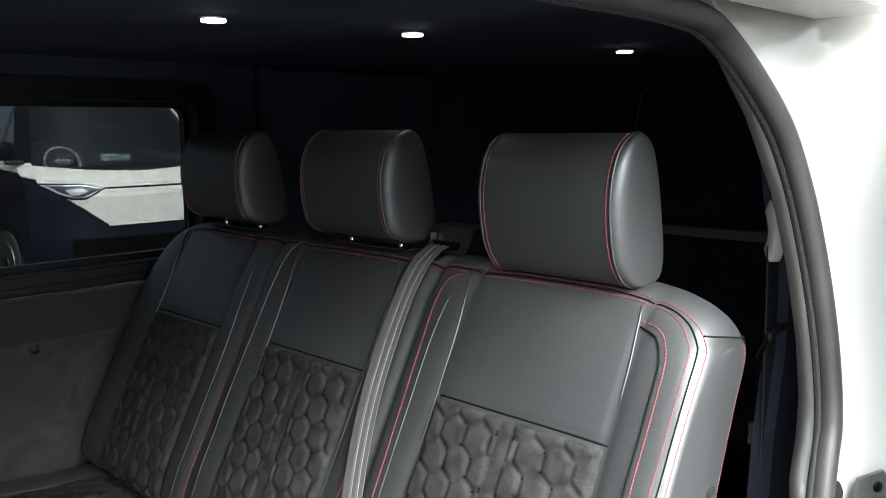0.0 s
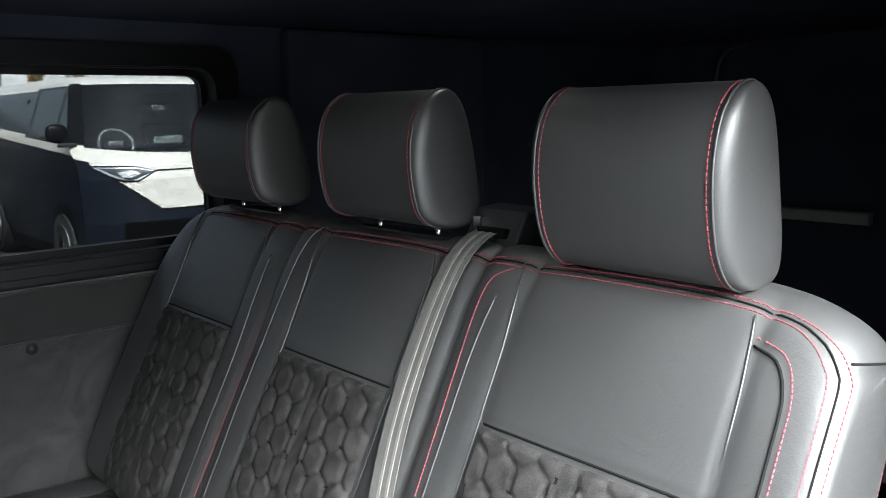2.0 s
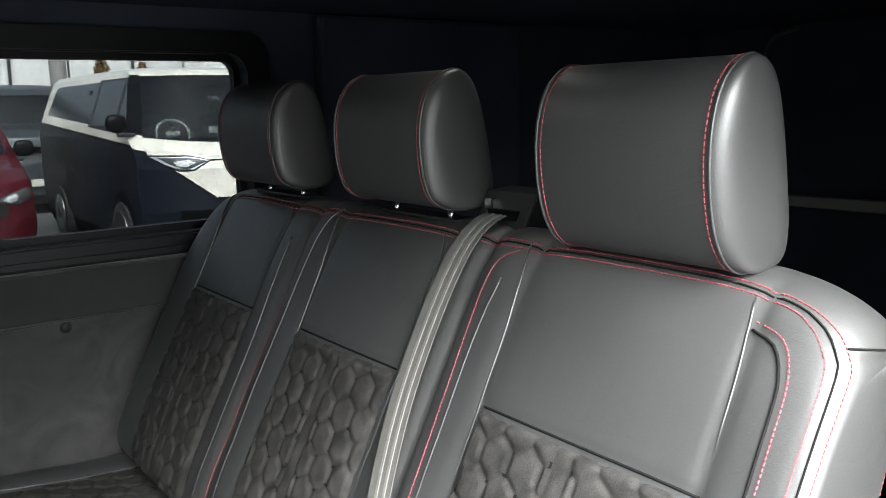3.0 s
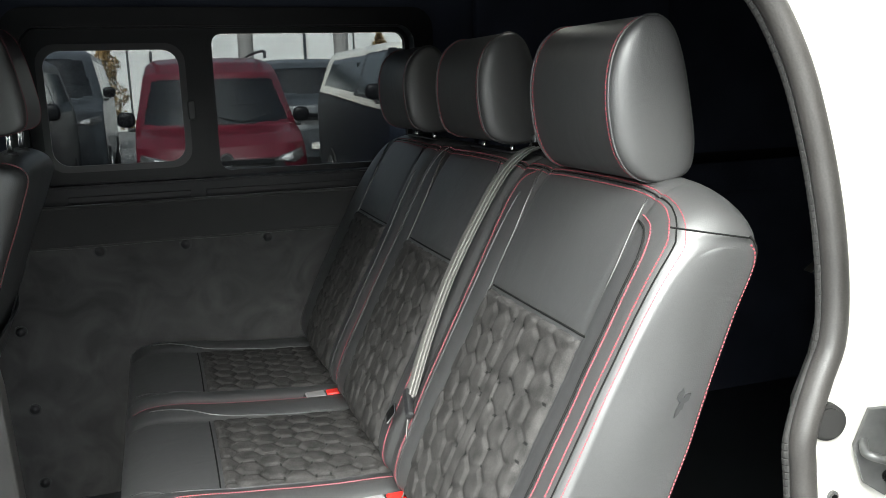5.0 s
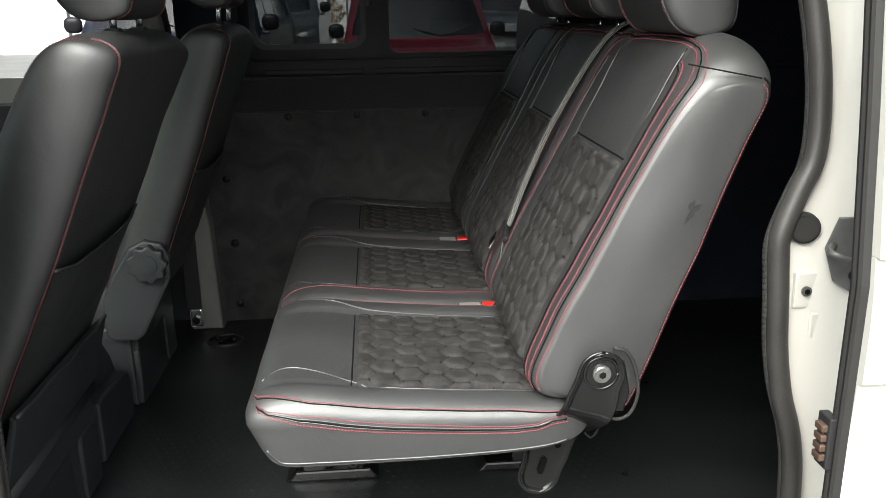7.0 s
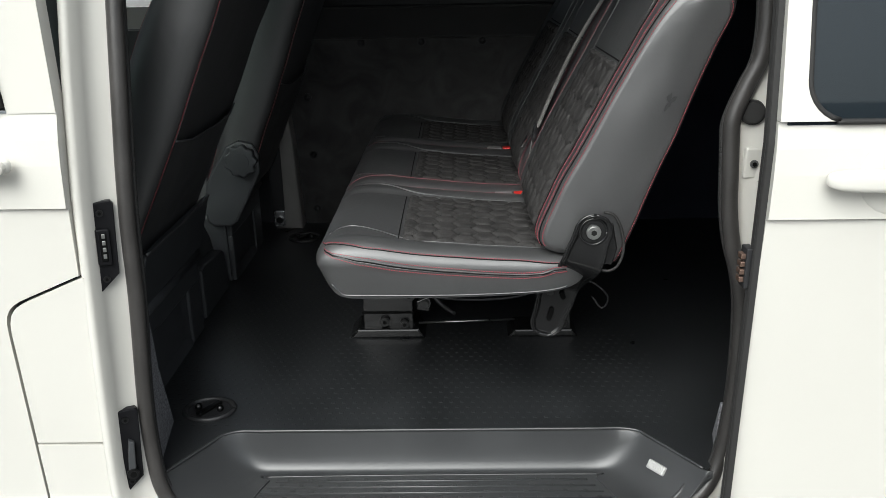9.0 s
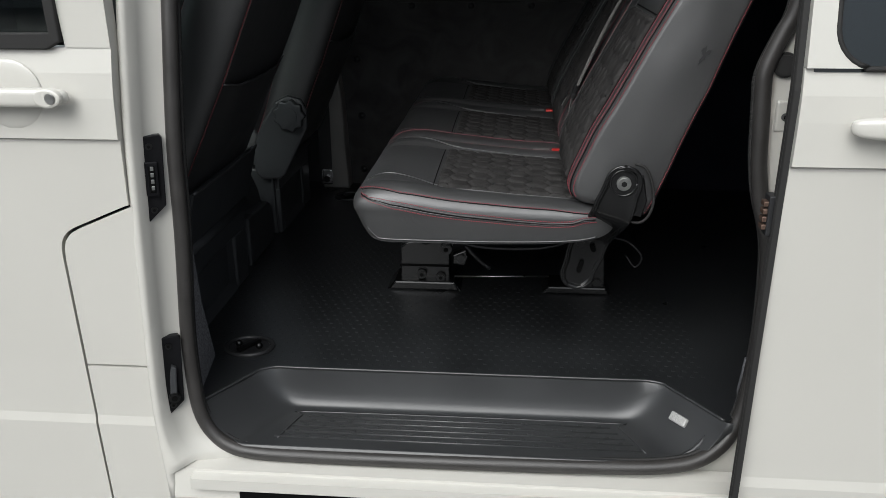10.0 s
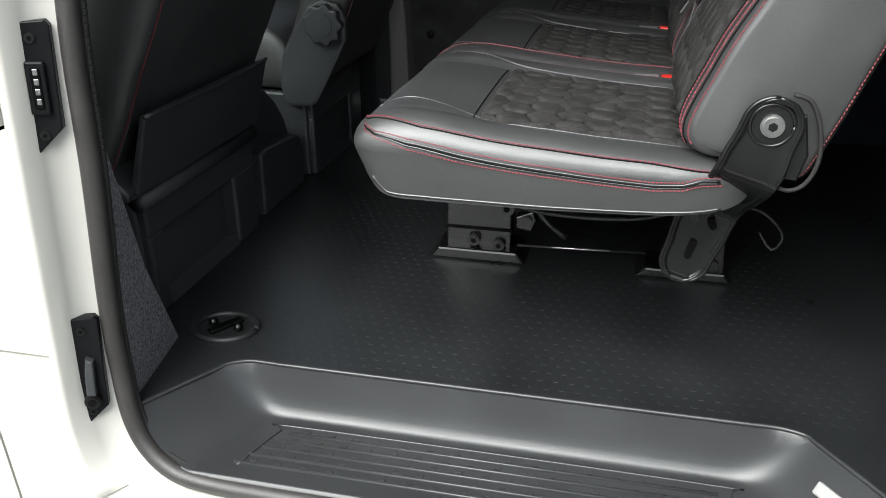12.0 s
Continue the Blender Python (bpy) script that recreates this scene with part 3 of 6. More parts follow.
pane = part("door_glass", prism([(-1.2, 0.754), (-0.138, 0.754), (-0.155, 1.32), (-1.0, 1.32)], 1, 0.014, 0.018), CLEAR, side, "greenish window glass")
pane.visible_shadow = False


def door_handle(x, z, y, parent, flip, cylinder):
    """A grab handle over a round bowl; its free end points to flip."""
    bowl = bmesh.new()
    r = bmesh.ops.create_uvsphere(bowl, u_segments=32, v_segments=12, radius=1.0)
    bmesh.ops.transform(bowl, matrix=Matrix.Translation((x - flip * 0.10, y + 0.001, z)) @ Matrix.Diagonal((0.062, 0.006, 0.062, 1)), verts=r["verts"])
    part("handle_bowl", bowl, PAINT, parent, smooth=True)
    grip = bmesh.new()
    r = bmesh.ops.create_uvsphere(grip, u_segments=32, v_segments=20, radius=1.0)
    for v in grip.verts:
        c = v.co.copy()
        u = c.x
        soft = [math.copysign(abs(q) ** 0.62, q) for q in c]
        v.co = Vector((x - flip * 0.100 + 0.118 * math.copysign(abs(u) ** 0.5, u), y - 0.020 - 0.008 * (1 - u * u) + 0.013 * soft[1], z + (0.0165 + 0.002 * u * flip) * soft[2]))
    h = part("door_handle", grip, PAINT, parent, "body-coloured pull handle", smooth=True)
    if cylinder:
        part("lock_cap", prism([(x - 0.012 + 0.026 * math.cos(a), z + 0.017 * math.sin(a)) for a in [2 * math.pi * k / 24 for k in range(24)]], 1, y - 0.040, y - 0.02, 0.004), PAINT, h)
        part("lock_cylinder", disc((x - 0.004, y - 0.0405, z), (0, -1, 0), 0.0095, 0.004, 20, 0.001), BOLT, h, "round steel key lock")


door_handle(-0.137, 0.664, -0.002, side, 1, True)

# body side below and behind the front door: fuel flap, sill
lower = empty("body_side", "cream white lower body side with fuel flap", "body panel", at=(-0.1, 0.0, 0.0), kind="structure")
part("side_panel", skin("side_panel", lambda z: gap_x(z + 0.0035) + 0.0030, lambda z: skin_x(z) - 0.002, 0.1115, 0.4535, 0.0, 0.02, PAINT, "", ""), parent=lower, label="fuel flap")
part("sill_panel", skin("sill_panel", lambda z: gap_x(z) + 0.0025, lambda z: skin_x(z) - 0.002, -0.30, 0.1065, 0.0, 0.02, PAINT, "", ""), parent=lower)
part("panel_gap", boxed((-1.2, 0.060, -0.32), (-0.05, 0.066, 0.74)), SEAM, lower)
part("rocker", prism([(0.022, -0.125), (0.06, -0.122), (0.055, -0.30), (0.03, -0.30), (0.012, -0.19)], 0, -0.045, 2.9, 0.004), PAINT, lower)
part("sill_step", prism([(0.0, -0.135), (0.09, -0.118), (0.09, -0.14), (0.0, -0.16)], 0, 0.0, 1.16), PAINT, lower)
part("corner_plate", prism([(1.030, -0.30), (1.030, -0.100), (1.062, -0.086), (1.100, -0.048), (1.128, 0.0), (1.150, 0.06), (1.210, 0.06), (1.210, -0.30)], 1, 0.100, 0.122, 0.002), PAINT, lower)
part("rail_slot", boxed((0.10, 0.006, -0.185), (2.4, 0.022, -0.168), 0.002), SEAM, lower)


# B pillar: white jamb that runs from the skin in to the seal
def jamb(name, stations, mat, label, category):
    """A folded sheet: stations are (z, [points (x, y)])."""
    verts, faces = [], []
    n = len(stations[0][1])
    for z, pts in stations:
        for p in pts:
            verts.append((p[0], p[1], z))
    for j in range(len(stations) - 1):
        for i in range(n - 1):
            a = j * n + i
            faces.append((a, a + 1, a + n + 1, a + n))
    ob = new(name, mesh_from(name, verts, faces, mat))
    sol = ob.modifiers.new("thickness", "SOLIDIFY")
    sol.thickness = 0.004
    sol.offset = 0
    return tagged(ob, label, category, kind="structure")


B_SEAL = [(-0.112, 0.130), (-0.102, 0.072), (-0.07, 0.030), (-0.02, 0.004), (0.05, -0.002), (0.17, -0.002), (0.38, 0.011), (0.57, 0.018), (0.8, 0.030), (1.0, 0.036), (1.2, 0.042), (1.4, 0.046)]


def b_seal_x(z):
    """Where the front run of the seal lies at a height."""
    if z <= B_SEAL[0][0]:
        return B_SEAL[0][1]
    for (a, p), (b, q) in zip(B_SEAL, B_SEAL[1:]):
        if z <= b:
            return p + (q - p) * (z - a) / (b - a)
    return B_SEAL[-1][1]


def b_section(z):
    t = tumble(z)
    d = 0.0
    for a, p, b, q in ((0.05, 0.0, -0.02, 0.004), (-0.02, 0.004, -0.07, 0.022), (-0.07, 0.022, -0.10, 0.055), (-0.10, 0.055, -0.13, 0.09)):
        if b <= z <= a:
            d = p + (q - p) * (a - z) / (a - b)
    x = skin_x(z)
    return [(x - 0.012, 0.034 + t), (x - 0.006, 0.018 + t), (x + 0.001, 0.014 + t), (x + 0.008 + d * 0.3, 0.018 + t), (x + 0.012 + d * 0.5, 0.050 + t), (b_seal_x(z) - 0.034, 0.070 + t), (b_seal_x(z) - 0.015, 0.076 + t), (b_seal_x(z) - 0.003, 0.088 + t), (b_seal_x(z) - 0.03, 0.13 + t)]


jamb("b_pillar", [(z, b_section(z)) for z in [-0.20, -0.16, -0.135, -0.12, -0.105, -0.09, -0.075, -0.06, -0.03, 0.0, 0.03, 0.06, 0.2, 0.4, 0.6, 0.8, 1.0, 1.2, 1.36]], PAINT, "cream white B pillar jamb of the sliding door", "pillar")


def c_x(z):
    """Rear edge of the opening: kinks forward at mid height."""
    pts = [(-0.2, 1.148), (0.16, 1.145), (0.30, 1.142), (0.38, 1.136), (0.43, 1.122), (0.48, 1.106), (0.54, 1.100), (0.62, 1.096), (0.68, 1.093), (0.72, 1.097), (0.76, 1.118), (0.80, 1.136), (0.86, 1.142), (0.94, 1.138), (1.03, 1.124), (1.12, 1.100), (1.22, 1.045), (1.32, 0.96), (1.4, 0.90)]
    for (a, p), (b, q) in zip(pts, pts[1:]):
        if z <= b:
            k = (z - a) / (b - a)
            k = max(k, 0)
            return p + (q - p) * k
    return pts[-1][1]


def c_y(z):
    return 0.118 + 0.10 * max(z - 0.3, 0) ** 2


def c_section(z):
    x, y = c_x(z), c_y(z)
    t = tumble(z)
    return [(x + 0.03, y + 0.05), (x + 0.004, y + 0.012), (x + 0.006, y + 0.012), (x + 0.022, y + 0.014), (max(x + 0.05, 1.185), y - 0.004), (max(x + 0.07, 1.215), y - 0.030), (1.225, 0.05 + t), (1.235, 0.025 + t), (1.29, 0.022 + t), (1.5, 0.02 + t)]


jamb("c_pillar", [(z, c_section(z)) for z in [-0.13, -0.05, 0.05, 0.15, 0.25, 0.33, 0.38, 0.43, 0.48, 0.55, 0.62, 0.67, 0.72, 0.77, 0.82, 0.9, 1.0, 1.1, 1.2, 1.3, 1.4]], PAINT, "cream white C pillar jamb behind the opening", "pillar")
structure("quarter_panel", boxed((1.4, 0.03, -0.3), (2.95, 0.06, 1.40)), PAINT, "cream white rear quarter of the van", "body panel")
structure("wall_near_rear", prism([(1.30, -0.03), (2.9, -0.03), (2.9, 1.40), (1.14, 1.40), (1.22, 1.28), (1.31, 1.0), (1.31, 0.85), (1.28, 0.7), (1.26, 0.45)], 1, 0.275, 0.31), LINING, "black lining of the near rear side", "wall")
structure("lintel", boxed((-1.3, 0.10, 1.325), (1.2, 0.218, 1.400), 0.01), PAINT, "cream white roof rail over the door opening", "wall")
structure("b_pillar_lining", prism([(-0.18, 0.0), (-0.055, 0.0), (-0.025, 0.45), (-0.02, 1.33), (-0.2, 1.33), (-0.16, 0.7)], 1, 0.125, 0.17), GREY_PLASTIC, "dark plastic lining of the B pillar", "wall")
structure("wall_near_cab", boxed((-1.3, 0.05, -0.03), (-0.14, 0.10, 0.72)), GREY_PLASTIC, "dark lining of the front passenger door", "wall")


def build_seal():
    """The door seal: a fat rubber tube round the opening with a ribbed lip inside it."""
    seal = empty("door_seal", "grey rubber door seal round the sliding door opening", "door seal", at=(0.55, 0.06, -0.1))
    left = [(b_seal_x(z), 0.082 + tumble(z), z) for z in (1.2, 1.0, 0.8, 0.57, 0.38, 0.17, 0.05)] + [(0.006, 0.079, -0.02), (0.030, 0.073, -0.066), (0.072, 0.066, -0.096), (0.13, 0.062, -0.105)]
    sill = [(0.22, 0.060, -0.1065), (0.35, 0.059, -0.106), (0.6, 0.059, -0.104), (0.87, 0.061, -0.100), (0.98, 0.065, -0.095), (1.05, 0.074, -0.081), (1.10, 0.093, -0.048), (1.128, 0.112, 0.0), (1.144, 0.120, 0.08)]
    right = [(c_x(z) + 0.004, c_y(z), z) for z in (0.2, 0.3, 0.36, 0.41, 0.46, 0.53, 0.60, 0.66, 0.70, 0.76, 0.80, 0.86, 0.94, 1.03, 1.12, 1.2)]
    top = [(0.98, 0.225, 1.285), (0.88, 0.225, 1.31), (0.6, 0.22, 1.315), (0.18, 0.19, 1.31), (0.08, 0.17, 1.27)]
    path = smooth_line(left + sill + right + top, 0.012, closed=True)
    tube_part("seal_tube", path, 0.0150, RUBBER, seal, seg=14)
    # the lip lies inside the tube and carries fine ribs
    cx, cz = 0.56, 0.58
    lip, ribs_v, ribs_f = [], [], []
    for p in path:
        d = Vector((cx - p.x, 0, cz - p.z)).normalized()
        lip.append(p + d * 0.0115 + Vector((0, 0.011, 0)))
    tube_part("seal_lip", lip, 0.0054, RUBBER_INNER, seal, seg=8)
    fine = smooth_line(lip[::3], 0.0088)
    for a, b in zip(fine, fine[1:]):
        if a.z < 0.02:
            continue
        t = (b - a).normalized()
        d = Vector((cx - a.x, 0, cz - a.z)).normalized()
        s = t.cross(d).normalized()
        k = len(ribs_v)
        for u, e in ((0, -0.0008), (0.0010, 0), (0.0072, 0), (0.0082, -0.0008)):
            for v, h in ((-0.0059, 0.0), (-0.0045, 0.0042), (-0.0018, 0.0059), (0.0018, 0.0059), (0.0045, 0.0042), (0.0059, 0.0)):
                ribs_v.append(a + t * u + s * v + d * (h + e))
        ribs_f += [(k + 6 * r + i, k + 6 * r + i + 1, k + 6 * r + i + 7, k + 6 * r + i + 6) for r in range(3) for i in range(5)]
    part("lip_ribs", mesh_from("lip_ribs", ribs_v, ribs_f, RUBBER_INNER, smooth=False), parent=seal, kind="stuff")


build_seal()


def jamb_plate(name, z_low, z_high, label, sockets):
    """A black plate screwed to the B pillar jamb."""
    plate = empty(name, label, "door contact", "pillar contact plates", at=(-0.03, 0.06, z_low))
    # drawn in a flat frame (u across the jamb, v up) and laid on it
    h = z_high - z_low
    outline = [(-0.031, 0.004), (-0.026, -0.006), (-0.018, -0.008), (0.020, 0.030), (0.022, h - 0.006), (0.017, h), (-0.026, h - 0.004), (-0.031, h - 0.009)]
    turn = Matrix.Translation((-0.026 if sockets else -0.040, 0.060, z_low)) @ Matrix.Rotation(radians(22), 4, "Z")
    lean = Matrix.Rotation(radians(2.0), 4, "Y")

    def laid(bm):
        bmesh.ops.transform(bm, matrix=turn @ lean, verts=bm.verts)
        return bm
    part("plate", laid(prism(outline, 1, -0.010, 0.008, 0.002)), GLOSS_BLACK, plate)
    for v in (0.022, h - 0.022):
        part("screw", laid(disc((-0.002, -0.011, v), (0, -1, 0), 0.0065, 0.004, 16, 0.001)), DARK_BOLT, plate)
        part("screw_socket", laid(disc((-0.002, -0.0135, v), (0, -1, 0), 0.003, 0.001, 6)), SEAM, plate)
    if sockets:
        part("connector", laid(boxed((-0.013, -0.017, h / 2 - 0.034), (0.011, -0.008, h / 2 + 0.034), 0.003)), GLOSS_BLACK, plate)
        part("connector_slot", laid(boxed((-0.006, -0.0185, h / 2 - 0.026), (0.005, -0.016, h / 2 + 0.026), 0.002)), SEAM, plate)
        for k in range(4):
            part("contact_pin", laid(boxed((-0.003, -0.0195, h / 2 - 0.020 + k * 0.0125), (0.003, -0.018, h / 2 - 0.012 + k * 0.0125), 0.001)), BOLT, plate)
    else:
        part("lever", laid(prism([(-0.006, 0.05), (0.008, 0.046), (0.010, 0.112), (0.0, 0.118), (-0.004, 0.09)], 1, -0.022, -0.008, 0.003)), GREY_PLASTIC, plate)
        part("bolt_head", laid(disc((0.002, -0.018, 0.045), (0, -1, 0), 0.0115, 0.014, 18, 0.002)), DARK_BOLT, plate)
        part("bolt_hole", laid(disc((0.002, -0.0256, 0.045), (0, -1, 0), 0.006, 0.001, 16)), SEAM, plate)


jamb_plate("contact_plate", 0.415, 0.582, "black electrical contact plate on the B pillar", True)
jamb_plate("guide_plate", -0.012, 0.168, "black locking pin plate on the B pillar", False)


def c_pillar_fittings():
    buf = empty("rubber_buffer", "round black rubber buffer on the C pillar", "buffer", at=(1.130, 0.143, 0.706))
    part("buffer", disc((1.134, 0.140, 0.706), Vector((-0.25, -1, 0)), 0.022, 0.022, 28, 0.004), RUBBER_INNER, buf, smooth=False)
    st = empty("door_striker", "grey steel door striker on the C pillar", "striker", at=(1.18, 0.11, 0.680))
    m = Matrix.Translation((1.182, 0.112, 0.680)) @ Matrix.Rotation(radians(-25), 4, "Z")

    def at(bm):
        bmesh.ops.transform(bm, matrix=m, verts=bm.verts)
        return bm
    part("plate", at(prism([(-0.012, 0.045), (0.03, 0.05), (0.045, 0.03), (0.045, -0.04), (0.012, -0.06), (-0.012, -0.045), (-0.026, 0.0)], 1, -0.006, 0.0, 0.001)), STRIKER, st)
    part("striker_bar", mesh_from("striker_bar", *[x for x in tube(smooth_line([m @ Vector(p) for p in ((-0.014, 0.0, 0.006), (-0.019, -0.018, 0.004), (-0.021, -0.028, 0.002), (-0.014, -0.034, 0.0), (0.010, -0.034, -0.006), (0.019, -0.030, -0.008), (0.020, -0.020, -0.006), (0.018, 0.0, -0.002))], 0.006), 0.0052, 10)], STRIKER), parent=st)
    for u, v in ((0.018, 0.03), (0.014, -0.035)):
        part("screw", at(disc((u, -0.008, v), (0, -1, 0), 0.007, 0.005, 16, 0.001)), DARK_BOLT, st)
    sc = empty("pillar_bolt", "small dark bolt in a raised pad of the C pillar", "bolt", at=(1.143, 0.135, 0.614))
    part("pad", boxed((1.126, 0.131, 0.586), (1.180, 0.151, 0.643), 0.004), PAINT, sc)
    part("bolt", disc((1.143, 0.130, 0.614), (0, -1, 0), 0.0075, 0.006, 16, 0.001), STRIKER, sc)
    part("ledge", prism([(1.150, 0.583), (1.200, 0.583), (1.200, 0.520), (1.172, 0.520), (1.150, 0.545)], 1, 0.126, 0.140, 0.004), PAINT, sc)
    part("lower_ledge", prism([(1.140, 0.512), (1.162, 0.528), (1.200, 0.524), (1.200, 0.49), (1.150, 0.492)], 1, 0.130, 0.142, 0.005), PAINT, sc)
    part("socket", disc((1.143, 0.1265, 0.614), (0, -1, 0), 0.0042, 0.001, 6), SEAM, sc)


c_pillar_fittings()


def slid_door():
    """The sliding door, run back along the outside of the van."""
    door = empty("sliding_door", "cream white sliding door slid open along the body", "car door", at=(1.6, -0.05, 0.2))
    edge = lambda z: 1.080 + 0.010 * z
    y = -0.112
    me = skin("door_skin", edge, lambda z: 2.29, -0.24, 0.735, y, 0.030, PAINT, "", "")
    part("door_skin", me, parent=door)
    corner = [(1.188 - 0.060 * math.sin(a), 0.796 - 0.060 * math.cos(a)) for a in [math.pi / 2 * k / 10 for k in range(1, 11)]]
    bm = bmesh.new()
    for outline in ([(1.0875, 0.736), (1.190, 0.736)] + corner + [(1.122, 1.29), (1.093, 1.29)], [(2.22, 0.736), (2.29, 0.736), (2.29, 1.29), (2.22, 1.29)], [(1.093, 1.2905), (2.29, 1.2905), (2.29, 1.35), (1.094, 1.35)]):
        prism(outline, 1, y - 0.0018, y + 0.03, 0, bm)
    for v in bm.verts:
        v.co.y += max(v.co.z - 0.735, 0) * 0.16
    part("door_frame", bm, PAINT, door)
    pane = [(1.100, 0.84), (1.100, 0.730), (2.24, 0.730), (2.24, 1.31), (1.12, 1.31)]
    bm = prism(pane, 1, y + 0.004, y + 0.009)
    for v in bm.verts:
        v.co.y += max(v.co.z - 0.735, 0) * 0.16
    part("door_glass", bm, DOOR_GLASS, door, "dark privacy glass")
    rim = smooth_line([(1.122, y + 0.09, 1.30), (1.1275, y + 0.018, 0.845)] + [(a, y + max(b - 0.735, 0) * 0.16, b) for a, b in corner[::-1]] + [(1.20, y, 0.7350), (1.5, y, 0.7350), (2.24, y, 0.7350)], 0.012)
    tube_part("window_rubber", rim, 0.0045, RUBBER_INNER, door, seg=8)
    # rubber strip down the leading edge
    rubber = [(1.0715, y + 0.012), (1.0690, y + 0.016), (1.0705, y + 0.022), (1.0685, y + 0.026), (1.0705, y + 0.033), (1.084, y + 0.040), (1.080, y + 0.010)]
    verts, faces = [], []
    for z in (-0.235, 0.0, 0.3, 0.55, 0.70, 0.9, 1.1, 1.27):
        for px, py in rubber:
            verts.append((px + 0.010 * z, py + max(z - 0.735, 0) * 0.16, z))
    m = len(rubber)
    for j in range(7):
        for i in range(m):
            faces.append((j * m + i, j * m + (i + 1) % m, (j + 1) * m + (i + 1) % m, (j + 1) * m + i))
    part("edge_rubber", mesh_from("edge_rubber", verts, faces, RUBBER_INNER, smooth=False), parent=door, label="black rubber strip on the leading edge")
    part("door_inner", boxed((1.14, y + 0.062, -0.22), (2.29, y + 0.082, 1.2)), GREY_PLASTIC, door)
    door_handle(1.175, 0.652, y - 0.002, door, -1, False)
    # contact block on the leading edge
    blk = part("contact_block", boxed((1.067, y + 0.021, 0.462), (1.080, y + 0.049, 0.530), 0.002), PLASTIC, door, "spring contact block on the door edge")
    for k in range(4):
        part("contact_pin", boxed((1.060, y + 0.025, 0.472 + k * 0.0130), (1.0685, y + 0.043, 0.481 + k * 0.0130), 0.0015), COPPER, blk)


slid_door()


def carpet_wedge(name, pts, label):
    bm = bmesh.new()
    a = [bm.verts.new(p) for p in pts]
    bm.faces.new(a)
    r = bmesh.ops.extrude_face_region(bm, geom=list(bm.faces))
    vs = [g for g in r["geom"] if isinstance(g, bmesh.types.BMVert)]
    bmesh.ops.translate(bm, verts=vs, vec=(-0.03 if pts[0][0] < 0.5 else 0.03, 0, 0))
    structure(name, bm, CARPET, label, "wall panel")


carpet_wedge("carpet_panel", [(-0.004, 0.105, 0.0), (-0.010, 0.145, 0.0), (-0.034, 0.292, 0.0), (-0.030, 0.276, 0.03), (-0.014, 0.20, 0.18), (0.010, 0.12, 0.40), (0.020, 0.105, 0.60), (0.012, 0.098, 0.3)], "speckled grey carpet on the lower B pillar")
carpet_wedge("carpet_panel", [(1.135, 0.16, 0.0), (1.150, 0.225, 0.0), (1.146, 0.20, 0.05), (1.139, 0.165, 0.11)], "speckled grey carpet at the foot of the C pillar")


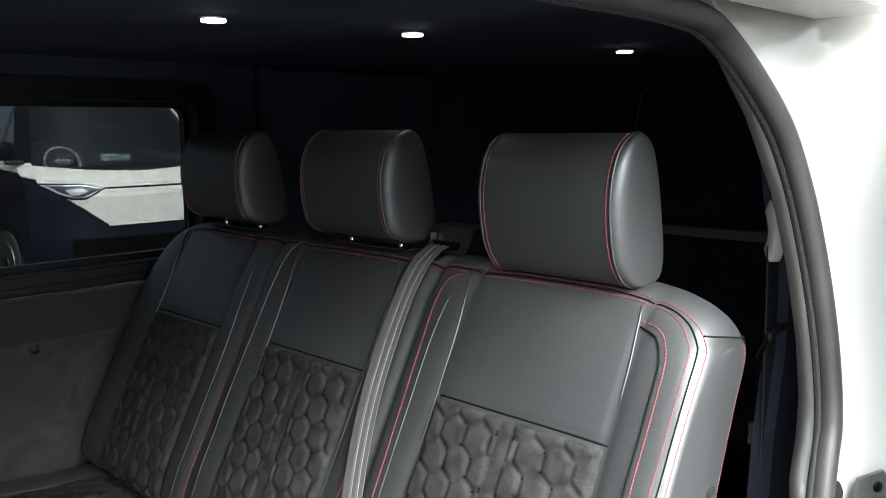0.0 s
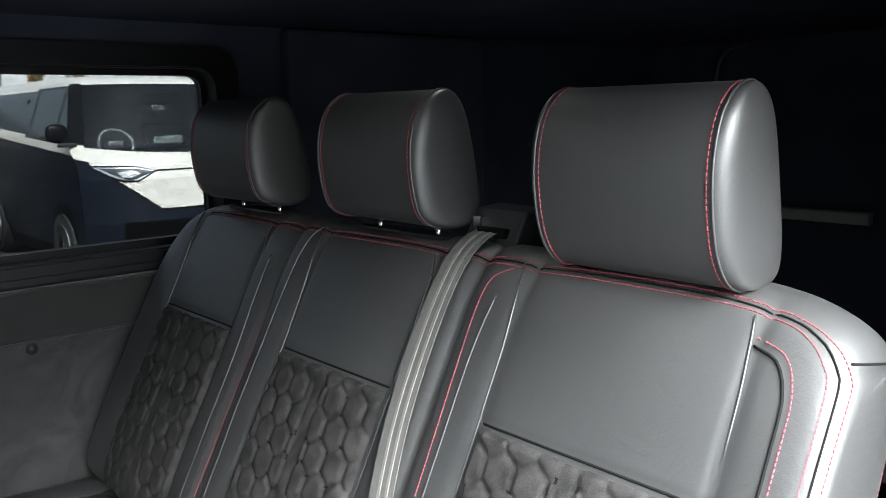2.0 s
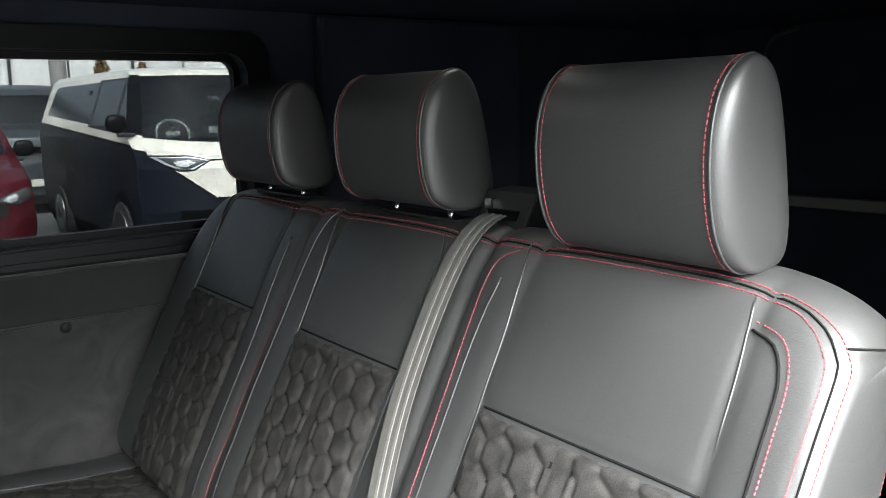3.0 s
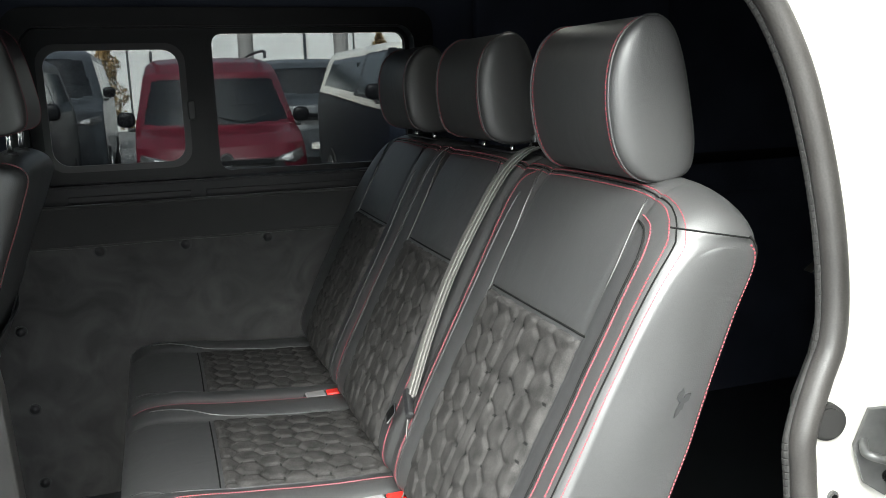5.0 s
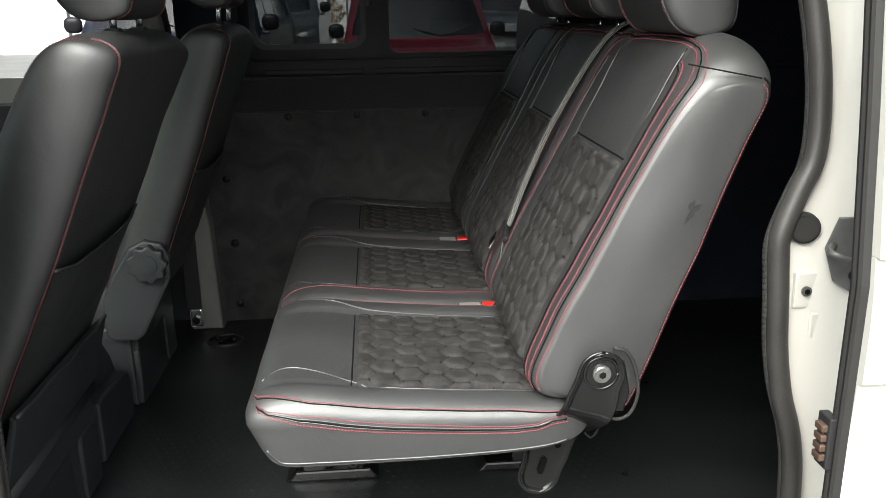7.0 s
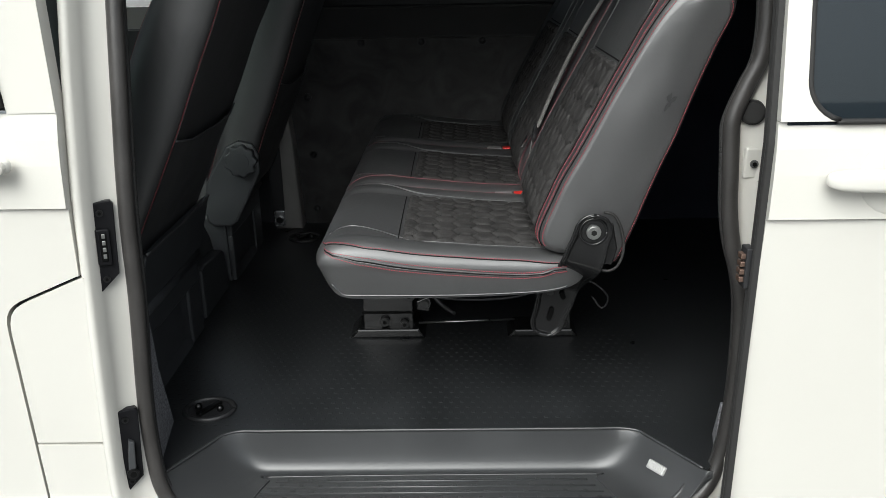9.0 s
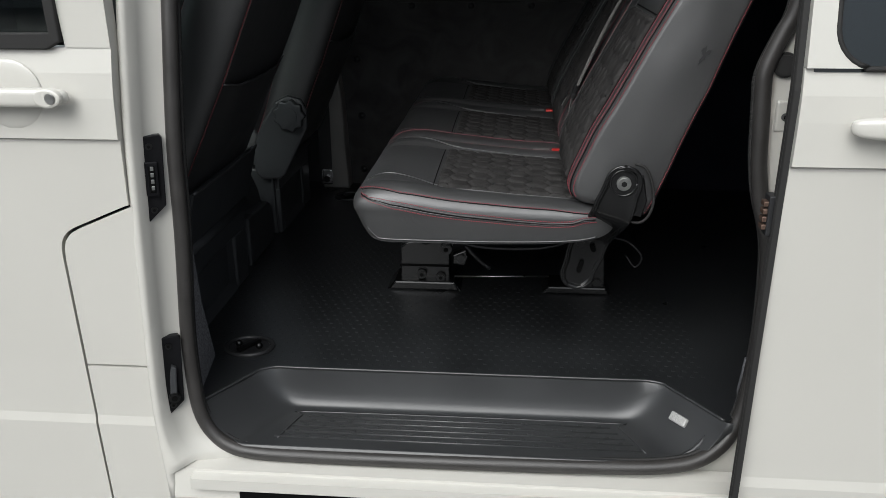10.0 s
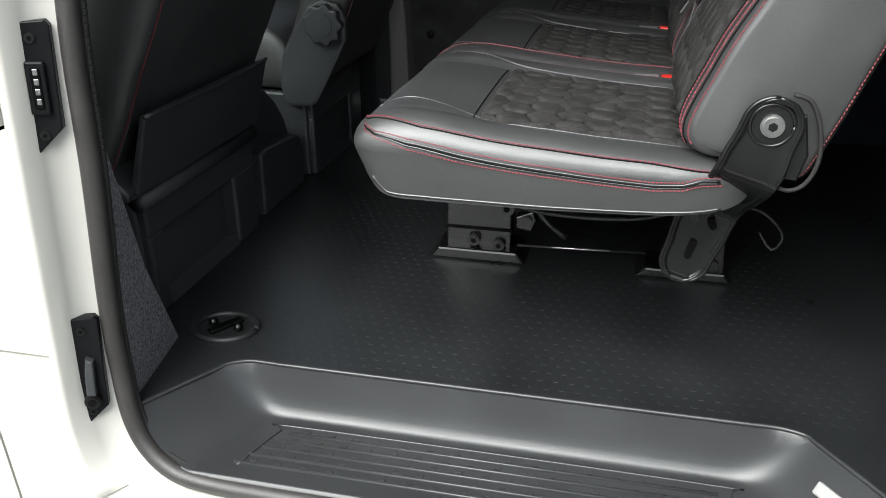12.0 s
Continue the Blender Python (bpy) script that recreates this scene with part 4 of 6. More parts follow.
# ---- upholstery ----
class Roll:
    """A padded form: a closed side outline (x, z) drawn out along y, with a relief."""

    def __init__(self, outline, relief=None, squash=None, step=0.008):
        line = smooth_line([(x, 0, z) for x, z in outline], step, closed=True)[:-1]
        self.line = line
        self.n = len(line)
        area = sum(a.x * b.z - b.x * a.z for a, b in zip(line, line[1:] + line[:1]))
        self.sign = 1 if area > 0 else -1
        self.relief = relief or (lambda y, q: 0.0)
        self.squash = squash or (lambda y, p: p)
        self.length = [0.0]
        for a, b in zip(line, line[1:] + line[:1]):
            self.length.append(self.length[-1] + (b - a).length)

    def at(self, y, q, lift=0.0):
        """The point and outward normal at a place q along the outline (in points)."""
        n = self.n
        i = int(math.floor(q)) % n
        f = q - math.floor(q)
        p = self.line[i].lerp(self.line[(i + 1) % n], f)
        t = (self.line[(i + 2) % n] - self.line[(i - 1) % n]).normalized()
        nor = Vector((t.z, 0, -t.x)) * self.sign
        p = p + nor * (self.relief(y, q) + lift)
        s = self.squash(y, p)
        return Vector((s.x, y + s.y, s.z)), nor

    def find(self, x=None, z=None, lo=0.0, hi=1.0):
        """The place along a stretch of the outline that lies nearest to an x or a z."""
        a, b = int(lo * self.n), int(hi * self.n)
        best = min(range(a, b), key=lambda i: abs(self.line[i].x - x) if z is None else abs(self.line[i].z - z))
        return float(best)

    def body(self, ys):
        verts, faces = [], []
        for y in ys:
            for i in range(self.n):
                verts.append(self.at(y, i)[0])
        for j in range(len(ys) - 1):
            for i in range(self.n):
                a, b = j * self.n + i, j * self.n + (i + 1) % self.n
                faces.append((a, b, b + self.n, a + self.n))
        return verts, faces

    def cap(self, y, out, bulge, power=3.0, steps=14, profile=None, puff=0.0):
        """A rounded end that closes the form at y and swells by bulge."""
        verts, faces = [], []
        half = self.n // 2
        rows = half + 1
        for k in range(rows):
            a = self.at(y, k)[0]
            b = self.at(y, (self.n - k) % self.n)[0]
            e = min(1.0, min(k, rows - 1 - k) / 14.0)
            ease = 1 - (1 - e) ** 2
            for w in range(steps + 1):
                u = 0.5 - 0.5 * math.cos(math.pi * w / steps)
                p = a.lerp(b, u)
                p.y = y + out * bulge * (profile(u) if profile else (1 - abs(2 * u - 1) ** power) ** 0.6) * (ease ** 0.5)
                p.y += puff * ease * (1 - abs(2 * u - 1) ** 4) * noise.noise(Vector((p.x * 16, p.z * 9, 2.3)))
                verts.append(p)
        w = steps + 1
        for k in range(rows - 1):
            for i in range(steps):
                a = k * w + i
                faces.append((a, a + 1, a + w + 1, a + w) if out * self.sign < 0 else (a, a + w, a + w + 1, a + 1))
        return verts, faces

    def surface(self, y, q, lift=0.0):
        """The point and the true outward normal at a place."""
        p, n = self.at(y, q, lift)
        du = self.at(y + 0.002, q, lift)[0] - p
        dv = self.at(y, q + 0.25, lift)[0] - self.at(y, q - 0.25, lift)[0]
        m = du.cross(dv).normalized()
        return p, (m if m.dot(n) >= 0 else -m)

    def seam(self, track, step=0.006, lift=0.0005):
        """Points and normals along a track of (y, q) knots."""
        line = smooth_line([(y, q * 0.008, 0) for y, q in track], step)
        pts, nor = [], []
        for p in line:
            a, b = self.surface(p.x, p.y / 0.008)
            pts.append(a + b * lift)
            nor.append(b)
        return pts, nor


def along(table, v):
    """Reads a value off a table of (place, value) pairs."""
    if v <= table[0][0]:
        return table[0][1]
    for (a, p), (b, q) in zip(table, table[1:]):
        if v <= b:
            u = (v - a) / (b - a)
            return p + (q - p) * u
    return table[-1][1]


def merge(*pieces):
    verts, faces = [], []
    for v, f in pieces:
        k = len(verts)
        verts += v
        faces += [tuple(i + k for i in q) for q in f]
    return verts, faces


def welded(name, shell, mat):
    """One smooth skin from pieces whose edges meet."""
    bm = bmesh.new()
    vs = [bm.verts.new(v) for v in shell[0]]
    for f in shell[1]:
        try:
            bm.faces.new([vs[i] for i in f])
        except ValueError:
            pass
    bmesh.ops.remove_doubles(bm, verts=bm.verts, dist=0.0002)
    return to_mesh(name, bm, mat, smooth=True)


def groove(d, width, depth):
    return -depth * math.exp(-(d / width) ** 2)


def bump_between(v, a, b, height):
    if v <= a or v >= b:
        return 0.0
    u = (v - a) / (b - a)
    return height * (4 * u * (1 - u)) ** 0.7


def hex_pad(a, b, size):
    """Height of a quilted hexagon pattern, 1 in the middle of a pad and 0 in the stitched joint."""
    w, h = size, size * math.sqrt(3) / 2
    best = None
    row = round(b / h)
    for r in (row - 1, row, row + 1):
        off = (r % 2) * w / 2
        c = round((a - off) / w)
        for cc in (c - 1, c, c + 1):
            dx, dy = a - cc * w - off, b - r * h
            d = dx * dx + dy * dy
            if best is None or d < best[0]:
                best = (d, dx, dy)
    _, dx, dy = best
    q = max(abs(dx), abs(dx * 0.5 + dy * 0.8660254), abs(dx * 0.5 - dy * 0.8660254)) / (w / 2)
    u = min(1.0, max(0.0, (1 - q) / 0.34))
    return 1 - (1 - u) ** 2


PANELS = [(0.349, 0.668), (0.850, 1.147), (1.328, 1.615)]     # quilted inserts, across the bench
EDGES = (0.762, 1.236)                                        # valleys between the seats
END0, END1 = 0.250, 1.722


def quilted(roll, y0, y1, q0, q1, name, parent, strip=True, label="charcoal suede quilted in hexagons", step=0.0038, depth=0.0054, size=0.049):
    ny = int((y1 - y0) / step)
    nq = int((q1 - q0) * 0.008 / step)
    verts, faces, deep = [], [], []
    mid = (y0 + y1) / 2
    for j in range(ny + 1):
        y = y0 + (y1 - y0) * j / ny
        for i in range(nq + 1):
            q = q0 + (q1 - q0) * i / nq
            s = q * 0.008
            h = hex_pad(y - mid, s, size)
            if strip:
                d = abs(y - mid)
                if d < 0.017:
                    h = 0.55 * (1 - (d / 0.017) ** 4)
            e = min(y - y0, y1 - y, (q - q0) * 0.008, (q1 - q) * 0.008)
            ease = min(1.0, e / 0.010)
            lift = 0.0015 + (depth * h) * ease - 0.006 * (1 - ease)
            lift += 0.0012 * noise.noise(Vector((y * 40, s * 40, 3.1)))
            verts.append(roll.at(y, q, lift)[0])
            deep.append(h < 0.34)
    w = nq + 1
    index = []
    for j in range(ny):
        for i in range(nq):
            a = j * w + i
            faces.append((a, a + 1, a + w + 1, a + w))
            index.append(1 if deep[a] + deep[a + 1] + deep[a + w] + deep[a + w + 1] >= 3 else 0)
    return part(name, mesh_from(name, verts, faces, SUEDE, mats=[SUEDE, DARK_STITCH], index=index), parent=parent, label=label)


def panel_relief(y, panels, edges, bolster):
    """Relief across the bench: flat inserts, swelling bolsters, valleys between the seats."""
    h = 0.0
    for a, b in panels:
        h += groove(y - a, 0.004, 0.004) + groove(y - b, 0.004, 0.004)
        h += bump_between(y, a, b, 0.006)
    cuts = [END0, *edges, END1]
    for (a, b), lo, hi in zip(panels, cuts, cuts[1:]):
        h += bump_between(y, lo, a, bolster) + bump_between(y, b, hi, bolster)
    for e in edges:
        h += groove(y - e, 0.010, 0.006)
    return h


BACK_OUTLINE = [(0.856, 0.394), (0.797, 0.407), (0.777, 0.442), (0.806, 0.522), (0.849, 0.608), (0.891, 0.688), (0.933, 0.768), (0.975, 0.849), (1.013, 0.914), (1.048, 0.954),
                (1.094, 0.968), (1.131, 0.949), (1.138, 0.909), (1.108, 0.824), (1.053, 0.683), (0.985, 0.512), (0.940, 0.397), (0.915, 0.380)]
SEAT_OUTLINE = [(0.871, 0.368), (0.839, 0.388), (0.775, 0.396), (0.647, 0.404), (0.519, 0.416), (0.434, 0.427), (0.375, 0.431), (0.336, 0.421), (0.317, 0.400),
                (0.324, 0.374), (0.345, 0.338), (0.372, 0.317), (0.434, 0.314), (0.498, 0.314), (0.626, 0.315), (0.775, 0.322), (0.850, 0.338)]
HEAD_OUTLINE = [(1.069, 0.955), (1.030, 0.964), (1.004, 0.997), (0.992, 1.048), (0.992, 1.098), (1.005, 1.140), (1.030, 1.165),
                (1.059, 1.172), (1.084, 1.155), (1.101, 1.114), (1.114, 1.054), (1.121, 0.999), (1.111, 0.966)]


def shoulder(y, p):
    """Rounds the backrest's top corners."""
    k = 0.0
    for e, s in ((0.412, -1), (1.565, 1)):
        u = (y - e) * s / 0.163
        if u > 0:
            k = 1 - math.sqrt(max(0.0, 1 - min(u, 1) ** 2.0))
    if k <= 0:
        return p
    top = max(0.0, (p.z - 0.645) / 0.32)
    return Vector((p.x - 0.02 * k * top, 0, p.z - 0.070 * k * top * top))


def spaced(a, b, step):
    n = max(1, round((b - a) / step))
    return [a + (b - a) * k / n for k in range(n + 1)]


def build_bench():
    bench = empty("bench_seat", "black leather three-seat bench with red stitching and suede inserts", "seat", at=(0.75, 0.95, 0.0))

    # backrest
    def back_relief(y, q):
        front = 1.0 if 2 < q < q_top + 4 else 0.0
        fade = min(1.0, max(0.0, (q - 3) / 8)) * min(1.0, max(0.0, (q_top + 2 - q) / 10)) if front else 0.0
        h = panel_relief(y, PANELS, EDGES, 0.006) * fade
        if front:
            for a, b in PANELS:
                if a < y < b:
                    h += groove((q - q_hex) * 0.008, 0.004, 0.003)
        h += 0.0015 * noise.noise(Vector((y * 9, q * 0.11, 0.7)))
        rim = max(0.0, min(1.0, (END0 + 0.032 - y) / 0.032))
        h -= 0.013 * (1 - math.sqrt(1 - rim * rim))
        return h
    back = None
    plain = Roll(BACK_OUTLINE)
    q_top = max(range(plain.n), key=lambda i: plain.line[i].z)
    q_hex = plain.find(z=0.771, lo=0.0, hi=q_top / plain.n)
    back = Roll(BACK_OUTLINE, back_relief, shoulder)
    ys = [END0 + 0.032 * (1 - math.cos(math.pi / 2 * k / 14)) for k in range(15)]
    ys = sorted(ys + spaced(END0 + 0.038, END1, 0.008))
    shell = merge(back.body(ys), back.cap(END0, -1, 0.004, 2.4, 36, profile=lambda u: 1 - (2 * u - 1) ** 2, puff=0.003), back.cap(END1, 1, 0.02))
    part("backrest", welded("backrest", shell, LEATHER), parent=bench)
    # a dark damp mark on the end face
    spot = []
    for k in range(18):
        a = 2 * math.pi * k / 18
        r = 0.011 + 0.005 * math.sin(3 * a + 1) + 0.004 * math.sin(5 * a)
        spot.append((1.013 + 0.62 * r * math.cos(a) + 0.3 * r * math.sin(a), 0.710 + 1.25 * r * math.sin(a)))
    part("damp_mark", prism(spot, 1, END0 - 0.0066, END0 - 0.001), DAMP, bench, "dark damp mark")
    q0 = plain.find(z=0.452, lo=0.02, hi=q_top / plain.n)
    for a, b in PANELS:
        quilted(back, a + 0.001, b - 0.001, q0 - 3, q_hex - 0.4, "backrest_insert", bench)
    q_c = q_top - 5.5
    # piping and red thread along the near bolster
    def track(knots, name, mat, **kw):
        p, n = back.seam(knots)
        thread(p, n, mat, name, bench, **kw)
        return p, n

    def welt(knots, r=0.0016, mat=PIPING):
        p, n = back.seam(knots, 0.01, 0.0011)
        tube_part("piping", p, r, mat, bench, seg=6)
    lo = q0 - 4
    f = lambda k: lo + (q_c - lo) * k
    g = lambda k: q_top - k
    near = [(0.3004, f(0.0)), (0.2985, f(0.3)), (0.2966, f(0.6)), (0.2975, g(20)), (0.3034, g(14.5)), (0.3179, g(11.6)), (0.3412, g(10.8)), (0.354, g(10.6))]
    track(near, "stitching", STITCH)
    welt([(0.3082, f(0.0)), (0.3063, f(0.3)), (0.3043, f(0.6)), (0.3053, g(20)), (0.3111, g(15.4)), (0.3237, g(12.8)), (0.3402, g(12.1)), (0.354, g(11.8))], 0.0016, DARK_STITCH)
    edge1 = [(0.2752, f(0.0)), (0.2733, f(0.35)), (0.2713, f(0.65)), (0.2733, g(14)), (0.2849, g(9.8)), (0.3101, g(7.9)), (0.3489, g(7.4)), (0.3877, g(7.4))]
    track(edge1, "stitching", STITCH)
    edge2 = [(0.2553, f(0.0)), (0.2549, f(0.35)), (0.2549, f(0.65)), (0.2563, g(12)), (0.2646, g(7.8)), (0.2936, g(6.3)), (0.3489, g(5.9)), (0.3877, g(5.9))]
    track(edge2, "stitching", STITCH)
    welt([((a[0] + b[0]) / 2, (a[1] + b[1]) / 2) for a, b in zip(edge1, edge2)], 0.0011, DARK_STITCH)
    # rear edge of the side face
    rear = [(0.2527, back.n - 2 - (back.n - 2 - (q_top + 5)) * k / 12) for k in range(13)]
    track(rear, "stitching", STITCH, length=0.0033, pitch=0.0056)
    welt([(y + 0.004, q) for y, q in rear], 0.0016, DARK_STITCH)
    # cross seam over the end face, from the front edge to the rear one
    tube_part("cross_seam", smooth_line([(0.994 + 0.0225 * k, 0.2490 - 0.0038 * (1 - abs(k / 2.5 - 1) ** 2), 0.927 - 0.0045 * k) for k in range(6)], 0.01), 0.0013, DARK_STITCH, bench, seg=6)
    # top seam with a double red row all along
    top1 = [(y, g(7.4)) for y in (0.388, 0.54, 0.70, 0.93, 1.22, 1.61)]
    track(top1, "stitching", STITCH)
    track([(y, q + 1.5) for y, q in top1], "stitching", STITCH)
    welt([(y, q + 0.75) for y, q in top1], 0.0011, DARK_STITCH)
    # seams beside the inserts, each running up and bending at the top
    for k, (a, b) in enumerate(PANELS):
        if k == 0:
            welt([(a, f(0.0)), (a, f(0.5)), (a + 0.003, f(0.8)), (a + 0.008, g(12)), (a + 0.014, g(8))], 0.0014)
        else:
            welt([(a, f(0.0)), (a, f(0.5)), (a + 0.003, f(0.9)), (a + 0.02, f(0.98))], 0.0015)
        welt([(b, f(0.0)), (b + 0.002, f(0.5)), (b + 0.005, f(0.85)), (b + 0.022, f(0.99))], 0.0016)
        welt([(a, q_hex), ((a + b) / 2, q_hex), (b, q_hex)], 0.0016, DARK_STITCH)
    track([(0.716, f(0.0)), (0.728, f(0.5)), (0.734, f(0.75)), (0.735, g(14)), (0.727, g(10)), (0.700, g(7.8))], "stitching", STITCH)
    welt([(0.706, f(0.0)), (0.712, f(0.4)), (0.715, f(0.75)), (0.708, f(0.9))], 0.0014)
    track([(1.2433, f(0.0)), (1.2404, f(0.5)), (1.2375, f(0.85)), (1.2336, f(1.06))], "stitching", STITCH)
    track([(0.800, f(0.0)), (0.803, f(0.5)), (0.826, f(0.9)), (0.842, f(1.0))], "stitching", STITCH)
    welt([(1.2753, f(0.0)), (1.2724, f(0.5)), (1.2821, f(0.88))], 0.0014)
    welt([(1.1977, f(0.0)), (1.2006, f(0.5)), (1.1909, f(0.9)), (1.1734, f(1.0))], 0.0014)

    # seat cushion
    seat_plain = Roll(SEAT_OUTLINE)
    q_nose = min(range(seat_plain.n), key=lambda i: seat_plain.line[i].x)
    q_rear = seat_plain.find(x=0.812, lo=0, hi=q_nose / seat_plain.n)
    q_front = seat_plain.find(x=0.488, lo=0, hi=q_nose / seat_plain.n)
    q_cross = seat_plain.find(x=0.722, lo=0, hi=q_nose / seat_plain.n)

    def seat_relief(y, q):
        if q > q_nose + 4:
            return 0.0
        fade = min(1.0, max(0.0, (q - 2) / 4)) * min(1.0, max(0.0, (q_nose - q) / 14))
        h = panel_relief(y, PANELS_SEAT, EDGES_SEAT, 0.013) * fade
        near_edge = max(0.0, (0.318 - y) / 0.05)
        return h + 0.0016 * noise.noise(Vector((y * 8, q * 0.1, 5.2))) - 0.012 * near_edge ** 2 * fade
    PANELS_SEAT = [(0.303, 0.640), (0.815, 1.140), (1.310, 1.630)]
    EDGES_SEAT = (0.715, 1.240)
    seat = Roll(SEAT_OUTLINE, seat_relief)

    def cushion_end(u):
        """Widest along the seam, drawn in below it."""
        u = max(u, 0.0)
        bead = 0.030 * math.exp(-((u - 0.40) / 0.05) ** 2)
        return bead + ((1 - (1 - min(u / 0.34, 1)) ** 2) ** 0.6 if u < 0.34 else 1 - 0.13 * ((u - 0.34) / 0.66) ** 1.7)
    ends = (0.283, 1.722)
    part("cushion", welded("cushion", merge(seat.body(spaced(ends[0], ends[1], 0.008)), seat.cap(ends[0], -1, 0.046, 2.2, 28, cushion_end), seat.cap(ends[1], 1, 0.03)), LEATHER), parent=bench)
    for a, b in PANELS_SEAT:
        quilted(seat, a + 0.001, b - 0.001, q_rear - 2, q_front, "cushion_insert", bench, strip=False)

    def seat_track(knots, red=True, r=0.0018):
        p, n = seat.seam(knots)
        if red:
            thread(p, n, STITCH, "stitching", bench)
        else:
            tube_part("piping", p, r * 0.8, PIPING, bench, seg=6)
    nose = q_nose - 6
    for k, (a, b) in enumerate(PANELS_SEAT):
        if k == 0:
            seat_track([(0.292, q_rear), (0.290, q_cross), (0.294, q_front - 9), (0.316, q_front), (0.345, q_front + 7), (0.360, q_front + 13), (0.352, q_front + 17), (0.335, q_front + 19)], False)
        else:
            seat_track([(a - 0.004, q_rear), (a - 0.006, q_front), (a - 0.01, q_front + 8), (a + 0.015, nose - 2), (a + 0.03, nose + 2)], False)
        seat_track([(b + 0.004, q_rear), (b + 0.010, q_front - 6), (b + 0.035, q_front + 6), (b + 0.055, nose - 2)], False, 0.0022)
        p, n = seat.seam([(a, q_front + 0.5), (b, q_front + 0.5)])
        tube_part("cross_seam", p, 0.0014, DARK_STITCH, bench, seg=6)
        p, n = seat.seam([(a, q_cross), (b, q_cross)], 0.006, 0.001)
        tube_part("cross_seam", p, 0.0012, DARK_STITCH, bench, seg=6)
    seat_track([(0.700, q_rear), (0.702, q_front), (0.71, nose - 2), (0.71, nose + 3)])
    seat_track([(0.775, q_rear + 4), (0.775, q_front), (0.768, nose - 2), (0.748, nose + 3)])
    seat_track([(1.226, q_rear + 4), (1.226, q_front), (1.229, nose - 2), (1.232, nose + 3)])
    # red rows round the near end: one under the top edge, a pair beside a black welt along the widest line
    def end_row(table, lift=0.0008, bends=1):
        pts, nor = [], []
        half = seat.n // 2

        def spot(k, u):
            p = seat.at(ends[0], k)[0].lerp(seat.at(ends[0], (seat.n - k) % seat.n)[0], u)
            e = min(1.0, min(k, half - k) / 14.0)
            p.y = ends[0] - 0.046 * cushion_end(u) * (1 - (1 - e) ** 2) ** 0.5
            return p
        for k in range(7, half - 1):
            x = seat.at(ends[0], k)[0].x
            u = along(table, x)
            p = spot(k, u)
            n = (spot(k + 0.3, u) - spot(k - 0.3, u)).cross(spot(k, u + 0.02) - spot(k, u - 0.02)).normalized()
            n = n if n.y < 0 else -n
            if x > 0.336:
                pts.append(p + n * lift)
                nor.append(n)
        # the row bends round the front corner and meets the piping
        for y, q in ((0.292, q_nose - 3), (0.318, q_nose - 6))[:bends]:
            p, n = seat.surface(y, q)
            pts.append(p + n * lift)
            nor.append(n)
        out = smooth_line(pts, 0.006)
        return out, [nor[min(range(len(pts)), key=lambda i: (pts[i] - p).length)] for p in out]
    pair = [(0.33, 0.04), (0.352, 0.17), (0.40, 0.25), (0.47, 0.30), (0.60, 0.36), (0.735, 0.43), (0.775, 0.40), (0.80, 0.30)]
    inner = [(0.33, 0.0), (0.37, 0.05), (0.42, 0.11), (0.74, 0.15), (0.80, 0.19)]
    for table in (inner, pair, [(x, u + 0.05 + 0.095 * min((x - 0.33) / 0.09, 1)) for x, u in pair]):
        thread(*end_row(table), STITCH, "stitching", bench, r=0.0008)
    for shift_u, r_w in ((0.050, 0.0016), (0.098, 0.0016)):
        pts, _ = end_row([(x, u + 0.02 + (shift_u - 0.02) * min((x - 0.33) / 0.09, 1)) for x, u in pair], 0.0, 1)
        tube_part("welt", pts, r_w, PIPING, bench, seg=6)
    pts, _ = end_row([(x, u + 0.02 + 0.054 * min((x - 0.33) / 0.09, 1)) for x, u in pair], 0.0, 1)
    tube_part("cross_seam", pts, 0.0018, DARK_STITCH, bench, seg=6)
    pts, _ = end_row([(0.33, 0.80), (0.36, 0.95), (0.80, 0.95)], 0.0, 0)
    tube_part("hem", pts, 0.0022, PIPING, bench, seg=6)
    pts, _ = end_row([(x, u + 0.016) for x, u in inner], 0.0, 1)
    tube_part("cross_seam", pts, 0.0012, DARK_STITCH, bench, seg=6)

    # head restraints
    for k, c in enumerate((0.507, 0.982, 1.458)):
        head = Roll([(x, z + (0.016 * max(0.0, (1.0 - z) / 0.045) if k else 0.0)) for x, z in HEAD_OUTLINE], step=0.006)
        w = 0.118
        shift = Vector((0, 0, 0.007)) if k == 0 else Vector((0.004, 0, 0.014))
        cover = mesh_from("head_restraint", *[[v + shift for v in x] if isinstance(x[0], Vector) else x for x in head.body([c - w, c - w / 2, c, c + w / 2, c + w])], LEATHER)
        hr = part("head_restraint", cover, parent=bench)
        for y, out in ((c - w, -1), (c + w, 1)):
            v, fcs = head.cap(y, out, 0.016, 5.0)
            part("end_panel", mesh_from("end_panel", [a + shift for a in v], fcs, LEATHER), parent=hr)
            ring = [head.at(y, i, 0.0006)[0] + shift for i in range(head.n + 1)]
            tube_part("piping", ring, 0.0016, LEATHER, hr, seg=6)
            row = [head.at(y - out * 0.007, i, 0.0004) for i in range(head.n + 1)]
            thread([a + shift for a, _ in row], [b for _, b in row], STITCH, "stitching", hr, pitch=0.0068, length=0.0048)
        for s in (-1, 1):
            tube_part("post", [(1.080, c + s * 0.073, 0.945), (1.084, c + s * 0.073, 0.996)], 0.0052, CHROME, hr, seg=12, label="chrome post")
        if k:
            part("post_sleeve", boxed((1.062, c - 0.11, 0.966), (1.10, c + 0.10, 0.970), 0.001), PLASTIC, hr)

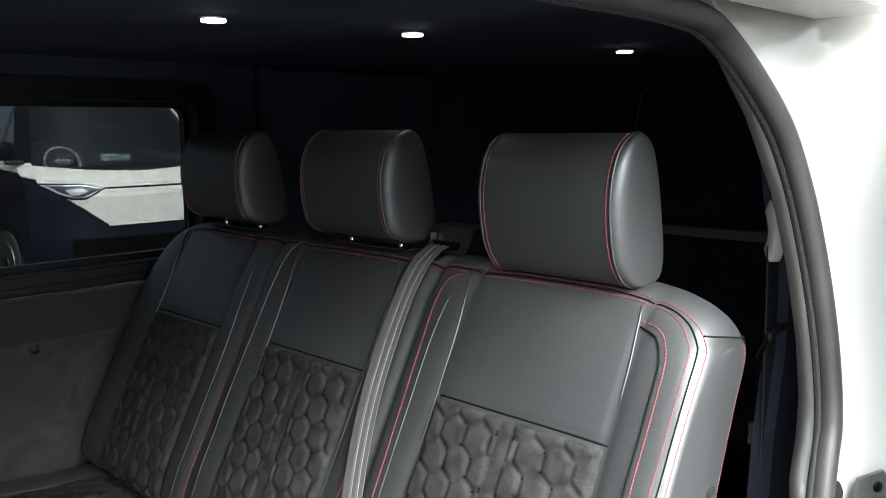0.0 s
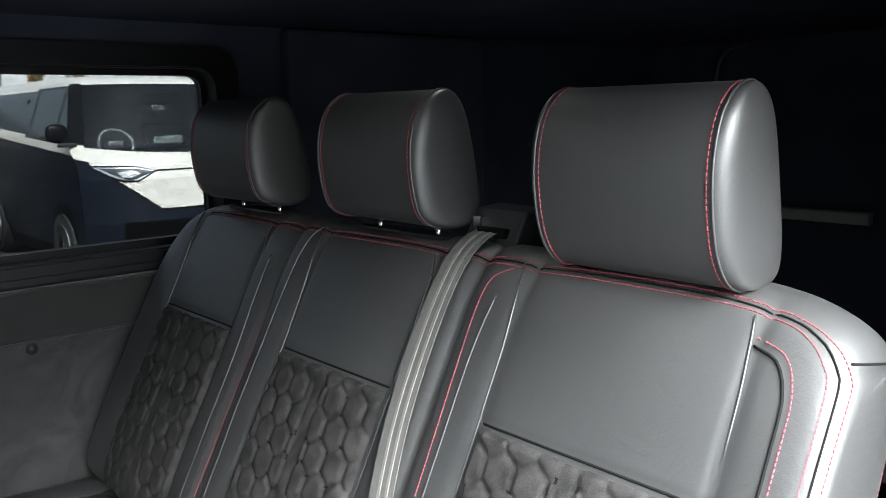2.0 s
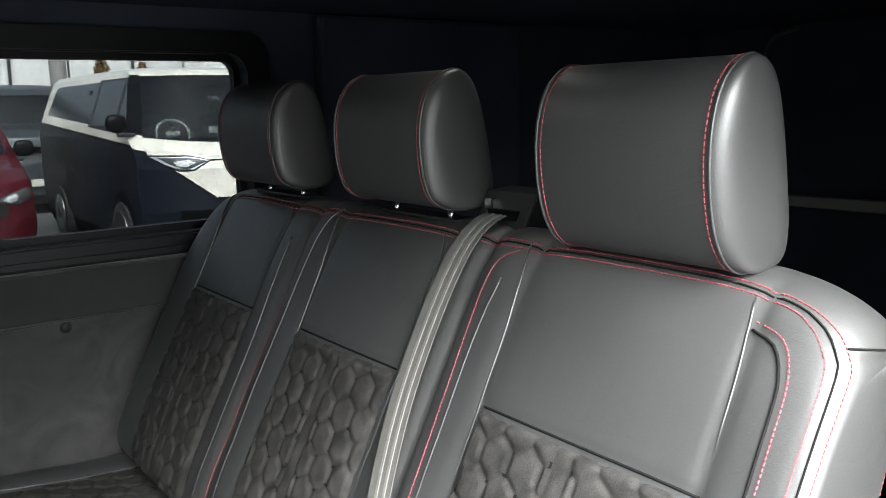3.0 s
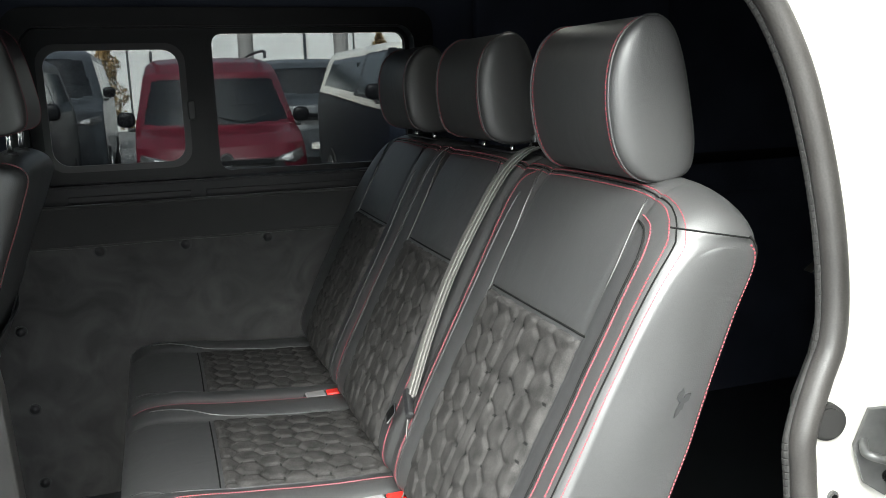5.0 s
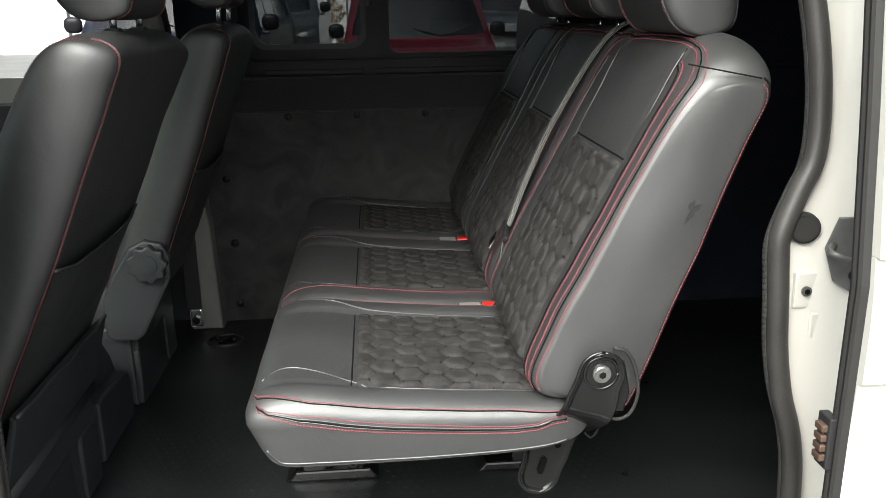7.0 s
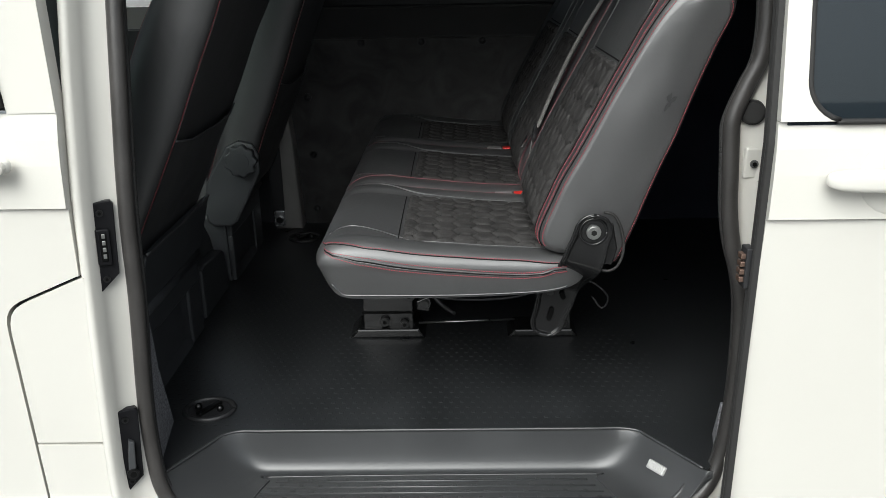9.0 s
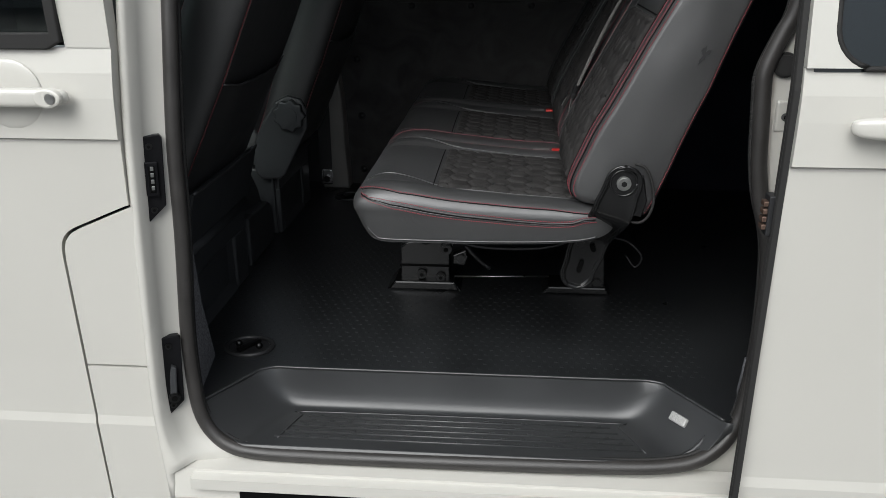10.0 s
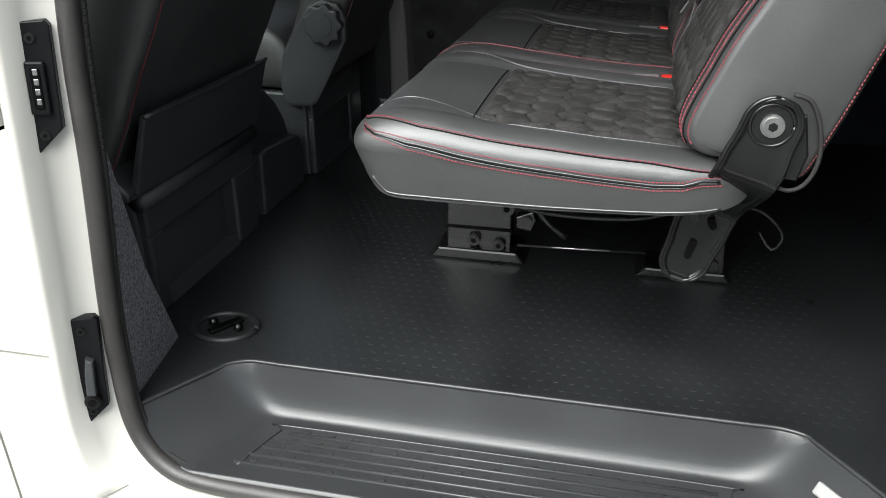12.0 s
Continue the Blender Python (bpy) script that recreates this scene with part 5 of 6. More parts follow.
    # frame under the cushion
    part("seat_pan", boxed((0.41, 0.33, 0.295), (0.82, 1.68, 0.32), 0.006), PLASTIC, bench)
    for x in (0.46, 0.81):
        tube_part("cross_tube", [(x, 0.37, 0.278), (x, 1.66, 0.278)], 0.016, STEEL, bench, seg=12)
    tube_part("strap", smooth_line([(0.49, 0.36, 0.302), (0.58, 0.345, 0.276), (0.72, 0.345, 0.276), (0.81, 0.36, 0.30)], 0.02), 0.004, PLASTIC, bench, flat=(0.03, 0.006))
    # reclining arm at the near end: pressed steel with a folded rim
    def stadium(p, q, r, n=12):
        d = Vector((q[0] - p[0], q[1] - p[1]))
        a0 = math.atan2(d.y, d.x)
        pts = []
        for k in range(n + 1):
            a = a0 + math.pi / 2 + math.pi * k / n
            pts.append((p[0] + r * math.cos(a), p[1] + r * math.sin(a)))
        for k in range(n + 1):
            a = a0 - math.pi / 2 + math.pi * k / n
            pts.append((q[0] + r * math.cos(a), q[1] + r * math.sin(a)))
        return pts
    # one pressed strip: flat at the pivot, stepped inwards under the cushion, flat again at its foot
    a, b = Vector((0.877, 0.458)), Vector((0.804, 0.214))
    run = (b - a).length
    d = (b - a) / run
    side = Vector((-d.y, d.x))
    r = 0.035
    steps, across = 70, 16
    verts, faces = [], []
    for i in range(steps + 1):
        u = -r + (run + 2 * r) * (0.5 - 0.5 * math.cos(math.pi * i / steps))
        end = max(-u, u - run, 0.0)
        w = math.sqrt(max(r * r - end * end, 1e-7)) + (0.004 if 0.02 < u < run - 0.02 else 0.0) * min(1.0, (u - 0.02) / 0.03, (run - 0.02 - u) / 0.03)
        k = min(max((u - 0.06) / 0.12, 0.0), 1.0)
        depth = 0.230 + 0.118 * k * k * (3 - 2 * k)
        for q in range(across + 1):
            v = -1 + 2 * q / across
            p = a + d * u + side * v * w
            edge = min(r - end, w * (1 - abs(v)) * 1.4) if end < r else 0.0
            lip = 0.0065 * (1 - min(max((edge - 0.003) / 0.005, 0.0), 1.0))
            verts.append((p.x, depth - lip, p.y))
    for i in range(steps):
        for q in range(across):
            c = i * (across + 1) + q
            faces.append((c, c + 1, c + across + 2, c + across + 1))
    bm = bmesh.new()
    vs = [bm.verts.new(v) for v in verts]
    for f4 in faces:
        bm.faces.new([vs[i] for i in f4])
    bmesh.ops.recalc_face_normals(bm, faces=bm.faces)
    bmesh.ops.solidify(bm, geom=list(bm.faces), thickness=0.004)
    edge_line = [verts[i * (across + 1)] for i in range(steps + 1)] + [verts[i * (across + 1) + across] for i in range(steps, -1, -1)]
    arm = part("recliner_arm", bm, STEEL, bench, "black pressed steel recliner arm with slot", smooth=True)
    tube_part("arm_rib", smooth_line([(0.836, 0.288, 0.352), (0.845, 0.254, 0.376), (0.857, 0.248, 0.386), (0.867, 0.252, 0.376), (0.860, 0.286, 0.350)], 0.004), 0.004, STEEL, arm, seg=8)
    rim_line = smooth_line([Vector(p) for p in edge_line[2:-2:3]], 0.006, closed=True)
    tube_part("arm_rim", rim_line, 0.0034, STEEL, arm, seg=8)
    ring = [(0.877 + 0.0265 * math.cos(a), 0.2265, 0.458 + 0.0265 * math.sin(a)) for a in [2 * math.pi * k / 32 for k in range(33)]]
    tube_part("pivot_rim", ring, 0.0028, STEEL, arm, seg=8)
    part("pivot_ring", disc((0.877, 0.228, 0.458), (0, -1, 0), 0.024, 0.006, 32, 0.002), STEEL, arm)
    part("pivot_bolt", disc((0.877, 0.223, 0.458), (0, -1, 0), 0.0145, 0.010, 32, 0.003), BOLT, arm, "bright pivot bolt")
    part("bolt_socket", disc((0.877, 0.2175, 0.458), (0, -1, 0), 0.006, 0.002, 6), DARK_BOLT, arm)
    part("plate_bolt", disc((0.809, 0.341, 0.284), (0, -1, 0), 0.0085, 0.007, 6, 0.001), DARK_BOLT, arm)
    part("plate_slot", prism(stadium((0.813, 0.243), (0.807, 0.222), 0.0052, 6), 1, 0.3390, 0.3465), SEAM, arm)
    part("plate_hole", prism(stadium((0.834, 0.279), (0.837, 0.272), 0.0055, 6), 1, 0.3390, 0.3465), SEAM, arm)
    tube_part("spring_cover", smooth_line([(0.898, 0.234, 0.496), (0.919, 0.234, 0.488), (0.934, 0.234, 0.458), (0.940, 0.234, 0.418), (0.931, 0.234, 0.386), (0.914, 0.236, 0.372), (0.894, 0.238, 0.374)], 0.006), 0.0030, RUBBER_INNER, bench, seg=8)
    part("spring_box", prism([(0.890, 0.473), (0.918, 0.470), (0.928, 0.418), (0.919, 0.384), (0.888, 0.388)], 1, 0.236, 0.248, 0.003), STEEL, bench)
    # floor feet
    for y0 in (0.742, 1.42):
        foot = part("front_foot", prism([(0.348, 0.018), (0.348, 0.115), (0.365, 0.130), (0.430, 0.150), (0.485, 0.152), (0.500, 0.13), (0.485, 0.105), (0.485, 0.018)], 1, y0, y0 + 0.045, 0.003), STEEL, bench)
        part("foot_plate", prism([(0.312, 0.0), (0.334, 0.026), (0.500, 0.026), (0.518, 0.0)], 1, y0 - 0.026, y0 + 0.075, 0.005), STEEL, foot)
        part("foot_groove", boxed((0.346, y0 - 0.0035, 0.062), (0.487, y0 + 0.002, 0.068), 0.001), SEAM, foot)
        for x, z, r in ((0.408, 0.042, 0.013), (0.461, 0.034, 0.012), (0.476, 0.118, 0.016)):
            part("foot_bolt", disc((x, y0 - 0.008, z), (0, -1, 0), r, 0.016, 18, 0.003), DARK_BOLT, foot)
            part("bolt_socket", disc((x, y0 - 0.0165, z), (0, -1, 0), r * 0.45, 0.002, 6), SEAM, foot)
        part("catch", prism([(0.495, 0.10), (0.530, 0.115), (0.537, 0.095), (0.528, 0.07), (0.495, 0.075)], 1, y0 - 0.01, y0 + 0.02, 0.003), STEEL, foot)
        part("catch_bolt", disc((0.517, y0 - 0.012, 0.094), (0, -1, 0), 0.012, 0.01, 16, 0.002), DARK_BOLT, foot)
        rear = part("rear_foot", prism([(0.821, 0.014), (0.846, 0.15), (0.906, 0.15), (0.914, 0.014)], 1, y0 - 0.005, y0 + 0.04, 0.003), STEEL, bench)
        part("foot_plate", prism([(0.742, 0.0), (0.760, 0.022), (0.914, 0.022), (0.930, 0.0)], 1, y0 - 0.026, y0 + 0.065, 0.005), STEEL, rear)
        part("foot_bolt", disc((0.891, y0 - 0.008, 0.03), (0, -1, 0), 0.012, 0.01, 16, 0.002), DARK_BOLT, rear)
        part("front_leg", boxed((0.430, y0 + 0.005, 0.13), (0.490, y0 + 0.04, 0.30), 0.004), STEEL, bench)
        part("rear_leg", boxed((0.836, y0 + 0.005, 0.13), (0.896, y0 + 0.035, 0.34), 0.004), STEEL, bench)
    tube_part("release_rod", [(0.50, 0.732, 0.038), (0.76, 0.732, 0.046)], 0.0028, BOLT, bench, seg=8)
    tube_part("cable", smooth_line([(0.530, 0.730, 0.130), (0.560, 0.720, 0.100), (0.590, 0.720, 0.075), (0.600, 0.720, 0.070)], 0.01), 0.006, PLASTIC, bench, seg=8)
    tube_part("cable_loop", smooth_line([(0.915, 0.660, 0.190), (0.955, 0.640, 0.185), (0.990, 0.630, 0.150), (0.975, 0.630, 0.120), (0.950, 0.640, 0.150)], 0.01), 0.003, PLASTIC, bench, seg=6)

    # belt outlet on top of the backrest
    outlet = part("belt_outlet", prism([(1.075, 0.958), (1.105, 1.013), (1.148, 1.016), (1.162, 0.955)], 1, 0.745, 0.850, 0.004), PLASTIC, bench, "black plastic belt outlet")
    part("outlet_slot", boxed((1.083, 0.765, 0.975), (1.103, 0.825, 0.989), 0.002), SEAM, outlet)
    part("outlet_clip", boxed((1.086, 0.818, 0.983), (1.10, 0.836, 1.003), 0.002), CHROME, outlet)
    return bench, back, f, seat, q_rear


bench, BACK, BACK_Q, SEAT, SEAT_REAR = build_bench()


def build_belts():
    belt = empty("seat_belt", "grey webbing lap and shoulder belt hanging in front of the backrest", "seat belt", at=(0.9, 0.70, 0.6))
    pts = [Vector(p) for p in ((1.096, 0.806, 0.985), (1.062, 0.808, 0.975), (1.020, 0.807, 0.942), (0.968, 0.803, 0.868), (0.904, 0.790, 0.762), (0.855, 0.772, 0.664), (0.812, 0.748, 0.568))]

    def web(line, width, mat, name, thick=0.0016, up=None):
        verts, faces = [], []
        n = len(line)
        for i, p in enumerate(line):
            t = (Vector(line[min(i + 1, n - 1)]) - Vector(line[max(i - 1, 0)])).normalized()
            side = up or Vector((0, 1, 0))
            side = (side - t * t.dot(side)).normalized()
            nn = t.cross(side)
            for s, h in ((-1, 0), (1, 0), (1, thick), (-1, thick)):
                verts.append(Vector(p) + side * s * width / 2 + nn * h)
        for i in range(n - 1):
            for k in range(4):
                a, b = i * 4 + k, i * 4 + (k + 1) % 4
                faces.append((a, b, b + 4, a + 4))
        faces += [(0, 1, 2, 3), tuple(range(4 * n - 4, 4 * n))[::-1]]
        return part(name, mesh_from(name, verts, faces, mat, smooth=False), parent=belt)
    line = smooth_line(pts, 0.015)
    web(line, 0.046, WEBBING, "webbing")
    for off in (-0.011, 0.0045):
        web([p + Vector((-0.0012, off, 0.0005)) for p in line], 0.005, WEBBING_STRIPE, "woven_stripe", 0.0026)
    # tongue hooked over the webbing, and the twisted end that runs to the buckle
    tongue = part("belt_tongue", boxed((-0.006, -0.033, -0.008), (0.006, 0.033, 0.008), 0.004), PLASTIC, belt)
    tongue.location = Vector((0.806, 0.742, 0.556)) - belt.location
    tongue.rotation_euler = (radians(25), radians(25), 0)
    blade = part("tongue_blade", boxed((-0.002, -0.012, -0.032), (0.002, 0.012, 0.0), 0.001), CHROME, belt, "bright steel tongue")
    blade.location = Vector((0.790, 0.770, 0.540)) - belt.location
    blade.rotation_euler = (radians(30), radians(25), 0)
    low = smooth_line([Vector((0.810, 0.740, 0.548)), Vector((0.802, 0.728, 0.505)), Vector((0.794, 0.712, 0.450)), Vector((0.784, 0.704, 0.415)), Vector((0.772, 0.702, 0.402))], 0.012)
    web(low, 0.044, WEBBING, "webbing", up=Vector((0.5, 0.8, 0)))
    for name, y in (("belt_buckle", 0.702), ("belt_buckle", 1.240)):
        b = empty(name, "belt buckle with red release button between the seat cushions", "belt buckle", "belt buckles", at=(0.757, y, 0.39))
        body = boxed((0.697, y - 0.022, 0.385), (0.787, y + 0.022, 0.406), 0.004)
        part("body", body, PLASTIC, b)
        part("button", boxed((0.752, y - 0.015, 0.402), (0.783, y + 0.013, 0.4105), 0.003), RED, b, "red plastic release button")
        part("face", boxed((0.704, y - 0.018, 0.402), (0.749, y + 0.018, 0.4085), 0.003), BUCKLE_GREY, b)


build_belts()


# ---- cab seats ----
def build_cab_seat(y0, y1, knob, shift, lean, rise):
    label = "black leather cab seat with red stitching and a recliner knob" if knob else "black leather front passenger seat with red stitching and map pocket"
    seat = empty("cab_seat", label, "seat", "cab seats", at=(-0.2, (y0 + y1) / 2, 0.0))
    outline = [(-0.13, 0.245), (-0.20, 0.27), (-0.165, 0.37), (-0.075, 0.62), (0.01, 0.84), (0.055, 0.938), (0.095, 0.979), (0.148, 0.983), (0.182, 0.958), (0.168, 0.90), (0.128, 0.79), (0.066, 0.625), (-0.010, 0.437), (-0.082, 0.27)]
    outline = [(x + shift + lean * (z - 0.95), z) for x, z in outline]

    def squash(y, p):
        # the top corners are rounded
        c = (y0 + y1) / 2
        u = (y - c) / ((y1 - y0) / 2)
        return Vector((p.x, 0.0, p.z - (0.008 if u < 0 else 0.022) * abs(u) ** 5 * max(0, p.z - 0.82) / 0.15))
    roll = Roll(outline, lambda y, q: 0.002 * noise.noise(Vector((y * 7, q * 0.08, 9.1))), squash)
    ys = spaced(y0, y1, 0.02)
    part("backrest", mesh_from("backrest", *roll.body(ys), LEATHER), parent=seat)
    for y, out in ((y0, -1), (y1, 1)):
        part("backrest_side", mesh_from("backrest_side", *roll.cap(y, out, 0.03 if out < 0 else 0.012, 2.6), LEATHER), parent=seat)
    top = max(range(roll.n), key=lambda i: roll.line[i].z)
    pts, nor = [], []
    for k in range(80):
        q = top + 2 + (roll.n - 3 - top - 2) * k / 79
        p, n = roll.at(y0 + 0.004, q, 0.0008)
        pts.append(p)
        nor.append(n + Vector((0, -0.5, 0)))
    thread(pts, nor, STITCH, "stitching", seat)
    tube_part("piping", [p + Vector((0, 0.006, 0)) for p in pts], 0.0018, LEATHER, seat, seg=6)
    pts, nor = [], []
    for k in range(40):
        q = 6 + (top - 6) * k / 39
        p, n = roll.at(y0 + 0.002, q, 0.0008)
        pts.append(p)
        nor.append(n + Vector((0, -0.5, 0)))
    thread(pts, nor, STITCH, "stitching", seat)
    # map pocket on the rear face
    q_a, q_b = roll.find(z=0.628, lo=top / roll.n, hi=1), roll.find(z=0.375, lo=top / roll.n, hi=1)
    verts, faces = [], []
    ny, nq = 24, 20
    for j in range(ny + 1):
        y = y0 + 0.006 + (y1 - y0 - 0.012) * j / ny
        for i in range(nq + 1):
            u = i / nq
            dip = 2.0 * math.sin(math.pi * j / ny)
            q = q_a + dip + (q_b - q_a) * u
            e = min(j / ny, 1 - j / ny)
            lift = 0.003 + 0.012 * min(1, e * 6) * (1 - u * 0.6) + 0.002 * noise.noise(Vector((y * 14, u * 5, 2.2)))
            verts.append(roll.at(y, q, lift)[0])
    w = nq + 1
    faces = [(j * w + i, j * w + i + 1, (j + 1) * w + i + 1, (j + 1) * w + i) for j in range(ny) for i in range(nq)]
    pocket = part("map_pocket", mesh_from("map_pocket", verts, faces, LEATHER), parent=seat)
    tube_part("pocket_hem", [verts[j * w] for j in range(ny + 1)], 0.003, LEATHER, pocket, seg=6)
    # lower back flap
    flap = part("back_flap", prism([(-0.066, 0.386), (-0.054, 0.386), (-0.090, 0.248), (-0.106, 0.248)], 1, y0 + 0.004, y1 - 0.004, 0.004), GREY_PLASTIC, seat)
    tube_part("flap_hem", smooth_line([(-0.055 + 0.003 * math.sin(9 * k), y0 + 0.004 + (y1 - y0 - 0.008) * k / 6, 0.386 - 0.004 * math.sin(math.pi * k / 6)) for k in range(7)], 0.03), 0.0042, LEATHER, flap, seg=8)
    for y in (y0 + 0.055, y1 - 0.030):
        part("flap_clip", boxed((-0.075, y - 0.012, 0.330), (-0.060, y + 0.012, 0.372), 0.003, Matrix.Translation((-0.012, 0, 0))), PLASTIC, flap)
    # cushion
    cush = Roll([(-0.10, 0.24), (-0.14, 0.30), (-0.20, 0.38), (-0.35, 0.42), (-0.55, 0.43), (-0.63, 0.40), (-0.63, 0.30), (-0.5, 0.24), (-0.3, 0.235)], step=0.02)
    part("cushion", mesh_from("cushion", *merge(cush.body(spaced(y0 - 0.01, y1 + 0.01, 0.05)), cush.cap(y0 - 0.01, -1, 0.02), cush.cap(y1 + 0.01, 1, 0.02)), LEATHER), parent=seat)
    # head restraint
    c = (y0 + y1) / 2 - 0.02
    head = Roll([(x - 0.938 + shift, z + rise) for x, z in HEAD_OUTLINE], step=0.008)
    wd = 0.115
    hr = part("head_restraint", mesh_from("head_restraint", *head.body([c - wd, c, c + wd]), LEATHER), parent=seat)
    for y, out in ((c - wd, -1), (c + wd, 1)):
        part("end_panel", mesh_from("end_panel", *head.cap(y, out, 0.014, 5.0), LEATHER), parent=hr)
        row = [head.at(y - out * 0.007, i, 0.0004) for i in range(head.n + 1)]
        thread([a for a, _ in row], [b for _, b in row], STITCH, "stitching", hr)
    for s in (-1, 1):
        tube_part("post", [(0.140 + shift, c + s * 0.078, 0.965), (0.143 + shift, c + s * 0.078, 1.06)], 0.006, CHROME, hr, seg=12, label="chrome post")
        part("post_collar", disc((0.140 + shift, c + s * 0.078, 0.9835), (0, 0, 1), 0.015, 0.010, 16, 0.002), PLASTIC, hr)
    return seat


near_seat = build_cab_seat(0.318, 0.800, False, -0.010, 0.075, 0.045)
far_seat = build_cab_seat(1.165, 1.610, True, 0.014, 0.0, 0.068)


def recliner(seat):
    """The side plate and lobed knob of the driver seat."""
    plate = [(0.010, 0.42), (-0.008, 0.455), (-0.05, 0.466), (-0.09, 0.447), (-0.138, 0.375), (-0.163, 0.325), (-0.174, 0.25), (-0.168, 0.212), (-0.15, 0.198), (-0.092, 0.198), (-0.074, 0.212), (-0.034, 0.285), (0.008, 0.365)]
    part("side_plate", prism(plate, 1, 1.117, 1.14, 0.008), GREY_PLASTIC, seat, "grey plastic recliner cover")
    knob = []
    for k in range(72):
        a = 2 * math.pi * k / 72
        r = 0.0465 + 0.0038 * math.cos(9 * a)
        knob.append((-0.042 + r * math.cos(a), 0.407 + r * math.sin(a)))
    part("recliner_knob", prism(knob, 1, 1.092, 1.12, 0.005), GREY_PLASTIC, seat, "grey lobed recliner knob")
    part("knob_cap", disc((-0.042, 1.0915, 0.407), (0, -1, 0), 0.027, 0.004, 28, 0.001), GREY_PLASTIC, seat)


recliner(far_seat)


def seat_box(name, y0, y1, label):
    b = empty(name, label, "plinth", "cab seat plinths", at=(-0.35, (y0 + y1) / 2, 0))
    out = prism([(-0.62, 0.0), (-0.120, 0.0), (-0.122, 0.18), (-0.129, 0.222), (-0.62, 0.235)], 1, y0, y1, 0.008)
    part("box", out, GREY_PLASTIC, b)
    # raised frame round the open storage pocket in its back
    ya, yb = y0 + 0.055, y1 - 0.105
    fr = bmesh.new()
    box(fr, (-0.130, y0 + 0.01, 0.150), (-0.106, y1 - 0.005, 0.215), 0.006)
    box(fr, (-0.130, y0 + 0.01, 0.0), (-0.106, ya, 0.155), 0.006)
    box(fr, (-0.130, yb, 0.0), (-0.106, y1 - 0.005, 0.155), 0.006)
    part("back_frame", fr, GREY_PLASTIC, b)
    part("pocket_floor", prism([(-0.119, 0.0), (-0.107, 0.0), (-0.119, 0.03)], 1, ya, yb), GREY_PLASTIC, b)
    part("pocket_wall", prism([(-0.119, yb - 0.035), (-0.114, yb), (-0.119, yb)], 2, 0.0, 0.15), GREY_PLASTIC, b)
    part("top_roll", mesh_from("top_roll", *tube([(-0.113, y0 + 0.0, 0.222), (-0.113, y1, 0.222)], 0.018, 14), GREY_PLASTIC), parent=b)
    return b


seat_box("plastic_plinth", 0.350, 0.800, "dark grey plastic seat base with an open pocket")
seat_box("plastic_plinth", 1.15, 1.56, "dark grey plastic seat base of the driver seat")


def tunnel_cover():
    t = empty("floor_cover", "dark grey plastic cover between the cab seats", "cover", at=(-0.2, 0.9, 0))
    pts = [(0.86, 0.0), (0.86, 0.205), (0.885, 0.262), (0.925, 0.288), (0.975, 0.275), (1.03, 0.232), (1.075, 0.180), (1.098, 0.13), (1.100, 0.0)]
    part("cover", prism(pts, 0, -0.6, -0.150, 0.008), GREY_PLASTIC, t)
    part("lip", prism([(p[0] * 1.004 - 0.004, p[1] + 0.004) for p in pts], 0, -0.34, -0.31, 0.003), GREY_PLASTIC, t)
    part("rear_box", prism([(0.86, 0.0), (0.86, 0.148), (0.90, 0.152), (1.07, 0.138), (1.088, 0.128), (1.106, 0.09), (1.108, 0.0)], 0, -0.300, -0.118, 0.007), GREY_PLASTIC, t)


tunnel_cover()


def tie_down(x, y):
    t = empty("tie_down_ring", "recessed black floor lashing ring with bright bolts", "lashing point", "floor lashing points", at=(x, y, 0))
    ring = [(x + 0.056 * math.cos(a), y + 0.048 * math.sin(a), 0.002) for a in [2 * math.pi * k / 40 for k in range(41)]]
    tube_part("rim", ring, 0.007, PLASTIC, t, seg=8)
    bm = bmesh.new()
    outline = [(x + 0.051 * math.cos(a), y + 0.043 * math.sin(a)) for a in [2 * math.pi * k / 32 for k in range(32)]]
    part("cup", prism(outline, 2, -0.02, 0.0015), PLASTIC, t)
    lug = boxed((-0.008, -0.034, 0.001), (0.008, 0.034, 0.010), 0.003, Matrix.Translation((x, y, 0)) @ Matrix.Rotation(radians(-32), 4, "Z"))
    part("bail", lug, DARK_BOLT, t)
    for s in (-1, 1):
        bm = bmesh.new()
        bmesh.ops.create_uvsphere(bm, u_segments=12, v_segments=8, radius=0.009, matrix=Matrix.Translation((x + s * 0.026, y - s * 0.004, 0.007)))
        part("bolt", bm, DARK_BOLT, t, smooth=True)


tie_down(0.033, 0.340)
tie_down(0.040, 1.590)


def belt_anchor():
    a = empty("belt_anchor", "chrome belt anchor and webbing at the foot of the driver pillar", "belt anchor", at=(-0.05, 1.66, 0))
    part("webbing", boxed((-0.088, 1.660, 0.07), (-0.043, 1.664, 0.64)), WEBBING_DARK, a)
    part("bracket", boxed((-0.080, 1.648, 0.03), (-0.040, 1.656, 0.09), 0.006), CHROME, a)
    part("bolt", disc((-0.060, 1.642, 0.055), (0, -1, 0), 0.014, 0.012, 6, 0.002), DARK_BOLT, a)


belt_anchor()


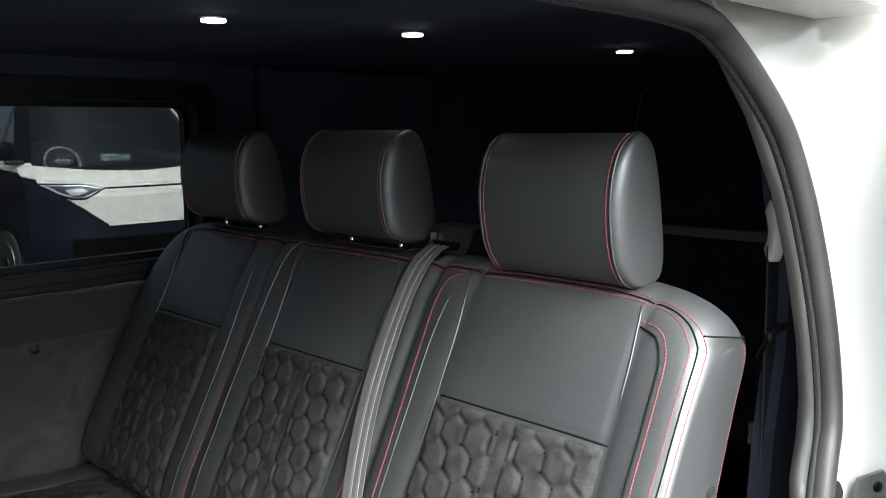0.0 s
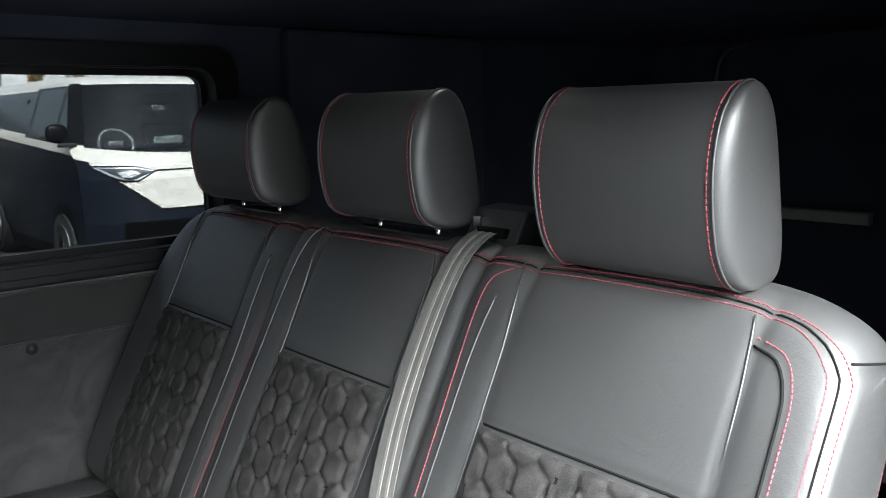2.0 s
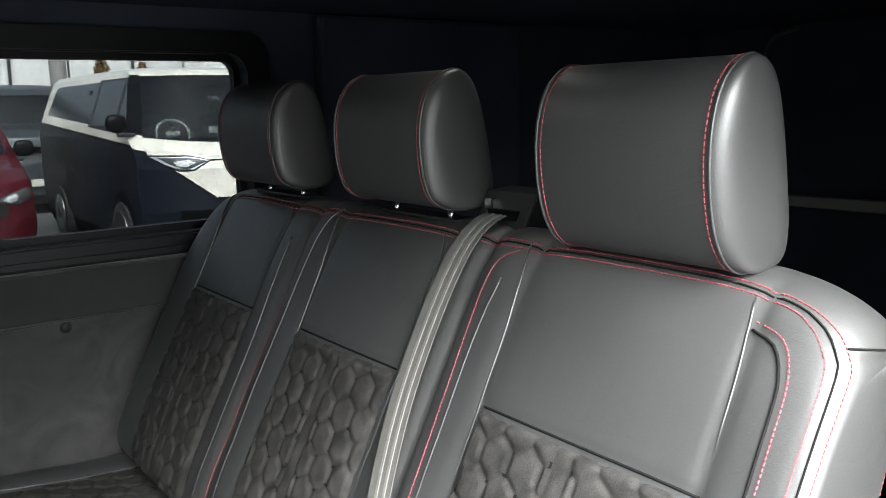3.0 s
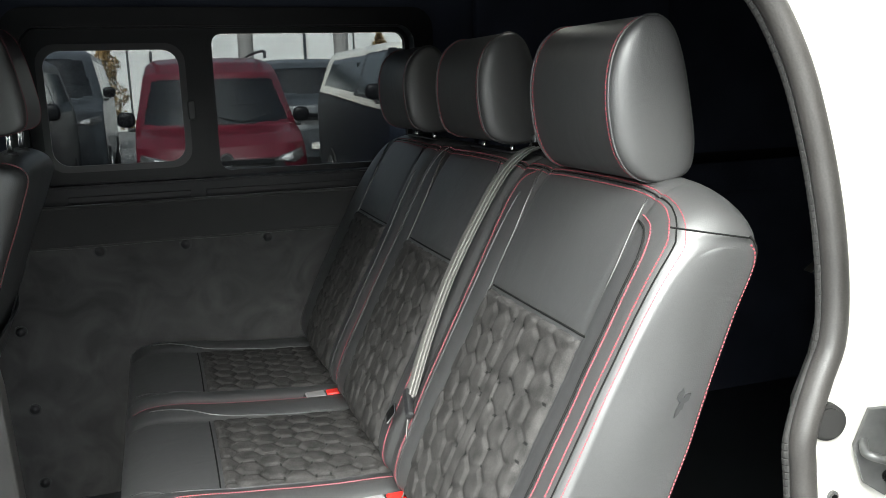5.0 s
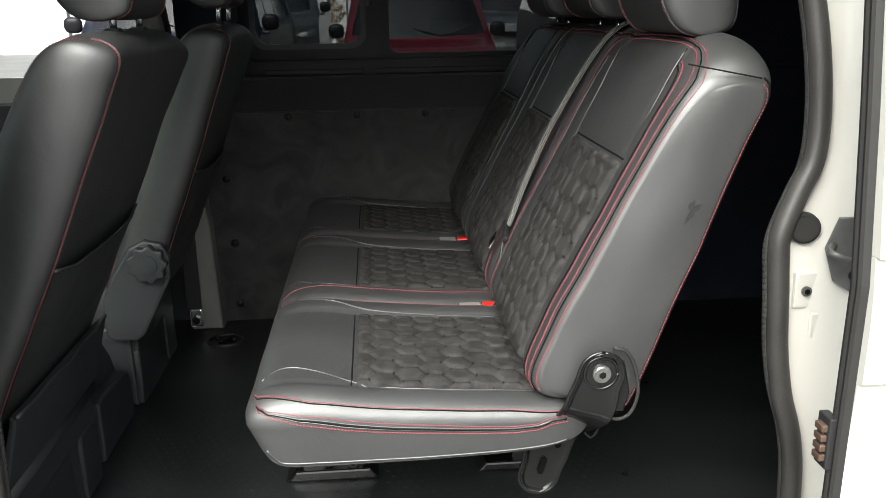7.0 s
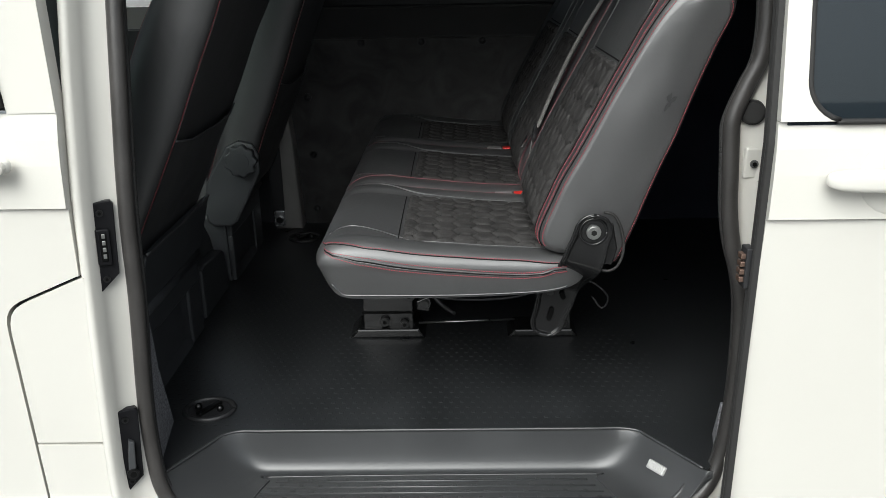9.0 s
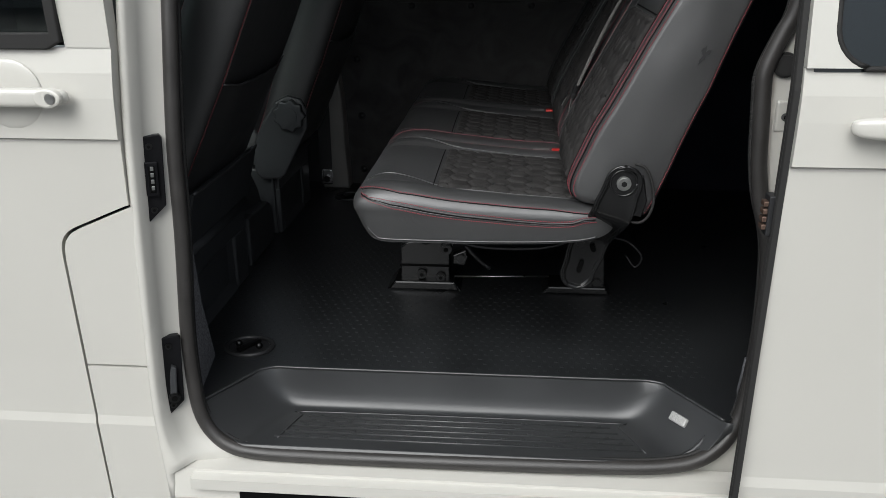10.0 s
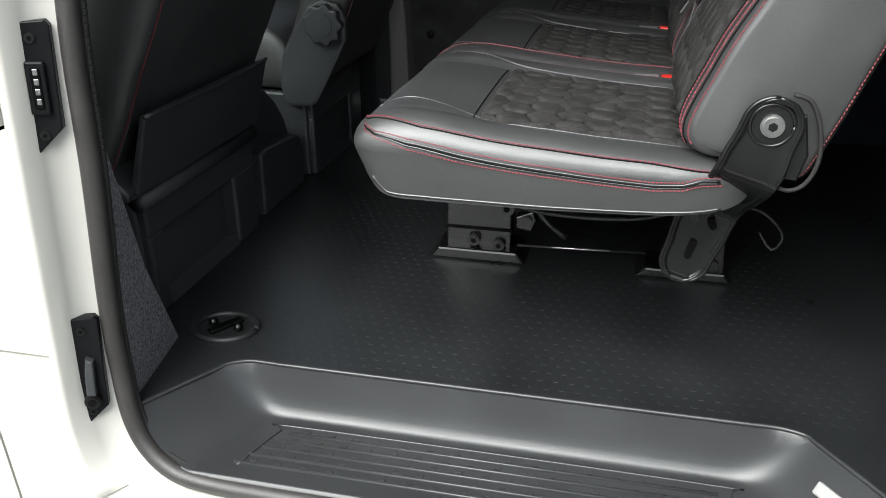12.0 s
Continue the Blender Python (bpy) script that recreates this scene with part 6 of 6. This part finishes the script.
def rear_belt():
    """The third-row belt on the near C pillar lining."""
    b = empty("pillar_belt", "black belt with a white guide cover on the rear pillar", "seat belt", at=(1.302, 0.285, 0.918))
    v, f = tube(smooth_line([(1.284, 0.293, 0.993), (1.276, 0.285, 1.008), (1.272, 0.281, 1.028), (1.274, 0.285, 1.052), (1.286, 0.295, 1.066)], 0.006), 0.012, 14, flat=(0.020, 0.030))
    part("guide_cover", mesh_from("guide_cover", v, f, WHITE_PLASTIC), parent=b, label="white plastic guide cover")
    tube_part("webbing", [(1.290, 0.293, 1.008), (1.294, 0.293, 0.868), (1.298, 0.293, 0.568), (1.300, 0.293, 0.118)], 0.01, WEBBING_DARK, b, flat=(0.044, 0.004), up=(0, 1, 0))
    tube_part("tongue", smooth_line([(1.314, 0.281, 0.876), (1.300, 0.279, 0.880), (1.278, 0.281, 0.875), (1.266, 0.287, 0.868)], 0.006), 0.0065, PLASTIC, b, seg=10)
    part("tongue_blade", prism([(1.222, 0.846), (1.262, 0.874), (1.272, 0.864), (1.236, 0.840)], 1, 0.283, 0.286, 0.001), CHROME, b)


rear_belt()


def ceiling_lamps():
    lamp = empty("ceiling_spot", "small round LED ceiling spotlight, lit", "lamp", "ceiling spotlights", at=(0.738, 0.955, 1.365))
    part("bezel", disc((0.738, 0.955, 1.3625), (0, 0, 1), 0.026, 0.006, 28, 0.002), CHROME, lamp)
    part("lens", disc((0.738, 0.955, 1.3585), (0, 0, 1), 0.019, 0.004, 28), LED, lamp, "glowing frosted lens")
    for x, y in ((1.115, 0.905), (1.73, 0.85)):
        copy_thing(lamp, Matrix.Translation((x, y, 1.365)))


ceiling_lamps()


# ---- outside the far window: parked vehicles, building, trees ----
def vehicle(label, cx, yf, width, length, height, nose, flank, region, colours, name="parked_van", sweep=0.40, fine=1.0):
    """A parked vehicle, nose towards -y. nose: (height, set back) of the front's middle line;
    flank: (height, share of the half width); region(x, y, h, front) names the part a spot belongs to."""
    g = ground_height(cx, yf + 1.5)
    c = empty(name, label, "vehicle", "parked vehicles", at=(cx, yf + length / 2, g))
    hs = [0.16 + (height - 0.16) * k / int(130 * fine) for k in range(int(130 * fine) + 1)]
    nf, ns = int(110 * fine), int(120 * fine)
    cols = [("f", -1 + 2 * k / nf) for k in range(nf + 1)]
    rows = []
    for h in hs:
        w = width / 2 * along(flank, h)
        row = []
        corner = yf + along(nose, h) + sweep
        tail = yf + length - 0.10 * max(0.0, h - 1.0) - 0.12 * max(0.0, 0.5 - h)
        for k in range(ns, 0, -1):
            row.append((cx - w, corner + (tail - corner) * k / ns, h, False))
        for _, s in cols:
            x = s * (1 - 0.06 * s ** 6) / 0.94
            row.append((cx + w * x, yf + along(nose, h) + sweep * abs(x) ** 3.4, h, True))
        for k in range(1, ns + 1):
            row.append((cx + w, corner + (tail - corner) * k / ns, h, False))
        rows.append(row)
    n = len(rows[0])
    shells = {}
    for j in range(len(rows) - 1):
        for i in range(n):
            i2 = (i + 1) % n
            q = (rows[j][i], rows[j][i2], rows[j + 1][i2], rows[j + 1][i])
            back = i == n - 1
            m = [sum(p[a] for p in q) / 4 for a in range(3)]
            key = "body" if back else region(m[0] - cx, m[1] - yf, m[2], q[0][3] and q[1][3])
            vs, fs, seen = shells.setdefault(key, ([], [], {}))
            ids = []
            for a, b in ((j, i), (j, i2), (j + 1, i2), (j + 1, i)):
                if (a, b) not in seen:
                    seen[(a, b)] = len(vs)
                    p = rows[a][b]
                    vs.append((p[0], p[1], g + p[2]))
                ids.append(seen[(a, b)])
            fs.append(tuple(ids))
    vs, fs, seen = shells.setdefault("roof", ([], [], {}))
    k0 = len(vs)
    vs += [(p[0], p[1], g + p[2]) for p in rows[-1]]
    fs.append(tuple(range(k0, k0 + n)))
    for key in sorted(shells):
        vs, fs, _ = shells[key]
        me = mesh_from(key, vs, fs, colours[key])
        me.polygons[len(fs) - 1].use_smooth = False
        part(key, me, parent=c)
    w = width / 2
    for s in (-1, 1):
        for yy in (0.98, length - 0.9):
            whl = part("wheel", disc((cx + s * (w - 0.085), yf + yy, g + 0.34), (1, 0, 0), 0.345, 0.22, 32, 0.03), TYRE, c)
            part("rim", disc((cx + s * (w + 0.028), yf + yy, g + 0.34), (1, 0, 0), 0.22, 0.02, 24, 0.005), BOLT, whl)
            part("hub", disc((cx + s * (w + 0.036), yf + yy, g + 0.34), (1, 0, 0), 0.07, 0.02, 16, 0.005), DARK_BOLT, whl)
    return c, g


def wing_mirrors(c, g, cx, w, y, h):
    for s in (-1, 1):
        bm = bmesh.new()
        r = bmesh.ops.create_uvsphere(bm, u_segments=20, v_segments=14, radius=1.0)
        for v in bm.verts:
            q = [math.copysign(abs(a) ** 0.7, a) for a in v.co]
            v.co = Vector((cx + s * (w + 0.12) + 0.095 * q[0], y + 0.05 * q[1], g + h + 0.085 * q[2]))
        m = part("mirror", bm, GLOSS_BLACK, c, smooth=True)
        part("mirror_arm", boxed((cx + s * (w + 0.03) - 0.08, y - 0.03, g + h - 0.13), (cx + s * (w + 0.03) + 0.08, y + 0.05, g + h - 0.09), 0.012), PLASTIC, m)


def lamp_face(nm, pts, cx, yf, g, w, nose, sweep, mat, c, lift, s):
    """A lamp lens laid over the rounded front: outline points (x from the middle, height)."""
    mx, mz = sum(p[0] for p in pts) / len(pts), sum(p[1] for p in pts) / len(pts)
    rings = []
    for f in (1.0, 0.66, 0.33):
        rings.append([(mx + (a - mx) * f, mz + (b - mz) * f) for a, b in pts])
    def place(a, b, d):
        return Vector((cx + s * a, yf + along(nose, b) + sweep * (a / w) ** 3.4 - d * 0.8, g + b))
    verts, faces = [], []
    n = len(pts)
    for ring, d in zip(rings, (lift, lift + 0.008, lift + 0.012)):
        verts += [place(a, b, d) for a, b in ring]
    verts.append(place(mx, mz, lift + 0.013))
    for k in range(2):
        for i in range(n):
            faces.append((k * n + i, k * n + (i + 1) % n, (k + 1) * n + (i + 1) % n, (k + 1) * n + i))
    for i in range(n):
        faces.append((2 * n + i, 2 * n + (i + 1) % n, 3 * n))
    return part(nm, mesh_from(nm, verts, faces, mat), parent=c)


def dense(pts, step=0.04):
    out = []
    for a, b in zip(pts, pts[1:] + pts[:1]):
        k = max(1, int(math.hypot(b[0] - a[0], b[1] - a[1]) / step))
        out += [(a[0] + (b[0] - a[0]) * i / k, a[1] + (b[1] - a[1]) * i / k) for i in range(k)]
    return out


def plain_region(base, top, waist, doors, low=0.30):
    """Parts of a one-colour van: windscreen, side glass, black lower edge."""
    def region(x, y, h, front):
        a = abs(x)
        if h < low:
            return "bumper"
        if h > top:
            return "roof"
        if front:
            edge = 0.80 - 0.14 * (h - base) / (top - base)
            if h > base + 0.05 * a * a and a < edge and h < top - 0.02 - 0.03 * a * a:
                return "windscreen"
            if h < base - 0.34 and h > base - 0.52 and a < 0.62:
                return "grille"
            return "body"
        if h > waist and h < top - 0.03:
            for y0, y1 in doors:
                if y0 + 0.45 * max(0.0, h - waist) * (y0 < 1.3) < y < y1:
                    return "side_window"
        return "body"
    return region


def one_colour(label, cx, yf, width, length, height, base, paint, name="parked_van", rails=False, fine=0.6, header=0.17):
    slope = (height - base) * 0.9
    nose = [(0.16, 0.10), (0.30, 0.02), (0.55, 0.0), (0.78, 0.02), (base - 0.18, 0.12), (base - 0.08, 0.30), (base, 0.62), (height - 0.20, 0.62 + slope * 0.62), (height - 0.08, 0.62 + slope), (height - 0.02, 1.7), (height, 2.0)]
    flank = [(0.16, 0.92), (0.45, 1.0), (base, 0.99), (height - 0.25, 0.86), (height - 0.10, 0.81), (height - 0.03, 0.72), (height, 0.62)]
    colours = {"body": paint, "roof": paint, "bumper": PLASTIC, "windscreen": SCREEN, "side_window": CAR_GLASS, "grille": PLASTIC}
    c, g = vehicle(label, cx, yf, width, length, height, nose, flank, plain_region(base + 0.02, height - header, base + 0.05, ((1.0, 1.75), (1.85, 2.75), (2.85, length - 0.3))), colours, name, 0.34, fine)
    w = width / 2
    wing_mirrors(c, g, cx, w - 0.04, yf + 1.05, base + 0.10)
    for s in (-1, 1):
        lamp = dense([(w * 0.58, base - 0.35), (w * 0.64, base - 0.30), (w * 0.95, base - 0.24), (w * 0.96, base - 0.33), (w * 0.82, base - 0.39)])
        lamp_face("headlight", lamp, cx, yf, g, w, nose, 0.34, HEADLAMP, c, 0.012, s)
        bowl = dense([(w * 0.64, base - 0.335), (w * 0.70, base - 0.300), (w * 0.80, base - 0.285), (w * 0.80, base - 0.345), (w * 0.72, base - 0.365)], 0.03)
        lamp_face("lamp_bowl", bowl, cx, yf, g, w, nose, 0.34, LENS, c, 0.030, s)
        wiper = [(cx + s * 0.02 + 0.30 * k / 4 * (1 if s > 0 else -1) + 0.25, yf + along(nose, base + 0.05 + 0.02 * k) - 0.015, g + base + 0.05 + 0.02 * k) for k in range(5)]
        tube_part("wiper", wiper, 0.009, PLASTIC, c, seg=6)
    part("grille_bar", boxed((cx - w * 0.56, yf - 0.012, g + base - 0.375), (cx + w * 0.56, yf + 0.03, g + base - 0.315), 0.01), GLOSS_BLACK, c)
    part("number_plate", boxed((cx - 0.26, yf - 0.022, g + 0.44), (cx + 0.26, yf - 0.004, g + 0.55), 0.004), WHITE_PLASTIC, c)
    inside(c, g, cx, yf, w, base, length)
    if rails:
        for s in (-1, 1):
            x = cx + s * (w - 0.24)
            tube_part("roof_rail", smooth_line([(x, yf + 1.5, g + height - 0.03), (x, yf + 1.7, g + height + 0.06), (x, yf + length - 0.8, g + height + 0.06), (x, yf + length - 0.6, g + height - 0.03)], 0.1), 0.018, PLASTIC, c, seg=8)
    return c, g, nose


def inside(c, g, cx, yf, w, base, length):
    """Dashboard and two seat backs behind the windscreen."""
    part("dashboard", boxed((cx - w * 0.8, yf + 0.60, g + base - 0.12), (cx + w * 0.8, yf + 1.25, g + base - 0.03), 0.03), PLASTIC, c)
    part("cabin_back", boxed((cx - w * 0.86, yf + 2.3, g + 0.4), (cx + w * 0.86, yf + 2.35, g + base + 0.5)), PLASTIC, c)
    for s in (-0.42, 0.42):
        part("seat_back", boxed((cx + s - 0.23, yf + 1.75, g + base - 0.4), (cx + s + 0.23, yf + 1.9, g + base + 0.22), 0.06), PLASTIC, c)
        part("seat_headrest", boxed((cx + s - 0.12, yf + 1.78, g + base + 0.25), (cx + s + 0.12, yf + 1.88, g + base + 0.42), 0.04), PLASTIC, c)


def minibus():
    cx, yf, w = 3.70, 7.375, 0.99
    nose = [(0.16, 0.12), (0.34, 0.03), (0.60, -0.01), (0.72, 0.0), (1.0, 0.02), (1.12, 0.06), (1.20, 0.13), (1.28, 0.24), (1.88, 0.72), (1.935, 0.84), (1.965, 1.03), (1.985, 1.6)]
    flank = [(0.16, 0.93), (0.45, 1.0), (1.25, 1.0), (1.40, 0.975), (1.80, 0.83), (1.91, 0.77), (1.965, 0.70), (1.985, 0.60)]

    def region(x, y, h, front):
        a = abs(x)
        belt = 1.215 + 0.053 * (y - 0.4)
        if h > 1.895:
            return "roof"
        if front:
            base = 1.225 + 0.085 * a * a
            if h > base:
                if a < 0.90 - 0.30 * (h - 1.25):
                    return "windscreen" if h < 1.875 else "roof"
                return "pillar" if h > base + 0.02 else "front_panel"
            low = 0.72 if a < 0.40 else 0.72 + 0.80 * (a - 0.40)
            if a > 0.90:
                low = max(low, 1.16 + 0.25 * (a - 0.90))
            if abs(h - low) < 0.008:
                return "shut_line"
            if h > low:
                return "light_strip" if a < 0.42 and abs(h - 1.075) < 0.009 else "front_panel"
            if h < 0.62 and h > 0.34 and a < 0.72:
                return "lower_grille"
            return "body"
        if 0.62 < y < 1.36 and (y - 0.98) ** 2 + (h - 0.36) ** 2 < 0.41 ** 2:
            return "wheel_arch"
        if h < 0.30:
            return "lower_grille"
        if h > belt:
            glass_low = 1.29 + 0.05 * (y - 0.3)
            if h > glass_low + 0.03 and h < 1.85:
                lean = 0.55 * (1.85 - h)
                if 0.72 - lean < y < 1.05:
                    return "side_window"
                if 1.15 < y < 1.95 or 2.05 < y < 4.12 - 0.45 * (h - 1.5):
                    return "side_window"
                if y < 2.1:
                    return "pillar"
            if h > glass_low and y < 2.1 and h < 1.87:
                return "pillar"
            return "belt_band"
        if abs(h - belt) < 0.012:
            return "shut_line"
        for d in (1.10, 2.02, 3.1):
            if abs(y - d) < 0.008:
                return "shut_line"
        return "body"
    colours = {"body": CAR_NAVY, "roof": CAR_WHITE, "windscreen": SCREEN, "pillar": GLOSS_BLACK, "front_panel": CAR_WHITE, "belt_band": CAR_WHITE, "shut_line": SEAM,
               "light_strip": SEAM, "side_window": CAR_GLASS, "lower_grille": SEAM, "wheel_arch": SEAM}
    c, g = vehicle("black and white two-tone electric minibus, parked nose in", cx, yf, 2 * w, 4.4, 1.985, nose, flank, region, colours, sweep=0.40, fine=2.6)
    wing_mirrors(c, g, cx, w - 0.02, yf + 0.62, 1.43)
    for s in (-1, 1):
        outline = dense([(0.41, 1.075), (0.58, 0.980), (0.70, 0.980), (0.80, 1.03), (0.935, 1.135), (0.60, 1.125)])
        lamp_face("headlight_rim", outline, cx, yf, g, w, nose, 0.40, GLOSS_BLACK, c, 0.006, s)
        lamp_face("headlight", dense([(0.44, 1.075), (0.59, 0.992), (0.69, 0.992), (0.79, 1.04), (0.90, 1.120), (0.60, 1.113)]), cx, yf, g, w, nose, 0.40, CHROME, c, 0.014, s)
        lamp_face("lamp_bowl", dense([(0.45, 1.073), (0.60, 1.008), (0.68, 1.008), (0.77, 1.05), (0.85, 1.108), (0.60, 1.104)]), cx, yf, g, w, nose, 0.40, CAR_GREY, c, 0.026, s)
        lamp_face("lamp_lens", dense([(0.56, 1.055), (0.64, 1.02), (0.70, 1.02), (0.74, 1.07), (0.62, 1.09)], 0.02), cx, yf, g, w, nose, 0.40, LENS, c, 0.040, s)
    inside(c, g, cx, yf, w, 1.27, 4.4)
    ring = [(cx - 0.42 + 0.17 * math.cos(a), yf + 1.02 + 0.07 * math.sin(a), g + 1.30 + 0.14 * math.sin(a)) for a in [2 * math.pi * k / 28 for k in range(29)]]
    tube_part("steering_wheel", ring, 0.016, WHITE_PLASTIC, c, seg=8)
    part("steering_hub", boxed((cx - 0.50, yf + 1.0, g + 1.28), (cx - 0.34, yf + 1.05, g + 1.33), 0.02), WHITE_PLASTIC, c)
    part("paper_sign", boxed((cx - 0.13, yf + 0.78, g + 1.30), (cx + 0.17, yf + 0.79, g + 1.37), 0.002), WHITE_PLASTIC, c)
    # lot number on the windscreen
    curve = bpy.data.curves.new("lot_number", "FONT")
    curve.body = "136"
    curve.size = 0.085
    curve.extrude = 0.001
    tmp = new("lot_number_source", curve)
    me = bpy.data.meshes.new_from_object(tmp)
    bpy.data.objects.remove(tmp)
    me.materials.append(WHITE_PLASTIC)
    t = new("lot_number", me)
    t.parent = c
    t.matrix_local = Matrix.Translation(Vector((cx - 0.22, yf + 0.545, g + 1.625)) - c.location) @ Matrix.Rotation(radians(48), 4, "X")


def build_cars():
    c, g, nose = one_colour("dark red compact van with roof rails, parked nose in", 1.10, 8.35, 1.78, 4.4, 1.88, 1.09, CAR_RED, rails=True, fine=1.0, header=0.24)
    part("badge", disc((1.10, 8.360, g + 0.77), (0, -1, 0), 0.075, 0.02, 28, 0.004), CHROME, c, "round silver badge")
    part("badge_disc", disc((1.10, 8.348, g + 0.77), (0, -1, 0), 0.055, 0.004, 24), PLASTIC, c)
    minibus()
    one_colour("dark blue panel van, parked nose in", -1.58, 7.5, 1.92, 5.0, 1.96, 1.22, CAR_NAVY)
    one_colour("grey panel van standing in the second row", -1.25, 12.9, 1.9, 4.9, 2.22, 1.40, CAR_GREY)
    one_colour("dark grey people carrier standing in the second row", 3.20, 13.8, 1.9, 4.8, 2.02, 1.36, CAR_GREY, "parked_car")


build_cars()


def showroom():
    b = empty("showroom", "pale clad showroom building behind the parked cars", "building", at=(4, 34, 0))
    part("wall", boxed((-14, 34, -0.5), (30, 40, 4.6)), CONCRETE, b)
    part("roof", boxed((-14.4, 33.6, 4.6), (30.4, 40.4, 4.9), 0.05), GREY_PLASTIC, b)
    for k in range(9):
        x = -11.2 + k * 4.4
        part("downpipe", disc((x, 33.92, 2.0), (0, 0, 1), 0.06, 5.0, 12), CAR_GREY, b)
        part("cladding_joint", boxed((x + 2.0, 33.97, -0.4), (x + 2.07, 34.01, 4.58)), GREY_PLASTIC, b)
    # thick plain columns in front of the building, with no lamp on them
    for x in (2.60, 4.88, 9.2):
        p = empty("pale_column", "thick pale grey column in front of the building", "post", "car park posts", at=(x, 20, -0.4))
        part("pole", disc((x, 20, 2.2), (0, 0, 1), 0.18, 5.0, 16), LIGHT_PLASTIC, p)
        part("foot", disc((x, 20, -0.32), (0, 0, 1), 0.26, 0.18, 16, 0.02), LIGHT_PLASTIC, p)


showroom()


def conifer(x, y, h, seed):
    rng = random.Random(seed)
    g = ground_height(x, y)
    t = empty("tree", "slim tree with thin yellow-brown autumn foliage", "tree", "trees by the building", at=(x, y, g))
    part("trunk", disc((x, y, g + h * 0.45), (0, 0, 1), 0.10, h * 0.9, 10, r2=0.02), BARK, t)
    verts, faces = [], []
    for k in range(2600):
        u = rng.random()
        z = g + 0.5 + (h - 0.5) * u
        r = (0.75 * (1 - u) + 0.12) * math.sqrt(rng.random()) * (0.75 + 0.25 * math.sin(u * 23))
        a = rng.random() * 2 * math.pi
        p = Vector((x + r * math.cos(a), y + r * math.sin(a), z))
        s = 0.03 + 0.04 * rng.random()
        e = Euler((rng.random() * 6, rng.random() * 6, rng.random() * 6)).to_matrix()
        k0 = len(verts)
        for q in ((-s, 0, 0), (0, -s * 0.5, 0), (s, 0, 0), (0, s * 0.5, 0)):
            verts.append(p + e @ Vector(q))
        faces.append((k0, k0 + 1, k0 + 2, k0 + 3))
    part("crown", mesh_from("crown", verts, faces, LEAVES, smooth=False), parent=t)


conifer(-0.70, 23.5, 3.3, 3)
conifer(-1.45, 24.5, 2.9, 4)
conifer(6.9, 24.0, 3.0, 5)
conifer(8.2, 24.6, 2.9, 6)
